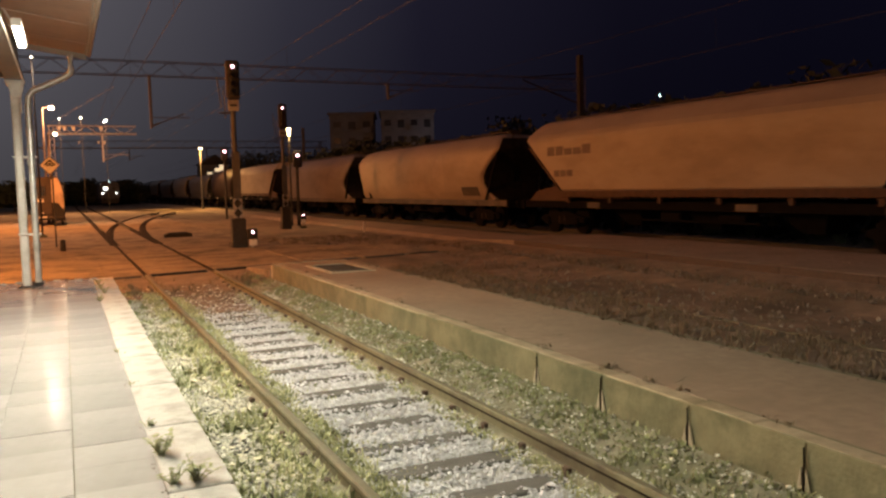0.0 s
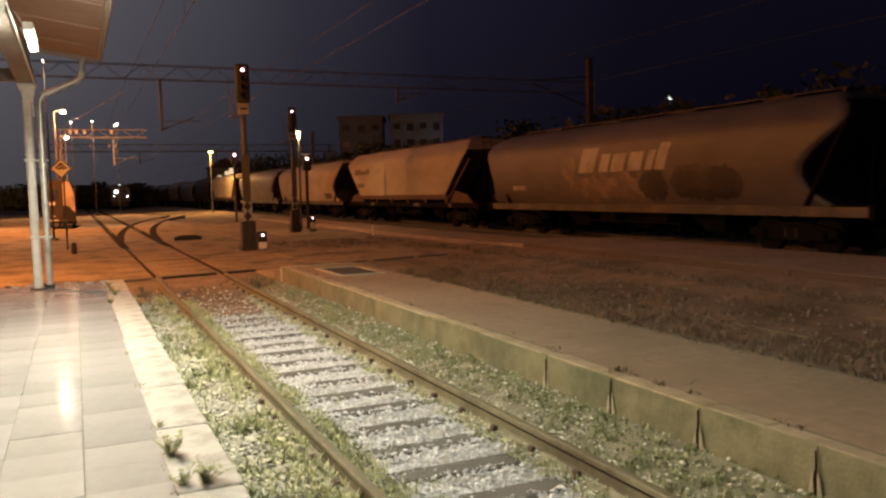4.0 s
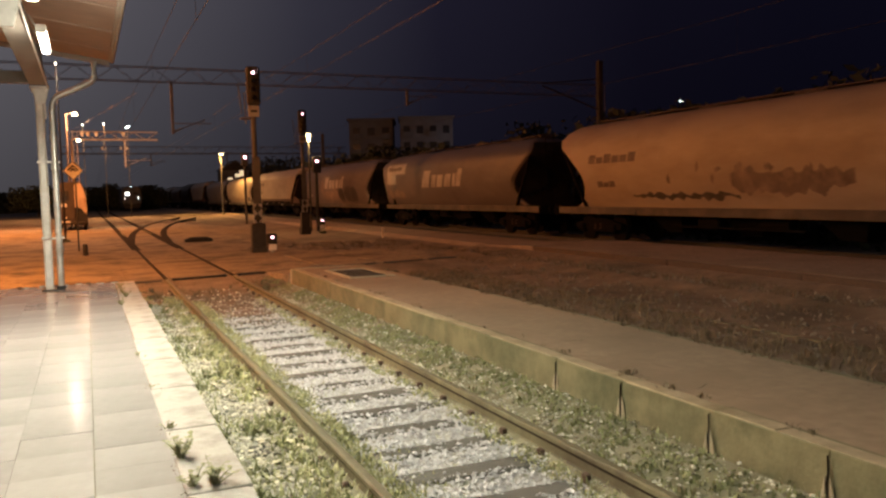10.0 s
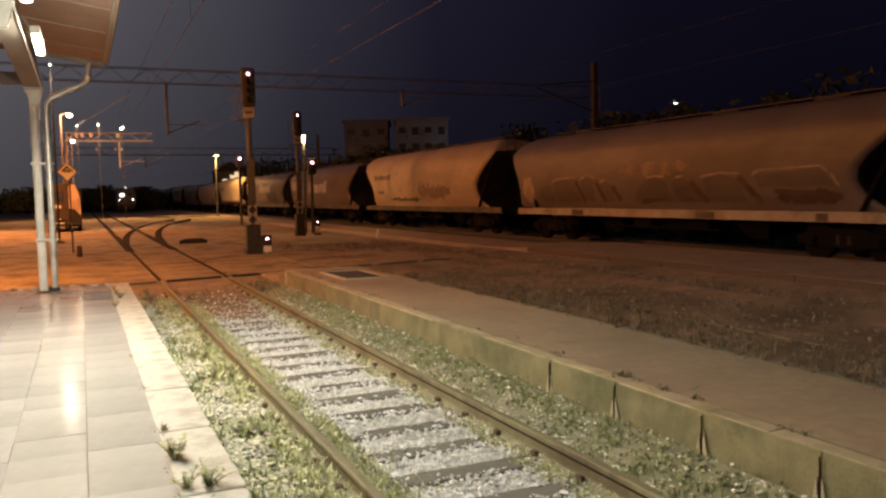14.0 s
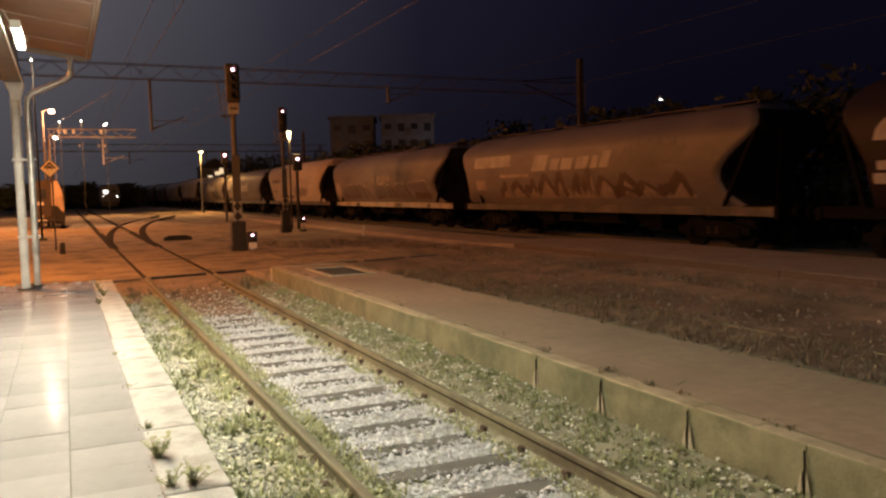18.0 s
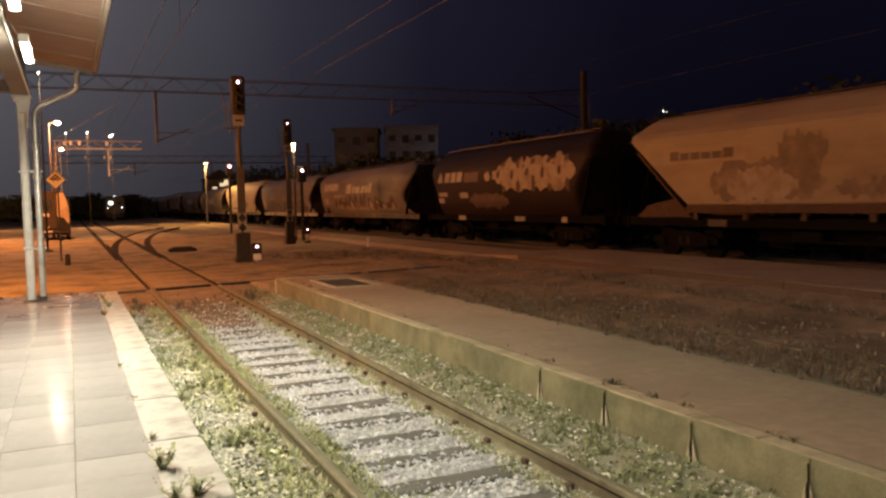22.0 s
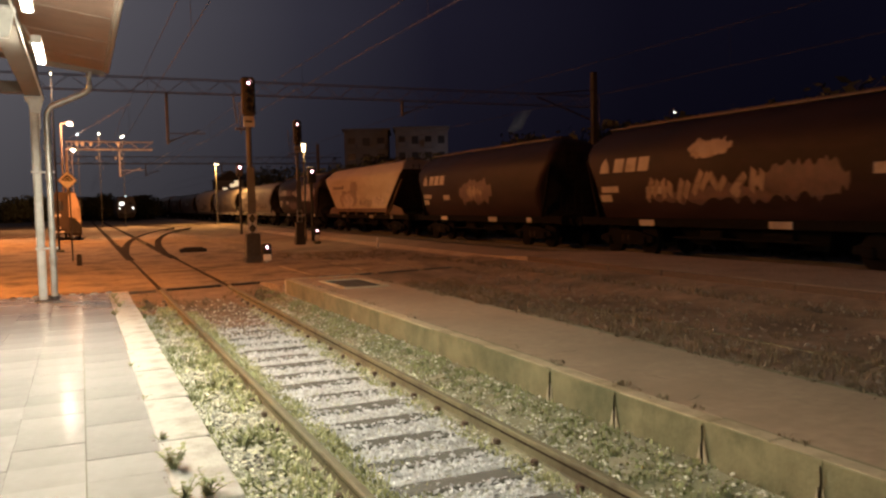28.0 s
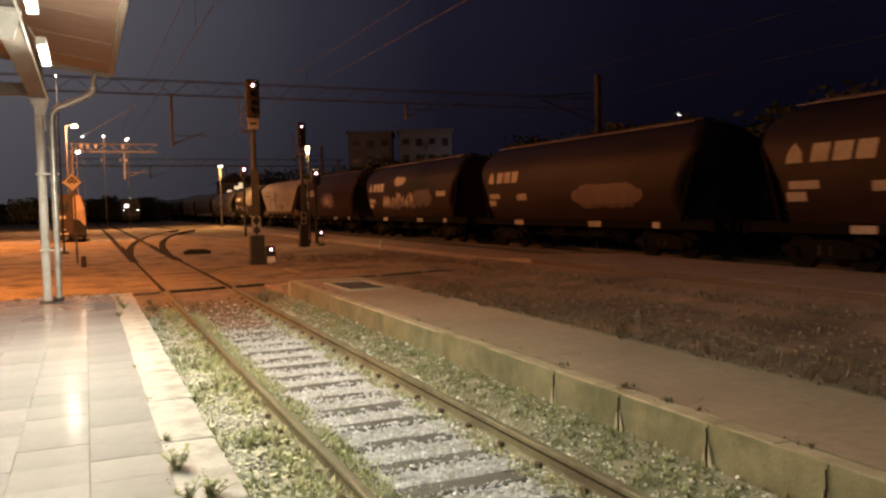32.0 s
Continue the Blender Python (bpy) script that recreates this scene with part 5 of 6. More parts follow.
wv = np.stack([wp - wd[:, 0], wp + wd[:, 1], wp + wd[:, 0], wp - wd[:, 1]], 1).reshape(-1, 3)
wf = (4 * np.arange(len(wp))[:, None] + np.arange(4)).tolist()
tagged(new("far_woods", raw_mesh("far_woods", wv.tolist(), wf, M_LEAF)), "dark wood closing the far end of the yard", "woods", kind="stuff")

# Bushes added to keep the view under and behind the train dark.
hp = np.stack([woods_r.uniform(20.9, 25.5, 14000), -10 + 130 * woods_r.uniform(0, 1, 14000) ** 1.3, woods_r.uniform(0, 1, 14000)], -1)
hp[:, 2] = hp[:, 2] * (2.3 + 0.6 * np.sin(hp[:, 1] * 0.5) + 0.4 * np.sin(hp[:, 1] * 1.7 + hp[:, 0])) - 0.3
hd = woods_r.normal(0, 1, (len(hp), 2, 3))
hd *= woods_r.uniform(0.14, 0.34, (len(hp), 1, 1)) / np.linalg.norm(hd, axis=2, keepdims=True)
hv = np.stack([hp - hd[:, 0], hp + hd[:, 1], hp + hd[:, 0], hp - hd[:, 1]], 1).reshape(-1, 3)
hf = (4 * np.arange(len(hp))[:, None] + np.arange(4)).tolist()
tagged(new("undergrowth", raw_mesh("undergrowth", hv.tolist(), hf, M_LEAF)), "added dark bushes that hide the ground behind the goods train", "bushes", kind="stuff")

house = thing("lit_house", (23.0, 137.0, -0.25), "small lit gable house among the trees", "house")
part("wall", Shape().box(0, 2.5, 3.3, 4.4, 5, 6.6, 0.03), M_FACADE, house)
part("roof", Shape().prism([(-2.6, 6.5), (2.6, 6.5), (0, 8.2)], "y", -0.3, 5.4), M_DARK, house)
# Glowing patches added to stand for the uneven yellow light here.
for x, z, sx, sz in ((-0.9, 5.1, 0.8, 0.4), (0.3, 5.65, 0.8, 0.6), (1.0, 6.0, 0.7, 0.95)):
    part("window", Shape().box(x, -0.01, z, sx, 0.06, sz, 0.01), G_DIM, house, "dim yellow glowing patch on the house")

# The lit flank is painted as a pale panel, the shaded end brown.
van = thing("box_van", (-0.875, 55.0, -0.035), "parked van with its lit flank and shaded end in the paint", "van")
SECTION = [(-0.90, 0.50), (0.90, 0.50), (0.905, 1.2), (0.875, 2.0), (0.765, 2.5), (0.62, 2.93), (0.50, 3.0), (-0.50, 3.0), (-0.62, 2.93), (-0.765, 2.5), (-0.875, 2.0), (-0.905, 1.2)]
part("body", Shape().prism(SECTION, "y", 0.0, 4.6), M_VAN_SHADED, van, "panelled body in the shaded brown paint")
part("cab", Shape().prism([(4.6, 0.5), (6.1, 0.5), (6.1, 1.2), (5.6, 1.45), (5.1, 2.4), (4.6, 2.5)], "x", -0.86, 0.86), M_VAN_SHADED, van)
part("face_panel", Shape().prism([(-0.86, 0.72), (0.16, 0.72), (0.16, 2.92), (-0.55, 2.92), (-0.74, 2.45), (-0.84, 2.0)], "y", -0.04, -0.002), M_VAN_SHADED, van, "brown panel for the shaded end")
pale = part("face_panel", Shape().prism([(0.20, 1.42), (0.40, 1.42), (0.56, 1.36), (0.70, 1.15), (0.84, 0.98), (0.875, 1.2), (0.845, 2.0), (0.735, 2.5), (0.60, 2.90), (0.50, 2.95), (0.20, 2.84)], "y", -0.045, -0.002), M_VAN_LIT, van, "pale panel for the brightly lit flank")
part("handle", Shape().box(0.27, -0.06, 1.70, 0.04, 0.03, 0.22, 0.01), M_DARK, pale)
part("rear_window", Shape().box(-0.42, -0.05, 2.15, 0.6, 0.02, 0.6, 0.008), M_PANE, van, "dark rear window")
part("pale_patch", Shape().box(-0.42, -0.055, 1.56, 0.34, 0.03, 0.20, 0.01), M_BOARD, van, "pale patch on the brown panel")
part("wheel_arch", Shape().prism([(0.22, 0.30), (0.90, 0.30), (0.90, 0.95), (0.72, 1.10), (0.56, 1.30), (0.40, 1.36), (0.22, 1.36)], "y", -0.03, -0.004), M_RUBBER, van, "black shape of the dark wheel arch")
part("bumper", Shape().box(-0.05, -0.12, 0.46, 1.70, 0.18, 0.16, 0.04), M_DARK, van)
for x, z, sx in ((-0.36, 0.79, 0.16), (-0.36, 0.60, 0.52)):
    part("plate", Shape().box(x, -0.225 if z < 0.7 else -0.055, z - 0.06 if z < 0.7 else z, sx, 0.02, 0.09, 0.004), M_BOARD, van, "small pale plate")
for x in (-0.74, 0.74):
    for y in (0.8, 4.9):
        part("wheel", Shape().tube([(x - 0.1, y, 0.36), (x + 0.1, y, 0.36)], 0.36, 16), M_RUBBER, van, "", True)

loco = thing("locomotive", (6.75, 140.0, -0.03), "far stabled locomotive with three lit headlamps and one lit cab window", "locomotive")
part("body", Shape().prism([(-1.45, 1.1), (1.45, 1.1), (1.5, 2.4), (1.35, 3.5), (0.8, 3.95), (-0.8, 3.95), (-1.35, 3.5), (-1.5, 2.4)], "y", 0, 15.0), M_MAST, loco, "dull grey rounded loco body")
part("underframe", Shape().box(0, 7.5, 0.75, 2.6, 14.6, 0.7, 0.05), M_DARK, loco)
for x in (-0.62, 0.62):
    part("cab_window", Shape().box(x, -0.02, 2.75, 0.62, 0.06, 0.46, 0.02), G_CAB if x < 0 else M_PANE, loco, "lit cab window" if x < 0 else "dark cab window")
    part("headlamp", Shape().tube([(x * 1.66, -0.06, 2.0), (x * 1.66, 0.02, 2.0)], 0.085 if x > 0 else 0.06, 12), G_HEAD, loco, "lit headlamp")
    part("buffer", Shape().tube([(x * 1.4, 0.0, 1.05), (x * 1.4, -0.5, 1.05), (x * 1.4, -0.55, 1.05)], [0.08, 0.08, 0.24], 12), M_DARK, loco)
    for y in (2.0, 4.6, 10.4, 13.0):
        part("wheel", Shape().tube([(x * 1.2 - 0.07, y, 0.5), (x * 1.2 + 0.07, y, 0.5)], 0.5, 16), M_DARK, loco, "", True)
part("top_lamp", Shape().tube([(-0.1, -0.05, 3.9), (-0.1, 0.05, 3.9)], 0.09, 12), G_COLD, loco, "lit lamp at the roof edge")
for x, y, sx, sy in ((10.4, 100, 3.4, 6), (5.2, 94, 2.2, 4), (0.6, 42.5, 0.5, 0.6)):
    slab = Shape().box(0, 0, 0, sx, sy, 0.12, 0.03)
    ob = solid("concrete_slab", slab, M_LIME, "pale concrete slab lying in the dirt", "slab", "slabs in the yard")
    ob.matrix_basis = pose(x, y, -0.16, 0, 0, 12)


# ---------------------------------------------------------------- the goods train
def paint(name, base, base2, dirt, strength=0.6):
    return material(name, base, base2, 1.4, 0.55, bump=0.06, fine=25, stain=dirt, stain_scale=0.55, stretch=(1, 0.45, 1.3))


T_BEIGE = paint("beige_wagon_paint", (0.274, 0.219, 0.165), (0.328, 0.270, 0.207), (0.221, 0.171, 0.127))
T_CREAM = paint("cream_wagon_paint", (0.240, 0.196, 0.149), (0.294, 0.246, 0.195), (0.196, 0.155, 0.116))
T_GREY = paint("grey_beige_wagon_paint", (0.108, 0.090, 0.085), (0.142, 0.123, 0.118), (0.078, 0.065, 0.061))
T_DULL = paint("dull_grey_brown_wagon_paint", (0.073, 0.060, 0.059), (0.103, 0.088, 0.085), (0.055, 0.045, 0.044))
T_BROWN = paint("dark_brown_wagon_paint", (0.0155, 0.0088, 0.0098), (0.027, 0.0157, 0.017), (0.0115, 0.0077, 0.0088))
T_BROWN.node_tree.nodes["Principled BSDF"].inputs["Specular IOR Level"].default_value = 0.15
T_FRAME = material("dark_wagon_frame", (0.004, 0.0037, 0.0035), (0.009, 0.008, 0.0075), 5, 0.95, 0.0, bump=0.3)
T_FRAME.node_tree.nodes["Principled BSDF"].inputs["Specular IOR Level"].default_value = 0.06
# Near-black end colour that stands for the shade on the unlit ends.
T_END_SHADE = material("shade_dark_end_sheet", (0.012, 0.010, 0.010), (0.024, 0.020, 0.019), 4, 0.9, bump=0.1)
T_END_SHADE.node_tree.nodes["Principled BSDF"].inputs["Specular IOR Level"].default_value = 0.1
T_STRIP = material("pale_solebar", (0.035, 0.030, 0.026), (0.06, 0.052, 0.044), 3, 0.7, bump=0.1, stain=(0.10, 0.08, 0.06), stain_scale=1.0)
T_PALE = material("cream_solebar", (0.26, 0.23, 0.19), (0.34, 0.30, 0.25), 3, 0.7, bump=0.1, stain=(0.18, 0.14, 0.11), stain_scale=1.0)
T_RUST = material("rust_brown_steel", (0.05, 0.028, 0.018), (0.09, 0.05, 0.032), 5, 0.85, 0.1, bump=0.2)
T_LOGO = material("pale_logo_paint", (0.27, 0.25, 0.23), (0.35, 0.325, 0.30), 4, 0.6, bump=0, stain=(0.19, 0.17, 0.15), stain_scale=1.2)
T_INK = material("dark_logo_paint", (0.055, 0.04, 0.035), (0.10, 0.07, 0.06), 4, 0.6, bump=0, stain=(0.12, 0.09, 0.07), stain_scale=1.2)
T_GRAF1 = material("dark_spray_paint", (0.095, 0.072, 0.058), (0.155, 0.118, 0.095), 3, 0.6, bump=0, stain=(0.22, 0.16, 0.13), stain_scale=2.0)
T_BLACK = material("black_spray_paint", (0.014, 0.011, 0.010), (0.028, 0.022, 0.020), 3, 0.6, bump=0, stain=(0.05, 0.04, 0.035), stain_scale=1.2)
T_GRAF2 = material("pale_spray_paint", (0.25, 0.205, 0.178), (0.34, 0.285, 0.25), 3, 0.6, bump=0, stain=(0.18, 0.137, 0.115), stain_scale=2.0)
T_GRAF3 = material("violet_spray_paint", (0.055, 0.037, 0.040), (0.085, 0.058, 0.060), 3, 0.6, bump=0, stain=(0.10, 0.06, 0.06), stain_scale=2.0)
T_RIM = material("worn_pale_spray", (0.19, 0.15, 0.125), (0.26, 0.21, 0.18), 3, 0.6, bump=0, stain=(0.14, 0.105, 0.085), stain_scale=2.0)
T_DEEP = material("deep_red_spray", (0.038, 0.021, 0.017), (0.065, 0.038, 0.031), 3, 0.6, bump=0, stain=(0.09, 0.06, 0.048), stain_scale=2.0)
T_ROOF = material("dark_walkway", (0.04, 0.032, 0.03), (0.07, 0.055, 0.05), 6, 0.7, 0.2, bump=0.2)
T_HANDRAIL = material("dull_handrail", (0.17, 0.155, 0.14), (0.24, 0.22, 0.20), 6, 0.5, 0.3, bump=0)

# side profiles: height, half width, pull-in of the end at that height
ROUND = ((1.16, 1.12, 0.40), (1.34, 1.25, 0.72), (1.60, 1.37, 1.05), (1.90, 1.45, 1.22), (2.2, 1.50, 1.16), (2.5, 1.51, 0.90), (2.8, 1.49, 0.50), (3.1, 1.44, 0.12), (3.3, 1.38, 0.0), (3.52, 1.22, 0.10), (3.74, 0.98, 0.40), (3.88, 0.68, 0.70), (3.95, 0.35, 0.90))
DEEP = ((1.16, 1.12, 0.90), (1.34, 1.25, 1.15), (1.60, 1.37, 1.42), (1.90, 1.45, 1.52), (2.2, 1.50, 1.46), (2.5, 1.51, 1.22), (2.8, 1.49, 0.88), (3.1, 1.44, 0.52), (3.3, 1.38, 0.28), (3.6, 1.24, 0.10), (3.88, 0.98, 0.25), (4.05, 0.68, 0.5), (4.14, 0.35, 0.8))
FLAT = ((1.52, 1.38, 2.60), (1.60, 1.43, 2.50), (3.30, 1.46, 0.43), (3.42, 1.44, 0.27), (3.58, 1.36, 0.25), (3.98, 1.0, 0.65), (4.08, 0.80, 0.80), (4.12, 0.4, 1.0))
TALL = tuple((z + 0.10 * min(1.0, max(0.0, z - 1.6) / 1.8), w, p - 0.15 - (0.2 if 3.2 < z < 3.8 else 0.0)) for z, w, p in FLAT)
DARKER = ((1.16, 1.10, 0.62), (1.34, 1.24, 0.72), (1.75, 1.42, 0.75), (2.2, 1.49, 0.66), (2.7, 1.50, 0.38), (3.1, 1.45, 0.10), (3.35, 1.37, 0.0), (3.65, 1.22, 0.06), (3.92, 0.95, 0.25), (4.10, 0.62, 0.50), (4.18, 0.3, 0.7))


def half_width(prof, z):
    for (z0, w0, _), (z1, w1, _) in zip(prof, prof[1:]):
        if z <= z1:
            return w0 + (w1 - w0) * max(0.0, (z - z0) / (z1 - z0))
    return prof[-1][1]


def hopper_shell(prof, length, corner, ahead=0.0, end=0, lean=1.0):
    """Rounded-rectangle rings stacked from bottom to top: sides and roof (end 0), or the front (1) or rear (-1) end sheet alone."""
    s, seg = Shape(), 5
    for z, w, pull in prof:
        hl = length / 2 - pull
        nose = length / 2 - pull * (lean if 1.2 < z < 3.3 else 1.0) + ahead
        r = min(corner, w * 0.9)
        for cx, cy, a0 in ((w - r, nose - r, 0), (-w + r, nose - r, 90), (-w + r, -hl + r, 180), (w - r, -hl + r, 270)):
            for k in range(seg + 1):
                a = radians(a0 + 90 * k / seg)
                s.v.append((cx + r * math.cos(a), cy + r * math.sin(a), z))
    n = 4 * (seg + 1)
    for i in range(len(prof) - 1):
        for k in range(n):
            here = 0 if prof[i][0] > 3.55 else 1 if 3 <= k <= 7 else -1 if 15 <= k <= 19 else 0
            if here == end:
                s.f.append((i * n + k, i * n + (k + 1) % n, (i + 1) * n + (k + 1) % n, (i + 1) * n + k))
    if not end:
        s.f += [tuple(range(n - 1, -1, -1)), tuple(range((len(prof) - 1) * n, len(prof) * n))]
    used = sorted({k for face in s.f for k in face})
    at = {k: j for j, k in enumerate(used)}
    s.v, s.f = [s.v[k] for k in used], [tuple(at[k] for k in face) for face in s.f]
    return s


def on_side(prof, outline, shape, lift=0.008):
    """A flat painted outline (y, z) laid on the side that faces the platform, cut into strips so that it follows the bulge."""
    zs = sorted({z for _, z in outline})
    lo, hi = zs[0], zs[-1]
    n = max(2, int((hi - lo) / 0.16) + 1)
    cuts = [lo + (hi - lo) * k / n for k in range(n + 1)]

    def span(z):
        hits = []
        for (y0, z0), (y1, z1) in zip(outline, outline[1:] + outline[:1]):
            if min(z0, z1) - 1e-9 <= z <= max(z0, z1) + 1e-9:
                hits.append(y0 if abs(z1 - z0) < 1e-9 else y0 + (y1 - y0) * (z - z0) / (z1 - z0))
                if abs(z1 - z0) < 1e-9:
                    hits.append(y1)
        return (min(hits), max(hits)) if hits else None
    rows = [(z, span(min(max(z, lo + 1e-4), hi - 1e-4))) for z in cuts]
    for (z0, s0), (z1, s1) in zip(rows, rows[1:]):
        if s0 and s1:
            x0, x1 = -half_width(prof, z0) - lift, -half_width(prof, z1) - lift
            shape.add([(x0, s0[0], z0), (x0, s0[1], z0), (x1, s1[1], z1), (x1, s1[0], z1)], [(0, 1, 2, 3)])
    return shape


def slanted(y0, y1, z0, z1, lean=0.0):
    return [(y0, z0), (y1, z0), (y1 - lean, z1), (y0 - lean, z1)]


def blob(r, y, z, ry, rz):
    n = 11
    return [(y + ry * r.uniform(0.72, 1.12) * math.cos(6.283 * k / n), z + rz * r.uniform(0.7, 1.15) * math.sin(6.283 * k / n)) for k in range(n)]


def word_bars(prof, y0, y1, z0, z1, count, shape, lean=0.25, seed=1, lift=0.010):
    """Plain bars of the size of a painted name that runs from y0 back to y1 (y falls from left to right)."""
    r = random.Random(seed)
    step = (y0 - y1) / count
    for k in range(count):
        a = y0 - k * step
        tall = z1 if k in (0, count - 1) else z1 - (z1 - z0) * r.choice((0.0, 0.22, 0.28))
        w = step * 0.88
        on_side(prof, slanted(a - w, a, z0, tall, lean * (tall - z0)), shape, lift)
    return shape


def name_blocks(prof, y0, y1, z0, z1, shape, lean=0.35, lift=0.010):
    """A large painted name as plain slanted blocks of uneven width and height."""
    widths, highs = (1.35, 0.75, 1.0, 1.0, 0.5, 0.7), (1.0, 0.72, 0.70, 0.72, 0.74, 0.98)
    unit = (y0 - y1) / sum(widths)
    a = y0
    for k, (w, h) in enumerate(zip(widths, highs)):
        b, top = a - w * unit * 0.76, z0 + (z1 - z0) * h
        sh = lean * (top - z0)
        on_side(prof, slanted(b, a, z0, top, sh), shape, lift)
        a -= w * unit
    return shape


WHEEL = Shape().tube([(-0.07, 0, 0), (0.065, 0, 0)], 0.46, 28).tube([(0.065, 0, 0), (0.095, 0, 0)], [0.49, 0.485], 28).tube([(-0.10, 0, 0), (-0.07, 0, 0)], 0.13, 12)
wheel_me = WHEEL.data("wheel", T_FRAME, True)
axle_me = Shape().tube([(-0.8, 0, 0), (0.8, 0, 0)], 0.08, 10).data("axle", T_FRAME, True)
bogie_frame = Shape()
for sx in (-1, 1):
    bogie_frame.prism([(-1.35, 0.42), (-1.35, 0.60), (-0.5, 0.78), (0.5, 0.78), (1.35, 0.60), (1.35, 0.42), (0.9, 0.40), (0.45, 0.32), (-0.45, 0.32), (-0.9, 0.40)], "x", sx * 1.02 - 0.06, sx * 1.02 + 0.06)
    for y in (-0.9, 0.9):
        bogie_frame.box(sx * 1.05, y, 0.46, 0.24, 0.30, 0.28, 0.04)
bogie_frame.box(0, 0, 0.66, 2.1, 0.42, 0.26, 0.03)
bogie_me = bogie_frame.data("bogie_frame", T_FRAME)
spring = Shape()
coil = [(0.07 * math.cos(k * 1.05), 0.07 * math.sin(k * 1.05), 0.40 + k * 0.0078) for k in range(31)]
spring.tube(coil, 0.016, 5)
spring_me = spring.data("coil_spring", T_RUST)
buffer_me = Shape().tube([(0, 0, 0), (0, 0.34, 0)], 0.09, 10).tube([(0, 0.34, 0), (0, 0.40, 0)], 0.23, 16).data("buffer", T_FRAME, True)
hook_me = Shape().box(0, 0.2, 0, 0.10, 0.5, 0.14, 0.03).tube([(0, 0.45, -0.05), (0, 0.60, -0.25), (0, 0.45, -0.42)], 0.03, 6).data("coupling", T_FRAME)
ladder = Shape()
for x in (-0.19, 0.19):
    ladder.tube([(x, 0, 1.05), (x, 0, 3.95)], 0.018, 6)
for k in range(11):
    ladder.tube([(-0.19, 0, 1.25 + k * 0.26), (0.19, 0, 1.25 + k * 0.26)], 0.012, 5)
ladder_me = ladder.data("ladder", T_FRAME)
rail_s = Shape().tube([(-0.3, 0, 1.1), (-0.3, 0, 2.05), (0.3, 0, 2.05), (0.3, 0, 1.1)], 0.016, 6).tube([(-0.3, 0, 1.6), (0.3, 0, 1.6)], 0.014, 6)
end_rail_me = rail_s.data("end_rail", T_FRAME)
hatch_me = Shape().box(0, 0, 0, 0.62, 1.1, 0.07, 0.03).box(0, 0.6, 0.03, 0.1, 0.1, 0.06, 0.01).data("hatch", T_ROOF)
chute_me = Shape().add([(-1.0, -0.9, 1.2), (1.0, -0.9, 1.2), (1.0, 0.9, 1.2), (-1.0, 0.9, 1.2), (-0.4, -0.35, 0.38), (0.4, -0.35, 0.38), (0.4, 0.35, 0.38), (-0.4, 0.35, 0.38)],
                       [(3, 2, 1, 0), (4, 5, 6, 7), (0, 1, 5, 4), (1, 2, 6, 5), (2, 3, 7, 6), (3, 0, 4, 7)]).data("discharge_chute", T_FRAME)


def wagon(kind, length, label, group, ahead=0.0, lean=1.0):
    """A bulk hopper wagon with its origin on the rails at mid length; it runs towards +y."""
    prof = {"round": ROUND, "deep": DEEP, "flat": FLAT, "tall": TALL, "dark": DARKER}[kind]
    body_mat = {"round": T_GREY, "deep": T_BEIGE, "flat": T_CREAM, "tall": T_CREAM, "dark": T_BROWN}[kind]
    if "beige-orange" in label:
        body_mat = T_CREAM
    if "name and dark" in label or "pale square" in label:
        body_mat = T_DULL
    t = thing("hopper_wagon", (TRAIN_X, 0, 0), label, "wagon", group)
    body_len = length - 2.35
    body = part("body", hopper_shell(prof, body_len, 0.10 if kind in ("flat", "tall") else 0.28, ahead, 0, lean), body_mat, t, "", kind not in ("flat", "tall"))
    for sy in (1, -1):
        part("end_sheet", hopper_shell(prof, body_len, 0.10 if kind in ("flat", "tall") else 0.28, ahead, sy, lean), T_END_SHADE, t, "sloping end sheet with its shade put into the colour", kind not in ("flat", "tall"))
    top = prof[-1][0]
    hl = length / 2 - 0.62
    # frame
    for sx in (-1, 1):
        part("solebar", Shape().box(sx * 1.16, 0, 1.06, 0.12, 2 * hl, 0.26, 0.015), T_PALE if "covered" in label else T_STRIP if kind in ("round", "deep") else T_FRAME, t)
    part("underframe", Shape().box(0, 0, 1.02, 2.1, 2 * hl - 0.1, 0.16, 0.02), T_FRAME, t)
    for sy in (-1, 1):
        part("headstock", Shape().box(0, sy * hl, 1.04, 2.55, 0.16, 0.34, 0.02), T_FRAME, t)
        part("end_platform", Shape().box(0, sy * (hl - 0.55), 1.20, 2.5, 1.1, 0.04, 0.01), T_FRAME, t)
        for sx in (-0.9, 0.9):
            piece("end_rail", end_rail_me, t, pose(sx, sy * (hl - 0.05), 0.1))
        piece("ladder", ladder_me, t, pose(-0.55, sy * (body_len / 2 + 0.18), 0))
        for sx in (-1, 1):
            piece("buffer", buffer_me, t, pose(sx * 0.875, sy * (hl + 0.08), 1.06, 0, 0, 0 if sy > 0 else 180))
        piece("coupling", hook_me, t, pose(0, sy * (hl + 0.05), 1.05, 0, 0, 0 if sy > 0 else 180))
        # sloped end sheets and stanchions under the hopper ends
        inner = body_len / 2 - max(p[2] for p in prof)
        for sx in (-1, 1):
            part("end_stanchion", Shape().prism([(sy * inner, 1.2), (sy * (inner + 0.10), 1.2), (sy * (body_len / 2 - 0.02), 3.15), (sy * (body_len / 2 - 0.14), 3.15)], "x", sx * 1.30 - 0.05, sx * 1.30 + 0.05), T_RUST if kind in ("flat", "tall") and sx < 0 else T_FRAME, t)
            if kind in ("flat", "tall"):
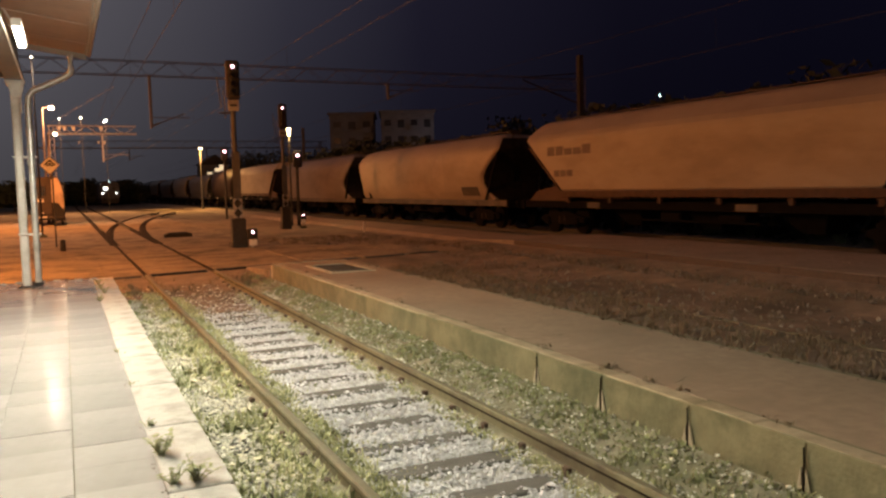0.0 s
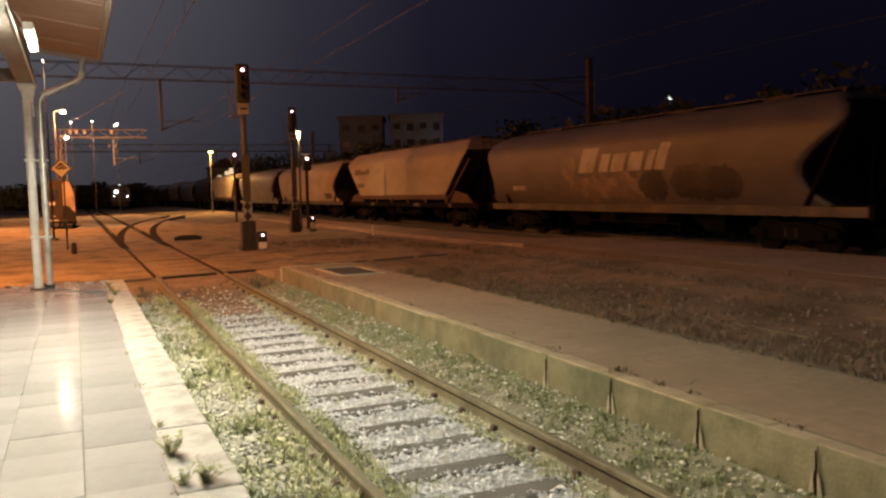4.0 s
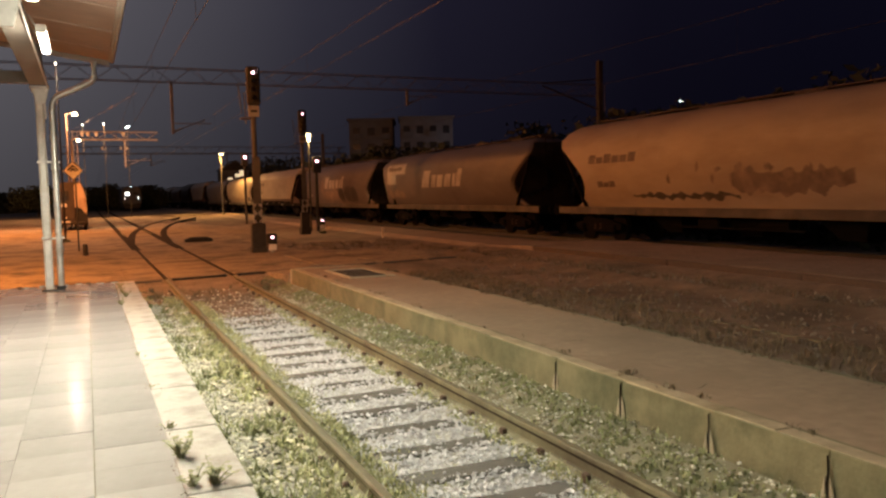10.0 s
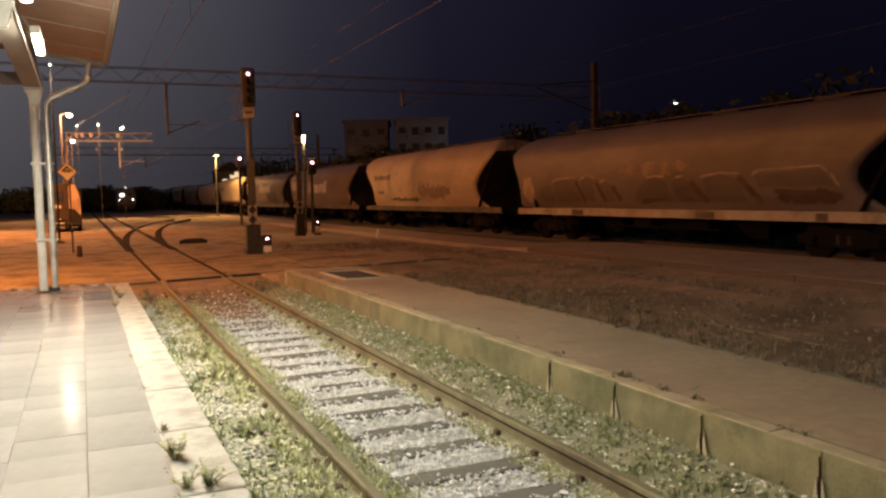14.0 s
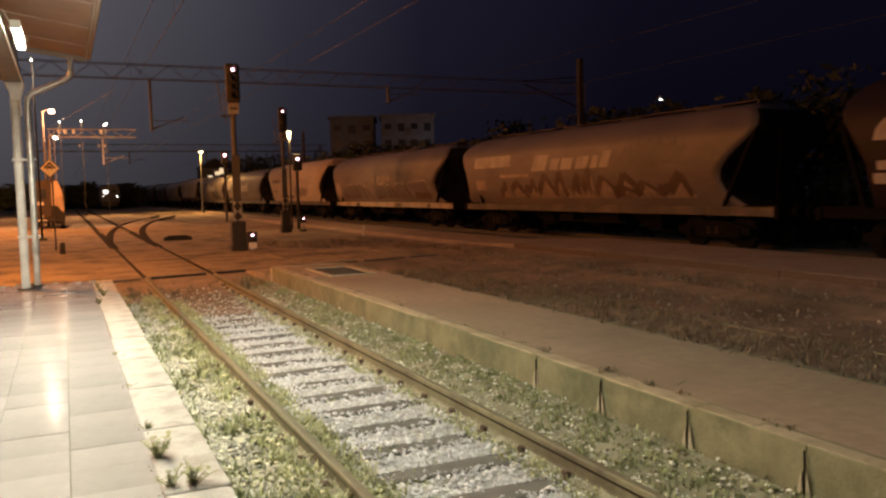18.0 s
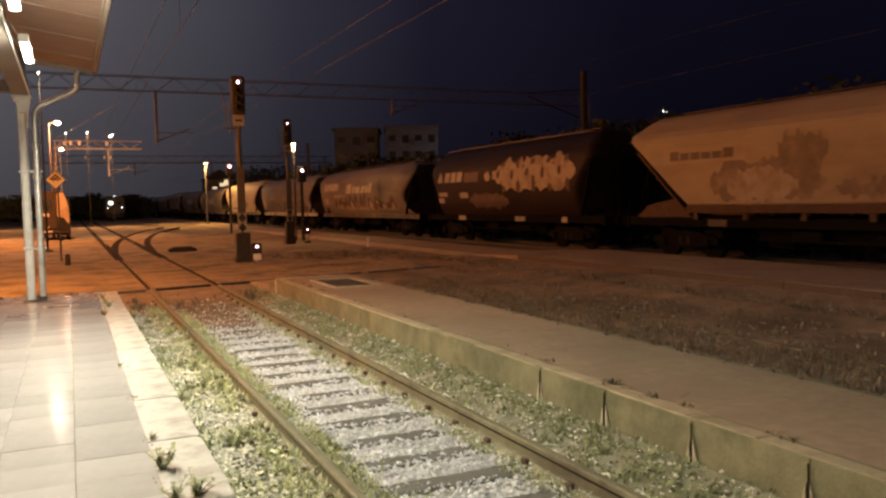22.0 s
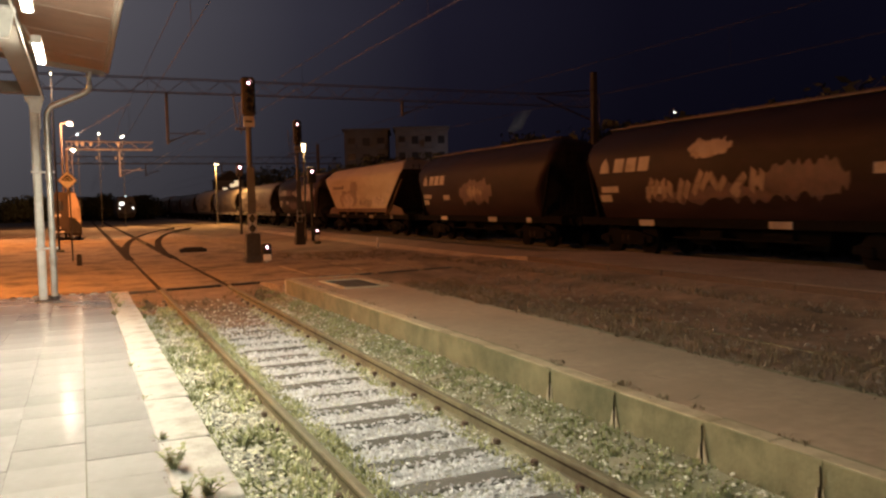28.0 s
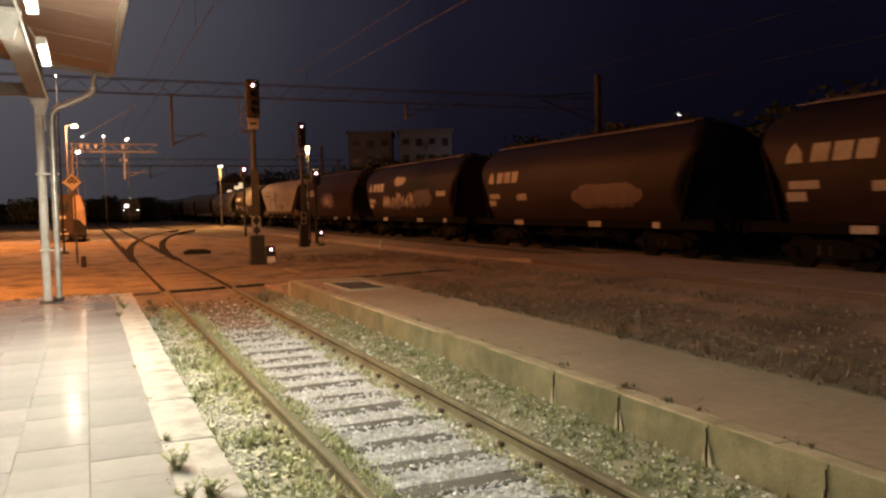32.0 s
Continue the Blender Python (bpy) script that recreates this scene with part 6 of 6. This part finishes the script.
                part("gusset", Shape().prism([(sy * (inner + 0.15), 1.19), (sy * (hl - 0.5), 1.19), (sy * (hl - 1.0), 1.55), (sy * (inner + 0.75), 1.75)], "x", sx * 1.24 - 0.02, sx * 1.24 + 0.02), T_RUST, t, "brown gusset plate")
    if kind in ("flat", "tall"):
        for sx in (-1, 1):
            part("sill_beam", Shape().box(sx * 1.36, 0, 1.44, 0.14, body_len - 4.6, 0.22, 0.02), T_RUST, t)
            for k in range(6):
                part("sill_post", Shape().box(sx * 1.32, (k - 2.5) * (body_len - 5.2) / 5, 1.26, 0.10, 0.16, 0.24, 0.01), T_RUST, t)
    # roof
    part("roof_walkway", Shape().box(0, 0, top + 0.09, 0.56, body_len - 1.8, 0.04, 0.01), T_ROOF, t)
    for k in range(9):
        part("walkway_post", Shape().box(0, (k - 4) * (body_len - 2) / 8, top + 0.03, 0.5, 0.06, 0.12), T_ROOF, t)
    if kind == "dark":
        part("roof_edge_rail", Shape().tube([(-0.78, -body_len / 2 + 0.7, half_top(prof)), (-0.78, body_len / 2 - 0.7, half_top(prof))], 0.022, 6), T_HANDRAIL, t, "thin roof rail")
    for k in range(4):
        piece("hatch", hatch_me, t, pose(0.0, (k - 1.5) * body_len / 4.6, top + 0.03))
    # discharge chutes
    for k in (-1, 0, 1):
        piece("discharge_chute", chute_me, t, pose(0, k * (body_len - 8.2) / 2.6, 0))
    part("brake_gear", Shape().box(-0.7, 1.2, 0.72, 0.5, 0.9, 0.35, 0.05).tube([(-1.05, -2.4, 0.62), (-1.05, 2.6, 0.62)], 0.035, 6).tube([(-0.6, -1.6, 0.75), (-0.6, -0.6, 0.75)], 0.19, 12), T_FRAME, t)
    bogies = []
    for sy in (-1, 1):
        cy = sy * (length / 2 - 3.0)
        bg = new("bogie")
        bg.parent = t
        bg.matrix_basis = pose(0, cy, 0)
        piece("bogie_frame", bogie_me, bg, pose(0, 0, 0))
        for sx in (-1.02, 1.02):
            for dy in (-0.16, 0.16):
                piece("coil_spring", spring_me, bg, pose(sx, dy, 0))
        for dy in (-0.9, 0.9):
            ax = piece("wheelset", axle_me, t, pose(0, cy + dy, 0.46))
            piece("wheel", wheel_me, ax, pose(-0.75, 0, 0))
            piece("wheel", wheel_me, ax, pose(0.75, 0, 0, 0, 0, 180))
            bogies.append((ax, cy + dy))
    # small plates and lettering along the lower side
    for y, w in ((body_len * 0.27, 0.7), (-body_len * 0.12, 0.75), (-body_len * 0.36, 0.35)):
        part("data_plate", Shape().box(-1.235, y, 1.05, 0.02, w, 0.19, 0.004), T_LOGO if kind == "dark" else T_STRIP, t)
    return t, prof, body_len, bogies


def half_top(prof):
    for z, w, _ in prof:
        if w < 0.8:
            return z + 0.05
    return prof[-1][0]


GROUP = "wagons of the goods train"
# (kind, place of the front coupling, length, label)
JOINS = [46.12, 27.47, 7.90, -11.34, -30.17, -49.13, -67.96, -86.37, -101.85, -118.64, -133.83, -149.7, -165.73, -181.13]
KINDS = [("round", "beige-orange hopper wagon with a curved side and faint smears"),
         ("flat", "cream hopper wagon with sloping ends and dark lettering"),
         ("round", "grey-beige hopper wagon with a large pale name and dark graffiti"),
         ("round", "grey-beige hopper wagon with a pale square and a large pale name"),
         ("deep", "beige hopper wagon with dark lettering and scrawled graffiti"),
         ("round", "grey-beige hopper wagon covered in outlined graffiti"),
         ("round", "grey-beige hopper wagon with a pale name over outlined graffiti"),
         ("dark", "dark brown hopper wagon with a pale mark and big pale graffiti"),
         ("tall", "cream hopper wagon with sloping ends, lettering and graffiti"),
         ("dark", "dark brown hopper wagon with a pale mark and faint graffiti"),
         ("dark", "dark brown hopper wagon with a pale mark and pale block graffiti"),
         ("dark", "dark brown hopper wagon with pale mark and violet graffiti"),
         ("dark", "dark brown hopper wagon with a pale mark on its side")]
TRAIN = []


def mark_company(w, prof, front, z0=2.66, z1=3.10):
    s = Shape()
    on_side(prof, [(front - 1.02, z0), (front - 1.52, z0), (front - 1.48, z0 + 0.28), (front - 1.27, z1 + 0.05), (front - 1.06, z0 + 0.28)], s, 0.012)
    for k in range(3):
        a = front - 1.75 - k * 0.62
        on_side(prof, slanted(a - 0.5, a, z0, z1, 0.06), s, 0.012)
    part("company_mark", s, T_LOGO, w, "pale company mark drawn as plain blocks")
    for y0, y1, za, zb in ((2.0, 1.1, 2.02, 2.22), (1.6, 1.0, 1.72, 1.95), (4.1, 3.4, 1.93, 2.16)):
        part("lettering", on_side(prof, slanted(front - y0, front - y1, za, zb), Shape(), 0.012), T_LOGO, w, "pale bar of small lettering")


def sheet(prof, y0, y1, z0, z1, shape, seed, ragged=0.15, lift=0.011, cols=26):
    """One sprayed field from y0 back to y1 with a ragged outline, following the bulge of the side."""
    r = random.Random(seed)
    lo, hi, rows = z0, z1, []
    for k in range(cols + 1):
        e = min(1.0, 4.5 * min(k, cols - k) / cols + 0.25)
        m = (z0 + z1) / 2
        lo = m - (m - z0) * e + r.uniform(-ragged, ragged)
        hi = m + (z1 - m) * e + r.uniform(-ragged, ragged)
        rows.append((y0 + (y1 - y0) * k / cols + r.uniform(-0.03, 0.03), lo, max(hi, lo + 0.06)))
    for (ya, la, ha), (yb, lb, hb) in zip(rows, rows[1:]):
        for j in range(6):
            q = []
            for y, l, h, f in ((ya, la, ha, j / 6), (yb, lb, hb, j / 6), (yb, lb, hb, (j + 1) / 6), (ya, la, ha, (j + 1) / 6)):
                z = l + (h - l) * f
                q.append((-half_width(prof, z) - lift, y, z))
            shape.add(q, [(0, 1, 2, 3)])
    return shape


def stroke(prof, y0, z0, y1, z1, thick, shape, lift):
    d = Vector((y1 - y0, z1 - z0)).normalized() * thick / 2
    on_side(prof, [(y0 - d.y, z0 + d.x), (y0 + d.y, z0 - d.x), (y1 + d.y, z1 - d.x), (y1 - d.y, z1 + d.x)], shape, lift)


SLASHES = (((0.0, 0.0, 0.5, 1.0), (0.45, 0.2, 0.9, 0.9)), ((0.1, 0.1, 0.9, 0.8), (0.3, 0.0, 0.6, 0.25)), ((0.1, 0.9, 0.5, 0.2), (0.5, 0.2, 1.0, 0.7)),
           ((0.2, 0.0, 0.3, 1.0), (0.6, 0.1, 0.75, 0.9), (0.2, 0.4, 0.8, 0.6)), ((0.0, 0.5, 0.5, 0.9), (0.5, 0.9, 1.0, 0.4), (0.2, 0.2, 0.8, 0.2)))


def sprayed_word(w, prof, seed, y0, y1, z0, z1, count, fill, edge, thick=0.24, rim=0.13):
    """Chunky sprayed block shapes with a rim of another colour; no letters are meant."""
    r, back, face = random.Random(seed), Shape(), Shape()
    step = (y1 - y0) / count
    for k in range(count):
        a, up, lean = y0 + k * step, r.uniform(-0.1, 0.12), r.uniform(-0.15, 0.15)
        for j, (u0, v0, u1, v1) in enumerate(r.choice(SLASHES)):
            p0, q0, p1, q1 = a + step * (u0 + lean * v0), z0 + up + (z1 - z0) * v0, a + step * (u1 + lean * v1), z0 + up + (z1 - z0) * v1
            if edge:
                stroke(prof, p0, q0, p1, q1, thick + rim, back, 0.011 + 0.0006 * j)
            stroke(prof, p0, q0, p1, q1, thick, face, 0.015 + 0.0006 * j)
    if edge:
        tagged(part("graffiti", back, edge, w, "sprayed outline"), kind="stuff")
    tagged(part("graffiti", face, fill, w, "sprayed block shapes"), kind="stuff")


def peaks(w, prof, seed, y0, y1, z0, z1, count):
    """Jagged sprayed spikes: dark zigzag bands over paler fields."""
    r, dark, pale = random.Random(seed), Shape(), Shape()
    step, at, low = (y1 - y0) / count, y0, z0
    for k in range(count):
        b = at + step * r.uniform(0.5, 1.5)
        top = z0 + (z1 - z0) * r.uniform(0.40, 1.0)
        m = at + (b - at) * r.uniform(0.35, 0.65)
        on_side(prof, [(at, low), (m, top), (b, z0)], pale, 0.010 + 0.0006 * (k % 2))
        stroke(prof, at, z0 + r.uniform(0, 0.3), m, top, r.uniform(0.16, 0.40), dark, 0.014 + 0.0006 * (k % 2))
        stroke(prof, m, top, b + r.uniform(-0.3, 0.5), z0 + r.uniform(0, 0.2), r.uniform(0.10, 0.34), dark, 0.0165 + 0.0006 * (k % 2))
        at = b
    tagged(part("graffiti", pale, T_RIM, w, "pale sprayed spikes"), kind="stuff")
    tagged(part("graffiti", dark, T_DEEP, w, "dark jagged sprayed bands"), kind="stuff")


def spots(w, prof, seed, y0, y1, z0, z1, count, mat, size=(0.06, 0.16)):
    r, s = random.Random(seed), Shape()
    for k in range(count):
        on_side(prof, blob(r, r.uniform(y0, y1), r.uniform(z0, z1), r.uniform(*size), r.uniform(*size) * 1.3), s, 0.017 + 0.0003 * k)
    tagged(part("graffiti", s, mat, w, "dark sprayed marks"), kind="stuff")


for i, (kind, label) in enumerate(KINDS):
    a, b = JOINS[i], JOINS[i + 1]
    w, prof, bl, axles = wagon(kind, a - b, label, GROUP, {"deep": 0.45, "flat": 0.25, "tall": 0.1, "round": 0.70}.get(kind, 0.0), {"round": 0.5, "deep": 1.22}.get(kind, 1.0))
    front = bl / 2

    def field(y0, y1, z0, z1, mat, seed, ragged=0.15, lift=0.011, text="sprayed field of graffiti"):
        tagged(part("graffiti", sheet(prof, front - y0, front - y1, z0, z1, Shape(), seed, ragged, lift), mat, w, text), kind="stuff")

    def panel(y0, y1, z0, z1, mat=T_LOGO, name="data_panel", text="pale painted panel", lift=0.012):
        part(name, on_side(prof, slanted(front - y1, front - y0, z0, z1), Shape(), lift), mat, w, text)

    def bars(y0, y1, z0, z1, count, mat=T_INK, lean=0.0, seed=3, name="lettering", text="dark bars of lettering", lift=0.010):
        part(name, word_bars(prof, front - y0, front - y1, z0, z1, count, Shape(), lean, seed, lift), mat, w, text)

    def name(y0, y1, z0, z1):
        part("company_name", name_blocks(prof, front - y0, front - y1, z0, z1, Shape()), T_LOGO, w, "large pale name drawn as slanted blocks")

    def word(y0, y1, z0, z1, count, fill, edge, seed, thick=0.24, rim=0.13):
        sprayed_word(w, prof, seed, front - y0, front - y1, z0, z1, count, fill, edge, thick, rim)

    if kind == "dark":
        mark_company(w, prof, front)
    if i == 0:
        field(7.0, 11.0, 1.40, 2.05, T_BEIGE, 80, 0.16)
        field(10.2, 11.4, 1.6, 3.0, T_BEIGE, 81, 0.14, 0.013)
        panel(13.0, 14.6, 1.36, 1.75, T_STRIP, "panel", "dark lower panel")
    if i == 1:
        bars(1.5, 4.2, 2.80, 3.12, 5)
        bars(1.9, 3.1, 2.05, 2.28, 3, seed=4)
    if i == 2:
        name(6.35, 10.95, 2.25, 3.06)
        field(9.55, 10.85, 1.35, 2.22, T_BLACK, 21, 0.10, 0.014)
        field(10.95, 13.85, 1.35, 2.30, T_BLACK, 22, 0.08, 0.013)
        field(5.65, 10.85, 1.35, 2.12, T_GRAF1, 70, 0.16, 0.008)
        field(5.35, 6.15, 2.0, 2.85, T_GRAF1, 23, 0.1)
        panel(1.65, 2.65, 1.70, 1.88)
    if i == 3:
        panel(0.4, 3.2, 2.85, 3.40)
        panel(0.5, 1.9, 2.30, 2.846)
        bars(0.7, 2.7, 3.04, 3.26, 6, seed=8, lift=0.02)
        name(5.6, 10.4, 2.08, 2.92)
        field(0.6, 3.0, 1.5, 1.95, T_GRAF1, 24, 0.12)
    if i == 4:
        bars(1.9, 4.5, 2.66, 2.96, 6, lean=0.1, seed=10)
        bars(2.4, 3.4, 1.86, 2.06, 3, seed=11)
        field(8.6, 12.4, 1.62, 2.25, T_GRAF1, 25, 0.16)
        field(4.2, 8.8, 1.45, 1.62, T_STRIP, 26, 0.08)
        spots(w, prof, 27, front - 12, front - 6, 2.0, 2.4, 9, T_GRAF1)
    if i == 5:
        field(0.35, 1.15, 1.40, 2.35, T_GRAF2, 28, 0.08)
        field(1.6, 2.6, 1.40, 2.0, T_DULL, 29, 0.12)
        field(6.6, 9.9, 2.25, 2.66, T_GRAF1, 49, 0.10, 0.009)
        tone, dark, rim = Shape(), Shape(), Shape()
        # sprayed letters: outline of the fill, its dark slanting shade, its pale rim
        for fat, shade, edge in (
                (((2.6, 1.42), (2.6, 2.15), (2.9, 2.26), (4.0, 2.27), (4.2, 1.42)), ((4.1, 2.2), (4.45, 1.40)), ((2.55, 2.12), (2.85, 2.26), (4.05, 2.28))),
                (((4.3, 1.42), (4.4, 2.2), (4.8, 2.32), (5.2, 2.24), (5.0, 1.40)), ((5.3, 2.15), (5.65, 1.42)), ((4.35, 2.2), (4.8, 2.33), (5.25, 2.25))),
                (((5.5, 1.42), (5.5, 2.06), (5.8, 2.12), (6.2, 1.98), (6.1, 1.42)), ((6.2, 1.95), (6.5, 1.45)), ((5.45, 2.08), (5.8, 2.14))),
                (((7.2, 1.42), (7.5, 1.86), (8.2, 2.18), (8.75, 2.16), (9.1, 1.42)), ((7.5, 1.45), (8.8, 1.55)), ((8.0, 2.16), (8.4, 2.22), (8.8, 2.16))),
                (((9.2, 1.42), (9.05, 1.96), (9.4, 2.17), (9.8, 2.05), (10.3, 1.42)), ((9.9, 2.0), (10.45, 1.42)), ((9.3, 2.14), (9.6, 2.18))),
                (((10.5, 1.42), (10.35, 2.13), (11.0, 2.20), (11.75, 2.19), (11.9, 1.42)), ((11.75, 2.1), (12.4, 1.42)), ((10.3, 2.13), (11.0, 2.21), (11.8, 2.19))),
                (((12.4, 1.80), (12.3, 2.16), (12.6, 2.24), (14.35, 2.26), (14.7, 1.80)), ((12.9, 1.66), (14.8, 1.62)), ((12.2, 2.12), (12.5, 2.25), (14.35, 2.28), (14.6, 2.12), (14.85, 1.75)))):
            on_side(prof, [(front - y, z) for y, z in fat], tone, 0.012)
            stroke(prof, front - shade[0][0], shade[0][1], front - shade[1][0], shade[1][1], 0.22, dark, 0.015)
            for (a0, b0), (a1, b1) in zip(edge, edge[1:]):
                stroke(prof, front - a0, b0, front - a1, b1, 0.06, rim, 0.018)
        tagged(part("graffiti", tone, T_DULL, w, "fat dull sprayed letters"), kind="stuff")
        tagged(part("graffiti", dark, T_DEEP, w, "dark slanting sprayed shades"), kind="stuff")
        tagged(part("graffiti", rim, T_GRAF2, w, "thin pale sprayed rim"), kind="stuff")
        field(12.9, 14.9, 1.38, 1.70, T_DEEP, 30, 0.07, 0.0165)
    if i == 6:
        panel(0.8, 3.8, 2.65, 3.10)
        name(5.4, 10.2, 2.42, 2.98)
        panel(3.0, 5.2, 2.22, 2.34, T_GRAF2, "graffiti", "pale sprayed bar", 0.019)
        peaks(w, prof, 33, front - 2.9, front - 5.4, 1.45, 2.2, 3)
        peaks(w, prof, 51, front - 5.2, front - 10.4, 1.42, 2.45, 7)
        peaks(w, prof, 52, front - 10.2, front - 13.2, 1.42, 2.15, 4)
        panel(0.9, 1.7, 1.75, 2.15, T_GRAF2)
        field(10.8, 13.6, 2.5, 3.1, T_DULL, 34, 0.2, 0.014)
    if i == 7:
        field(6.4, 12.4, 2.22, 3.40, T_GRAF2, 35, 0.15)
        for k in range(5):
            a0 = 6.75 + k * 1.13
            field(a0, a0 + 0.24, 2.72 - 0.1 * (k % 2), 3.0, T_DEEP, 60 + k, 0.06, 0.016, "dark red gap between the sprayed shapes")
            field(a0 + 0.48, a0 + 0.74, 2.12, 2.36 + 0.16 * (k % 3), T_DEEP, 66 + k, 0.07, 0.017, "dark red gap between the sprayed shapes")
            field(a0 + 0.30, a0 + 0.62, 3.16, 3.36, T_DEEP, 72 + k, 0.07, 0.018, "dark red gap between the sprayed shapes")
        field(5.7, 6.15, 2.62, 2.98, T_GRAF2, 36, 0.07)
        panel(3.75, 5.1, 2.62, 3.04, T_GRAF3)
        field(4.2, 7.6, 1.50, 2.10, T_GRAF3, 37, 0.10, 0.013)
        panel(3.3, 4.0, 1.95, 2.18, T_LOGO, lift=0.016)
    if i == 8:
        panel(1.4, 4.6, 2.72, 3.18, T_BEIGE, "lettering_field", "slightly darker field under the lettering")
        bars(1.7, 4.2, 2.82, 3.08, 6, seed=13, lift=0.016)
        field(3.3, 7.0, 1.62, 2.72, T_GRAF1, 38, 0.16)
        field(3.9, 6.2, 1.66, 2.45, T_GRAF2, 39, 0.12, 0.016)
        field(5.6, 7.0, 2.35, 3.28, T_GRAF1, 40, 0.14, 0.020)
        field(7.2, 9.8, 1.66, 2.10, T_GRAF1, 41, 0.16)
        field(9.6, 12.0, 1.66, 2.25, T_GRAF2, 55, 0.14)
        spots(w, prof, 56, front - 11.9, front - 7.6, 1.8, 2.2, 16, T_GRAF1, (0.04, 0.14))
    if i == 9:
        field(5.2, 8.4, 1.75, 2.75, T_GRAF3, 42, 0.16)
        field(6.0, 7.6, 2.05, 2.45, T_RIM, 43, 0.2, 0.015)
    if i == 10:
        field(3.6, 8.6, 1.70, 2.10, T_GRAF3, 44, 0.15)
        word(3.4, 8.2, 1.75, 2.45, 7, T_RIM, T_DEEP, 45, 0.19, 0.08)
        field(5.2, 6.9, 2.95, 3.42, T_GRAF2, 46, 0.08, 0.013)
        field(8.0, 10.6, 1.8, 2.6, T_GRAF3, 47, 0.16)
        panel(11.2, 12.3, 2.25, 2.5)
    if i == 11:
        field(7.4, 11.4, 1.62, 2.42, T_GRAF3, 48, 0.05)
        panel(3.6, 4.2, 1.95, 2.2, T_LOGO, lift=0.018)
    TRAIN.append((w, (a + b) / 2, axles))

# the head of the train, far down the line
place = JOINS[0]
for k in range(11):
    kind = ("round", "flat", "dark", "round", "deep")[k % 5]
    length = (19.2, 19.2, 15.4, 18.9, 18.6)[k % 5]
    w, prof, bl, axles = wagon(kind, length, "hopper wagon near the head of the goods train", GROUP)
    TRAIN.append((w, place + length / 2, axles if k < 2 else []))
    place += length


# ---------------------------------------------------------------- moths round the platform lamps
def moth(label):
    t = thing("moth", (0, 0, 0), label, "moth", "moths round the lamps")
    part("body", Shape().tube([(0, -0.016, 0), (0, -0.006, 0.001), (0, 0.010, 0.001), (0, 0.018, 0)], [0.002, 0.0042, 0.0038, 0.0016], 8), M_BOARD, t, "", True)
    for d in (-1, 1):
        part("wing", Shape().add([(d * 0.002, 0.011, 0.001), (d * 0.028, 0.018, 0.006), (d * 0.032, 0.002, 0.006), (d * 0.018, -0.014, 0.003), (d * 0.002, -0.009, 0.001),
                                  (d * 0.002, 0.011, 0.000), (d * 0.028, 0.018, 0.005), (d * 0.032, 0.002, 0.005), (d * 0.018, -0.014, 0.002), (d * 0.002, -0.009, 0.000)],
                                 [(0, 1, 2, 3, 4), (9, 8, 7, 6, 5)] + [(k, (k + 1) % 5, 5 + (k + 1) % 5, 5 + k) for k in range(5)]), M_BOARD, t, "pale wing")
    return t


def circling(t, lag):
    """A place on the loops that a moth flies round a tube lamp."""
    return (-0.335 + 0.16 * math.cos(2.1 * t + lag), 4.2 + 0.35 * math.sin(1.3 * t + lag), 3.32 + 0.05 * math.sin(3.1 * t + lag))


MOTHS = ((moth("pale moth darting from the lamps across the track"), 0.0,
          ((24.3, -0.77, 4.53, 2.20), (24.6, 0.62, 4.33, 2.24), (24.7, 1.36, 4.04, 2.38), (24.8, 1.675, 3.80, 2.465), (24.9, 1.915, 3.565, 2.526), (25.0, 2.057, 3.40, 2.346),
           (25.1, 2.185, 3.58, 2.245), (25.2, 2.567, 3.815, 2.221), (25.3, 2.96, 4.28, 2.20), (25.5, 4.2, 4.6, 2.2), (26.0, 6.4, 3.4, 2.6), (27.5, 8.6, -1.0, 1.9),
           (29.0, 13.5, -5.0, 0.141), (32.0, 13.5, -5.0, 0.141))),
         (moth("pale moth diving from the lamps to the platform edge"), 1.9,
          ((27.5, 2.316, 1.863, 3.68), (27.8, 2.208, 2.61, 2.95), (27.9, 2.043, 2.866, 2.576), (28.0, 1.841, 3.188, 2.178), (28.1, 1.517, 3.25, 1.537), (28.3, 0.92, 2.85, 0.40),
           (28.6, 0.60, 2.55, P1_Z + 0.006), (32.0, 0.60, 2.55, P1_Z + 0.006))))


SPEEDS = (5.80, 5.70, 5.58, 5.36, 5.53, 5.70, 5.84, 5.97, 6.17)   # metres a second, every four seconds


def run(t):
    """How far the train has rolled along its track at t seconds."""
    way, k = 0.0, 0
    while k < 7 and t > 4 * (k + 1):
        way += 2 * (SPEEDS[k] + SPEEDS[k + 1])
        k += 1
    d = t - 4 * k
    return way + SPEEDS[k] * d + (SPEEDS[k + 1] - SPEEDS[k]) * d * d / 8


def motions():
    for ob, lag, flight in MOTHS:
        loops = [(k / 2, *circling(k / 2, lag)) for k in range(int(flight[0][0] * 2) - 1)]
        walk(ob, [(t, pose(x, y, z, 0, 0, -40)) for t, x, y, z in loops + list(flight)])
    for w, mid, axles in TRAIN:
        walk(w, [(t, pose(TRAIN_X, mid + run(t), 0)) for t in range(0, 33)])
        for ax, y in axles:
            walk(ax, [(k / 10, pose(0, y, 0.46, -math.degrees((run(k / 10) - run(0)) / 0.46))) for k in range(0, 321)])


motions()
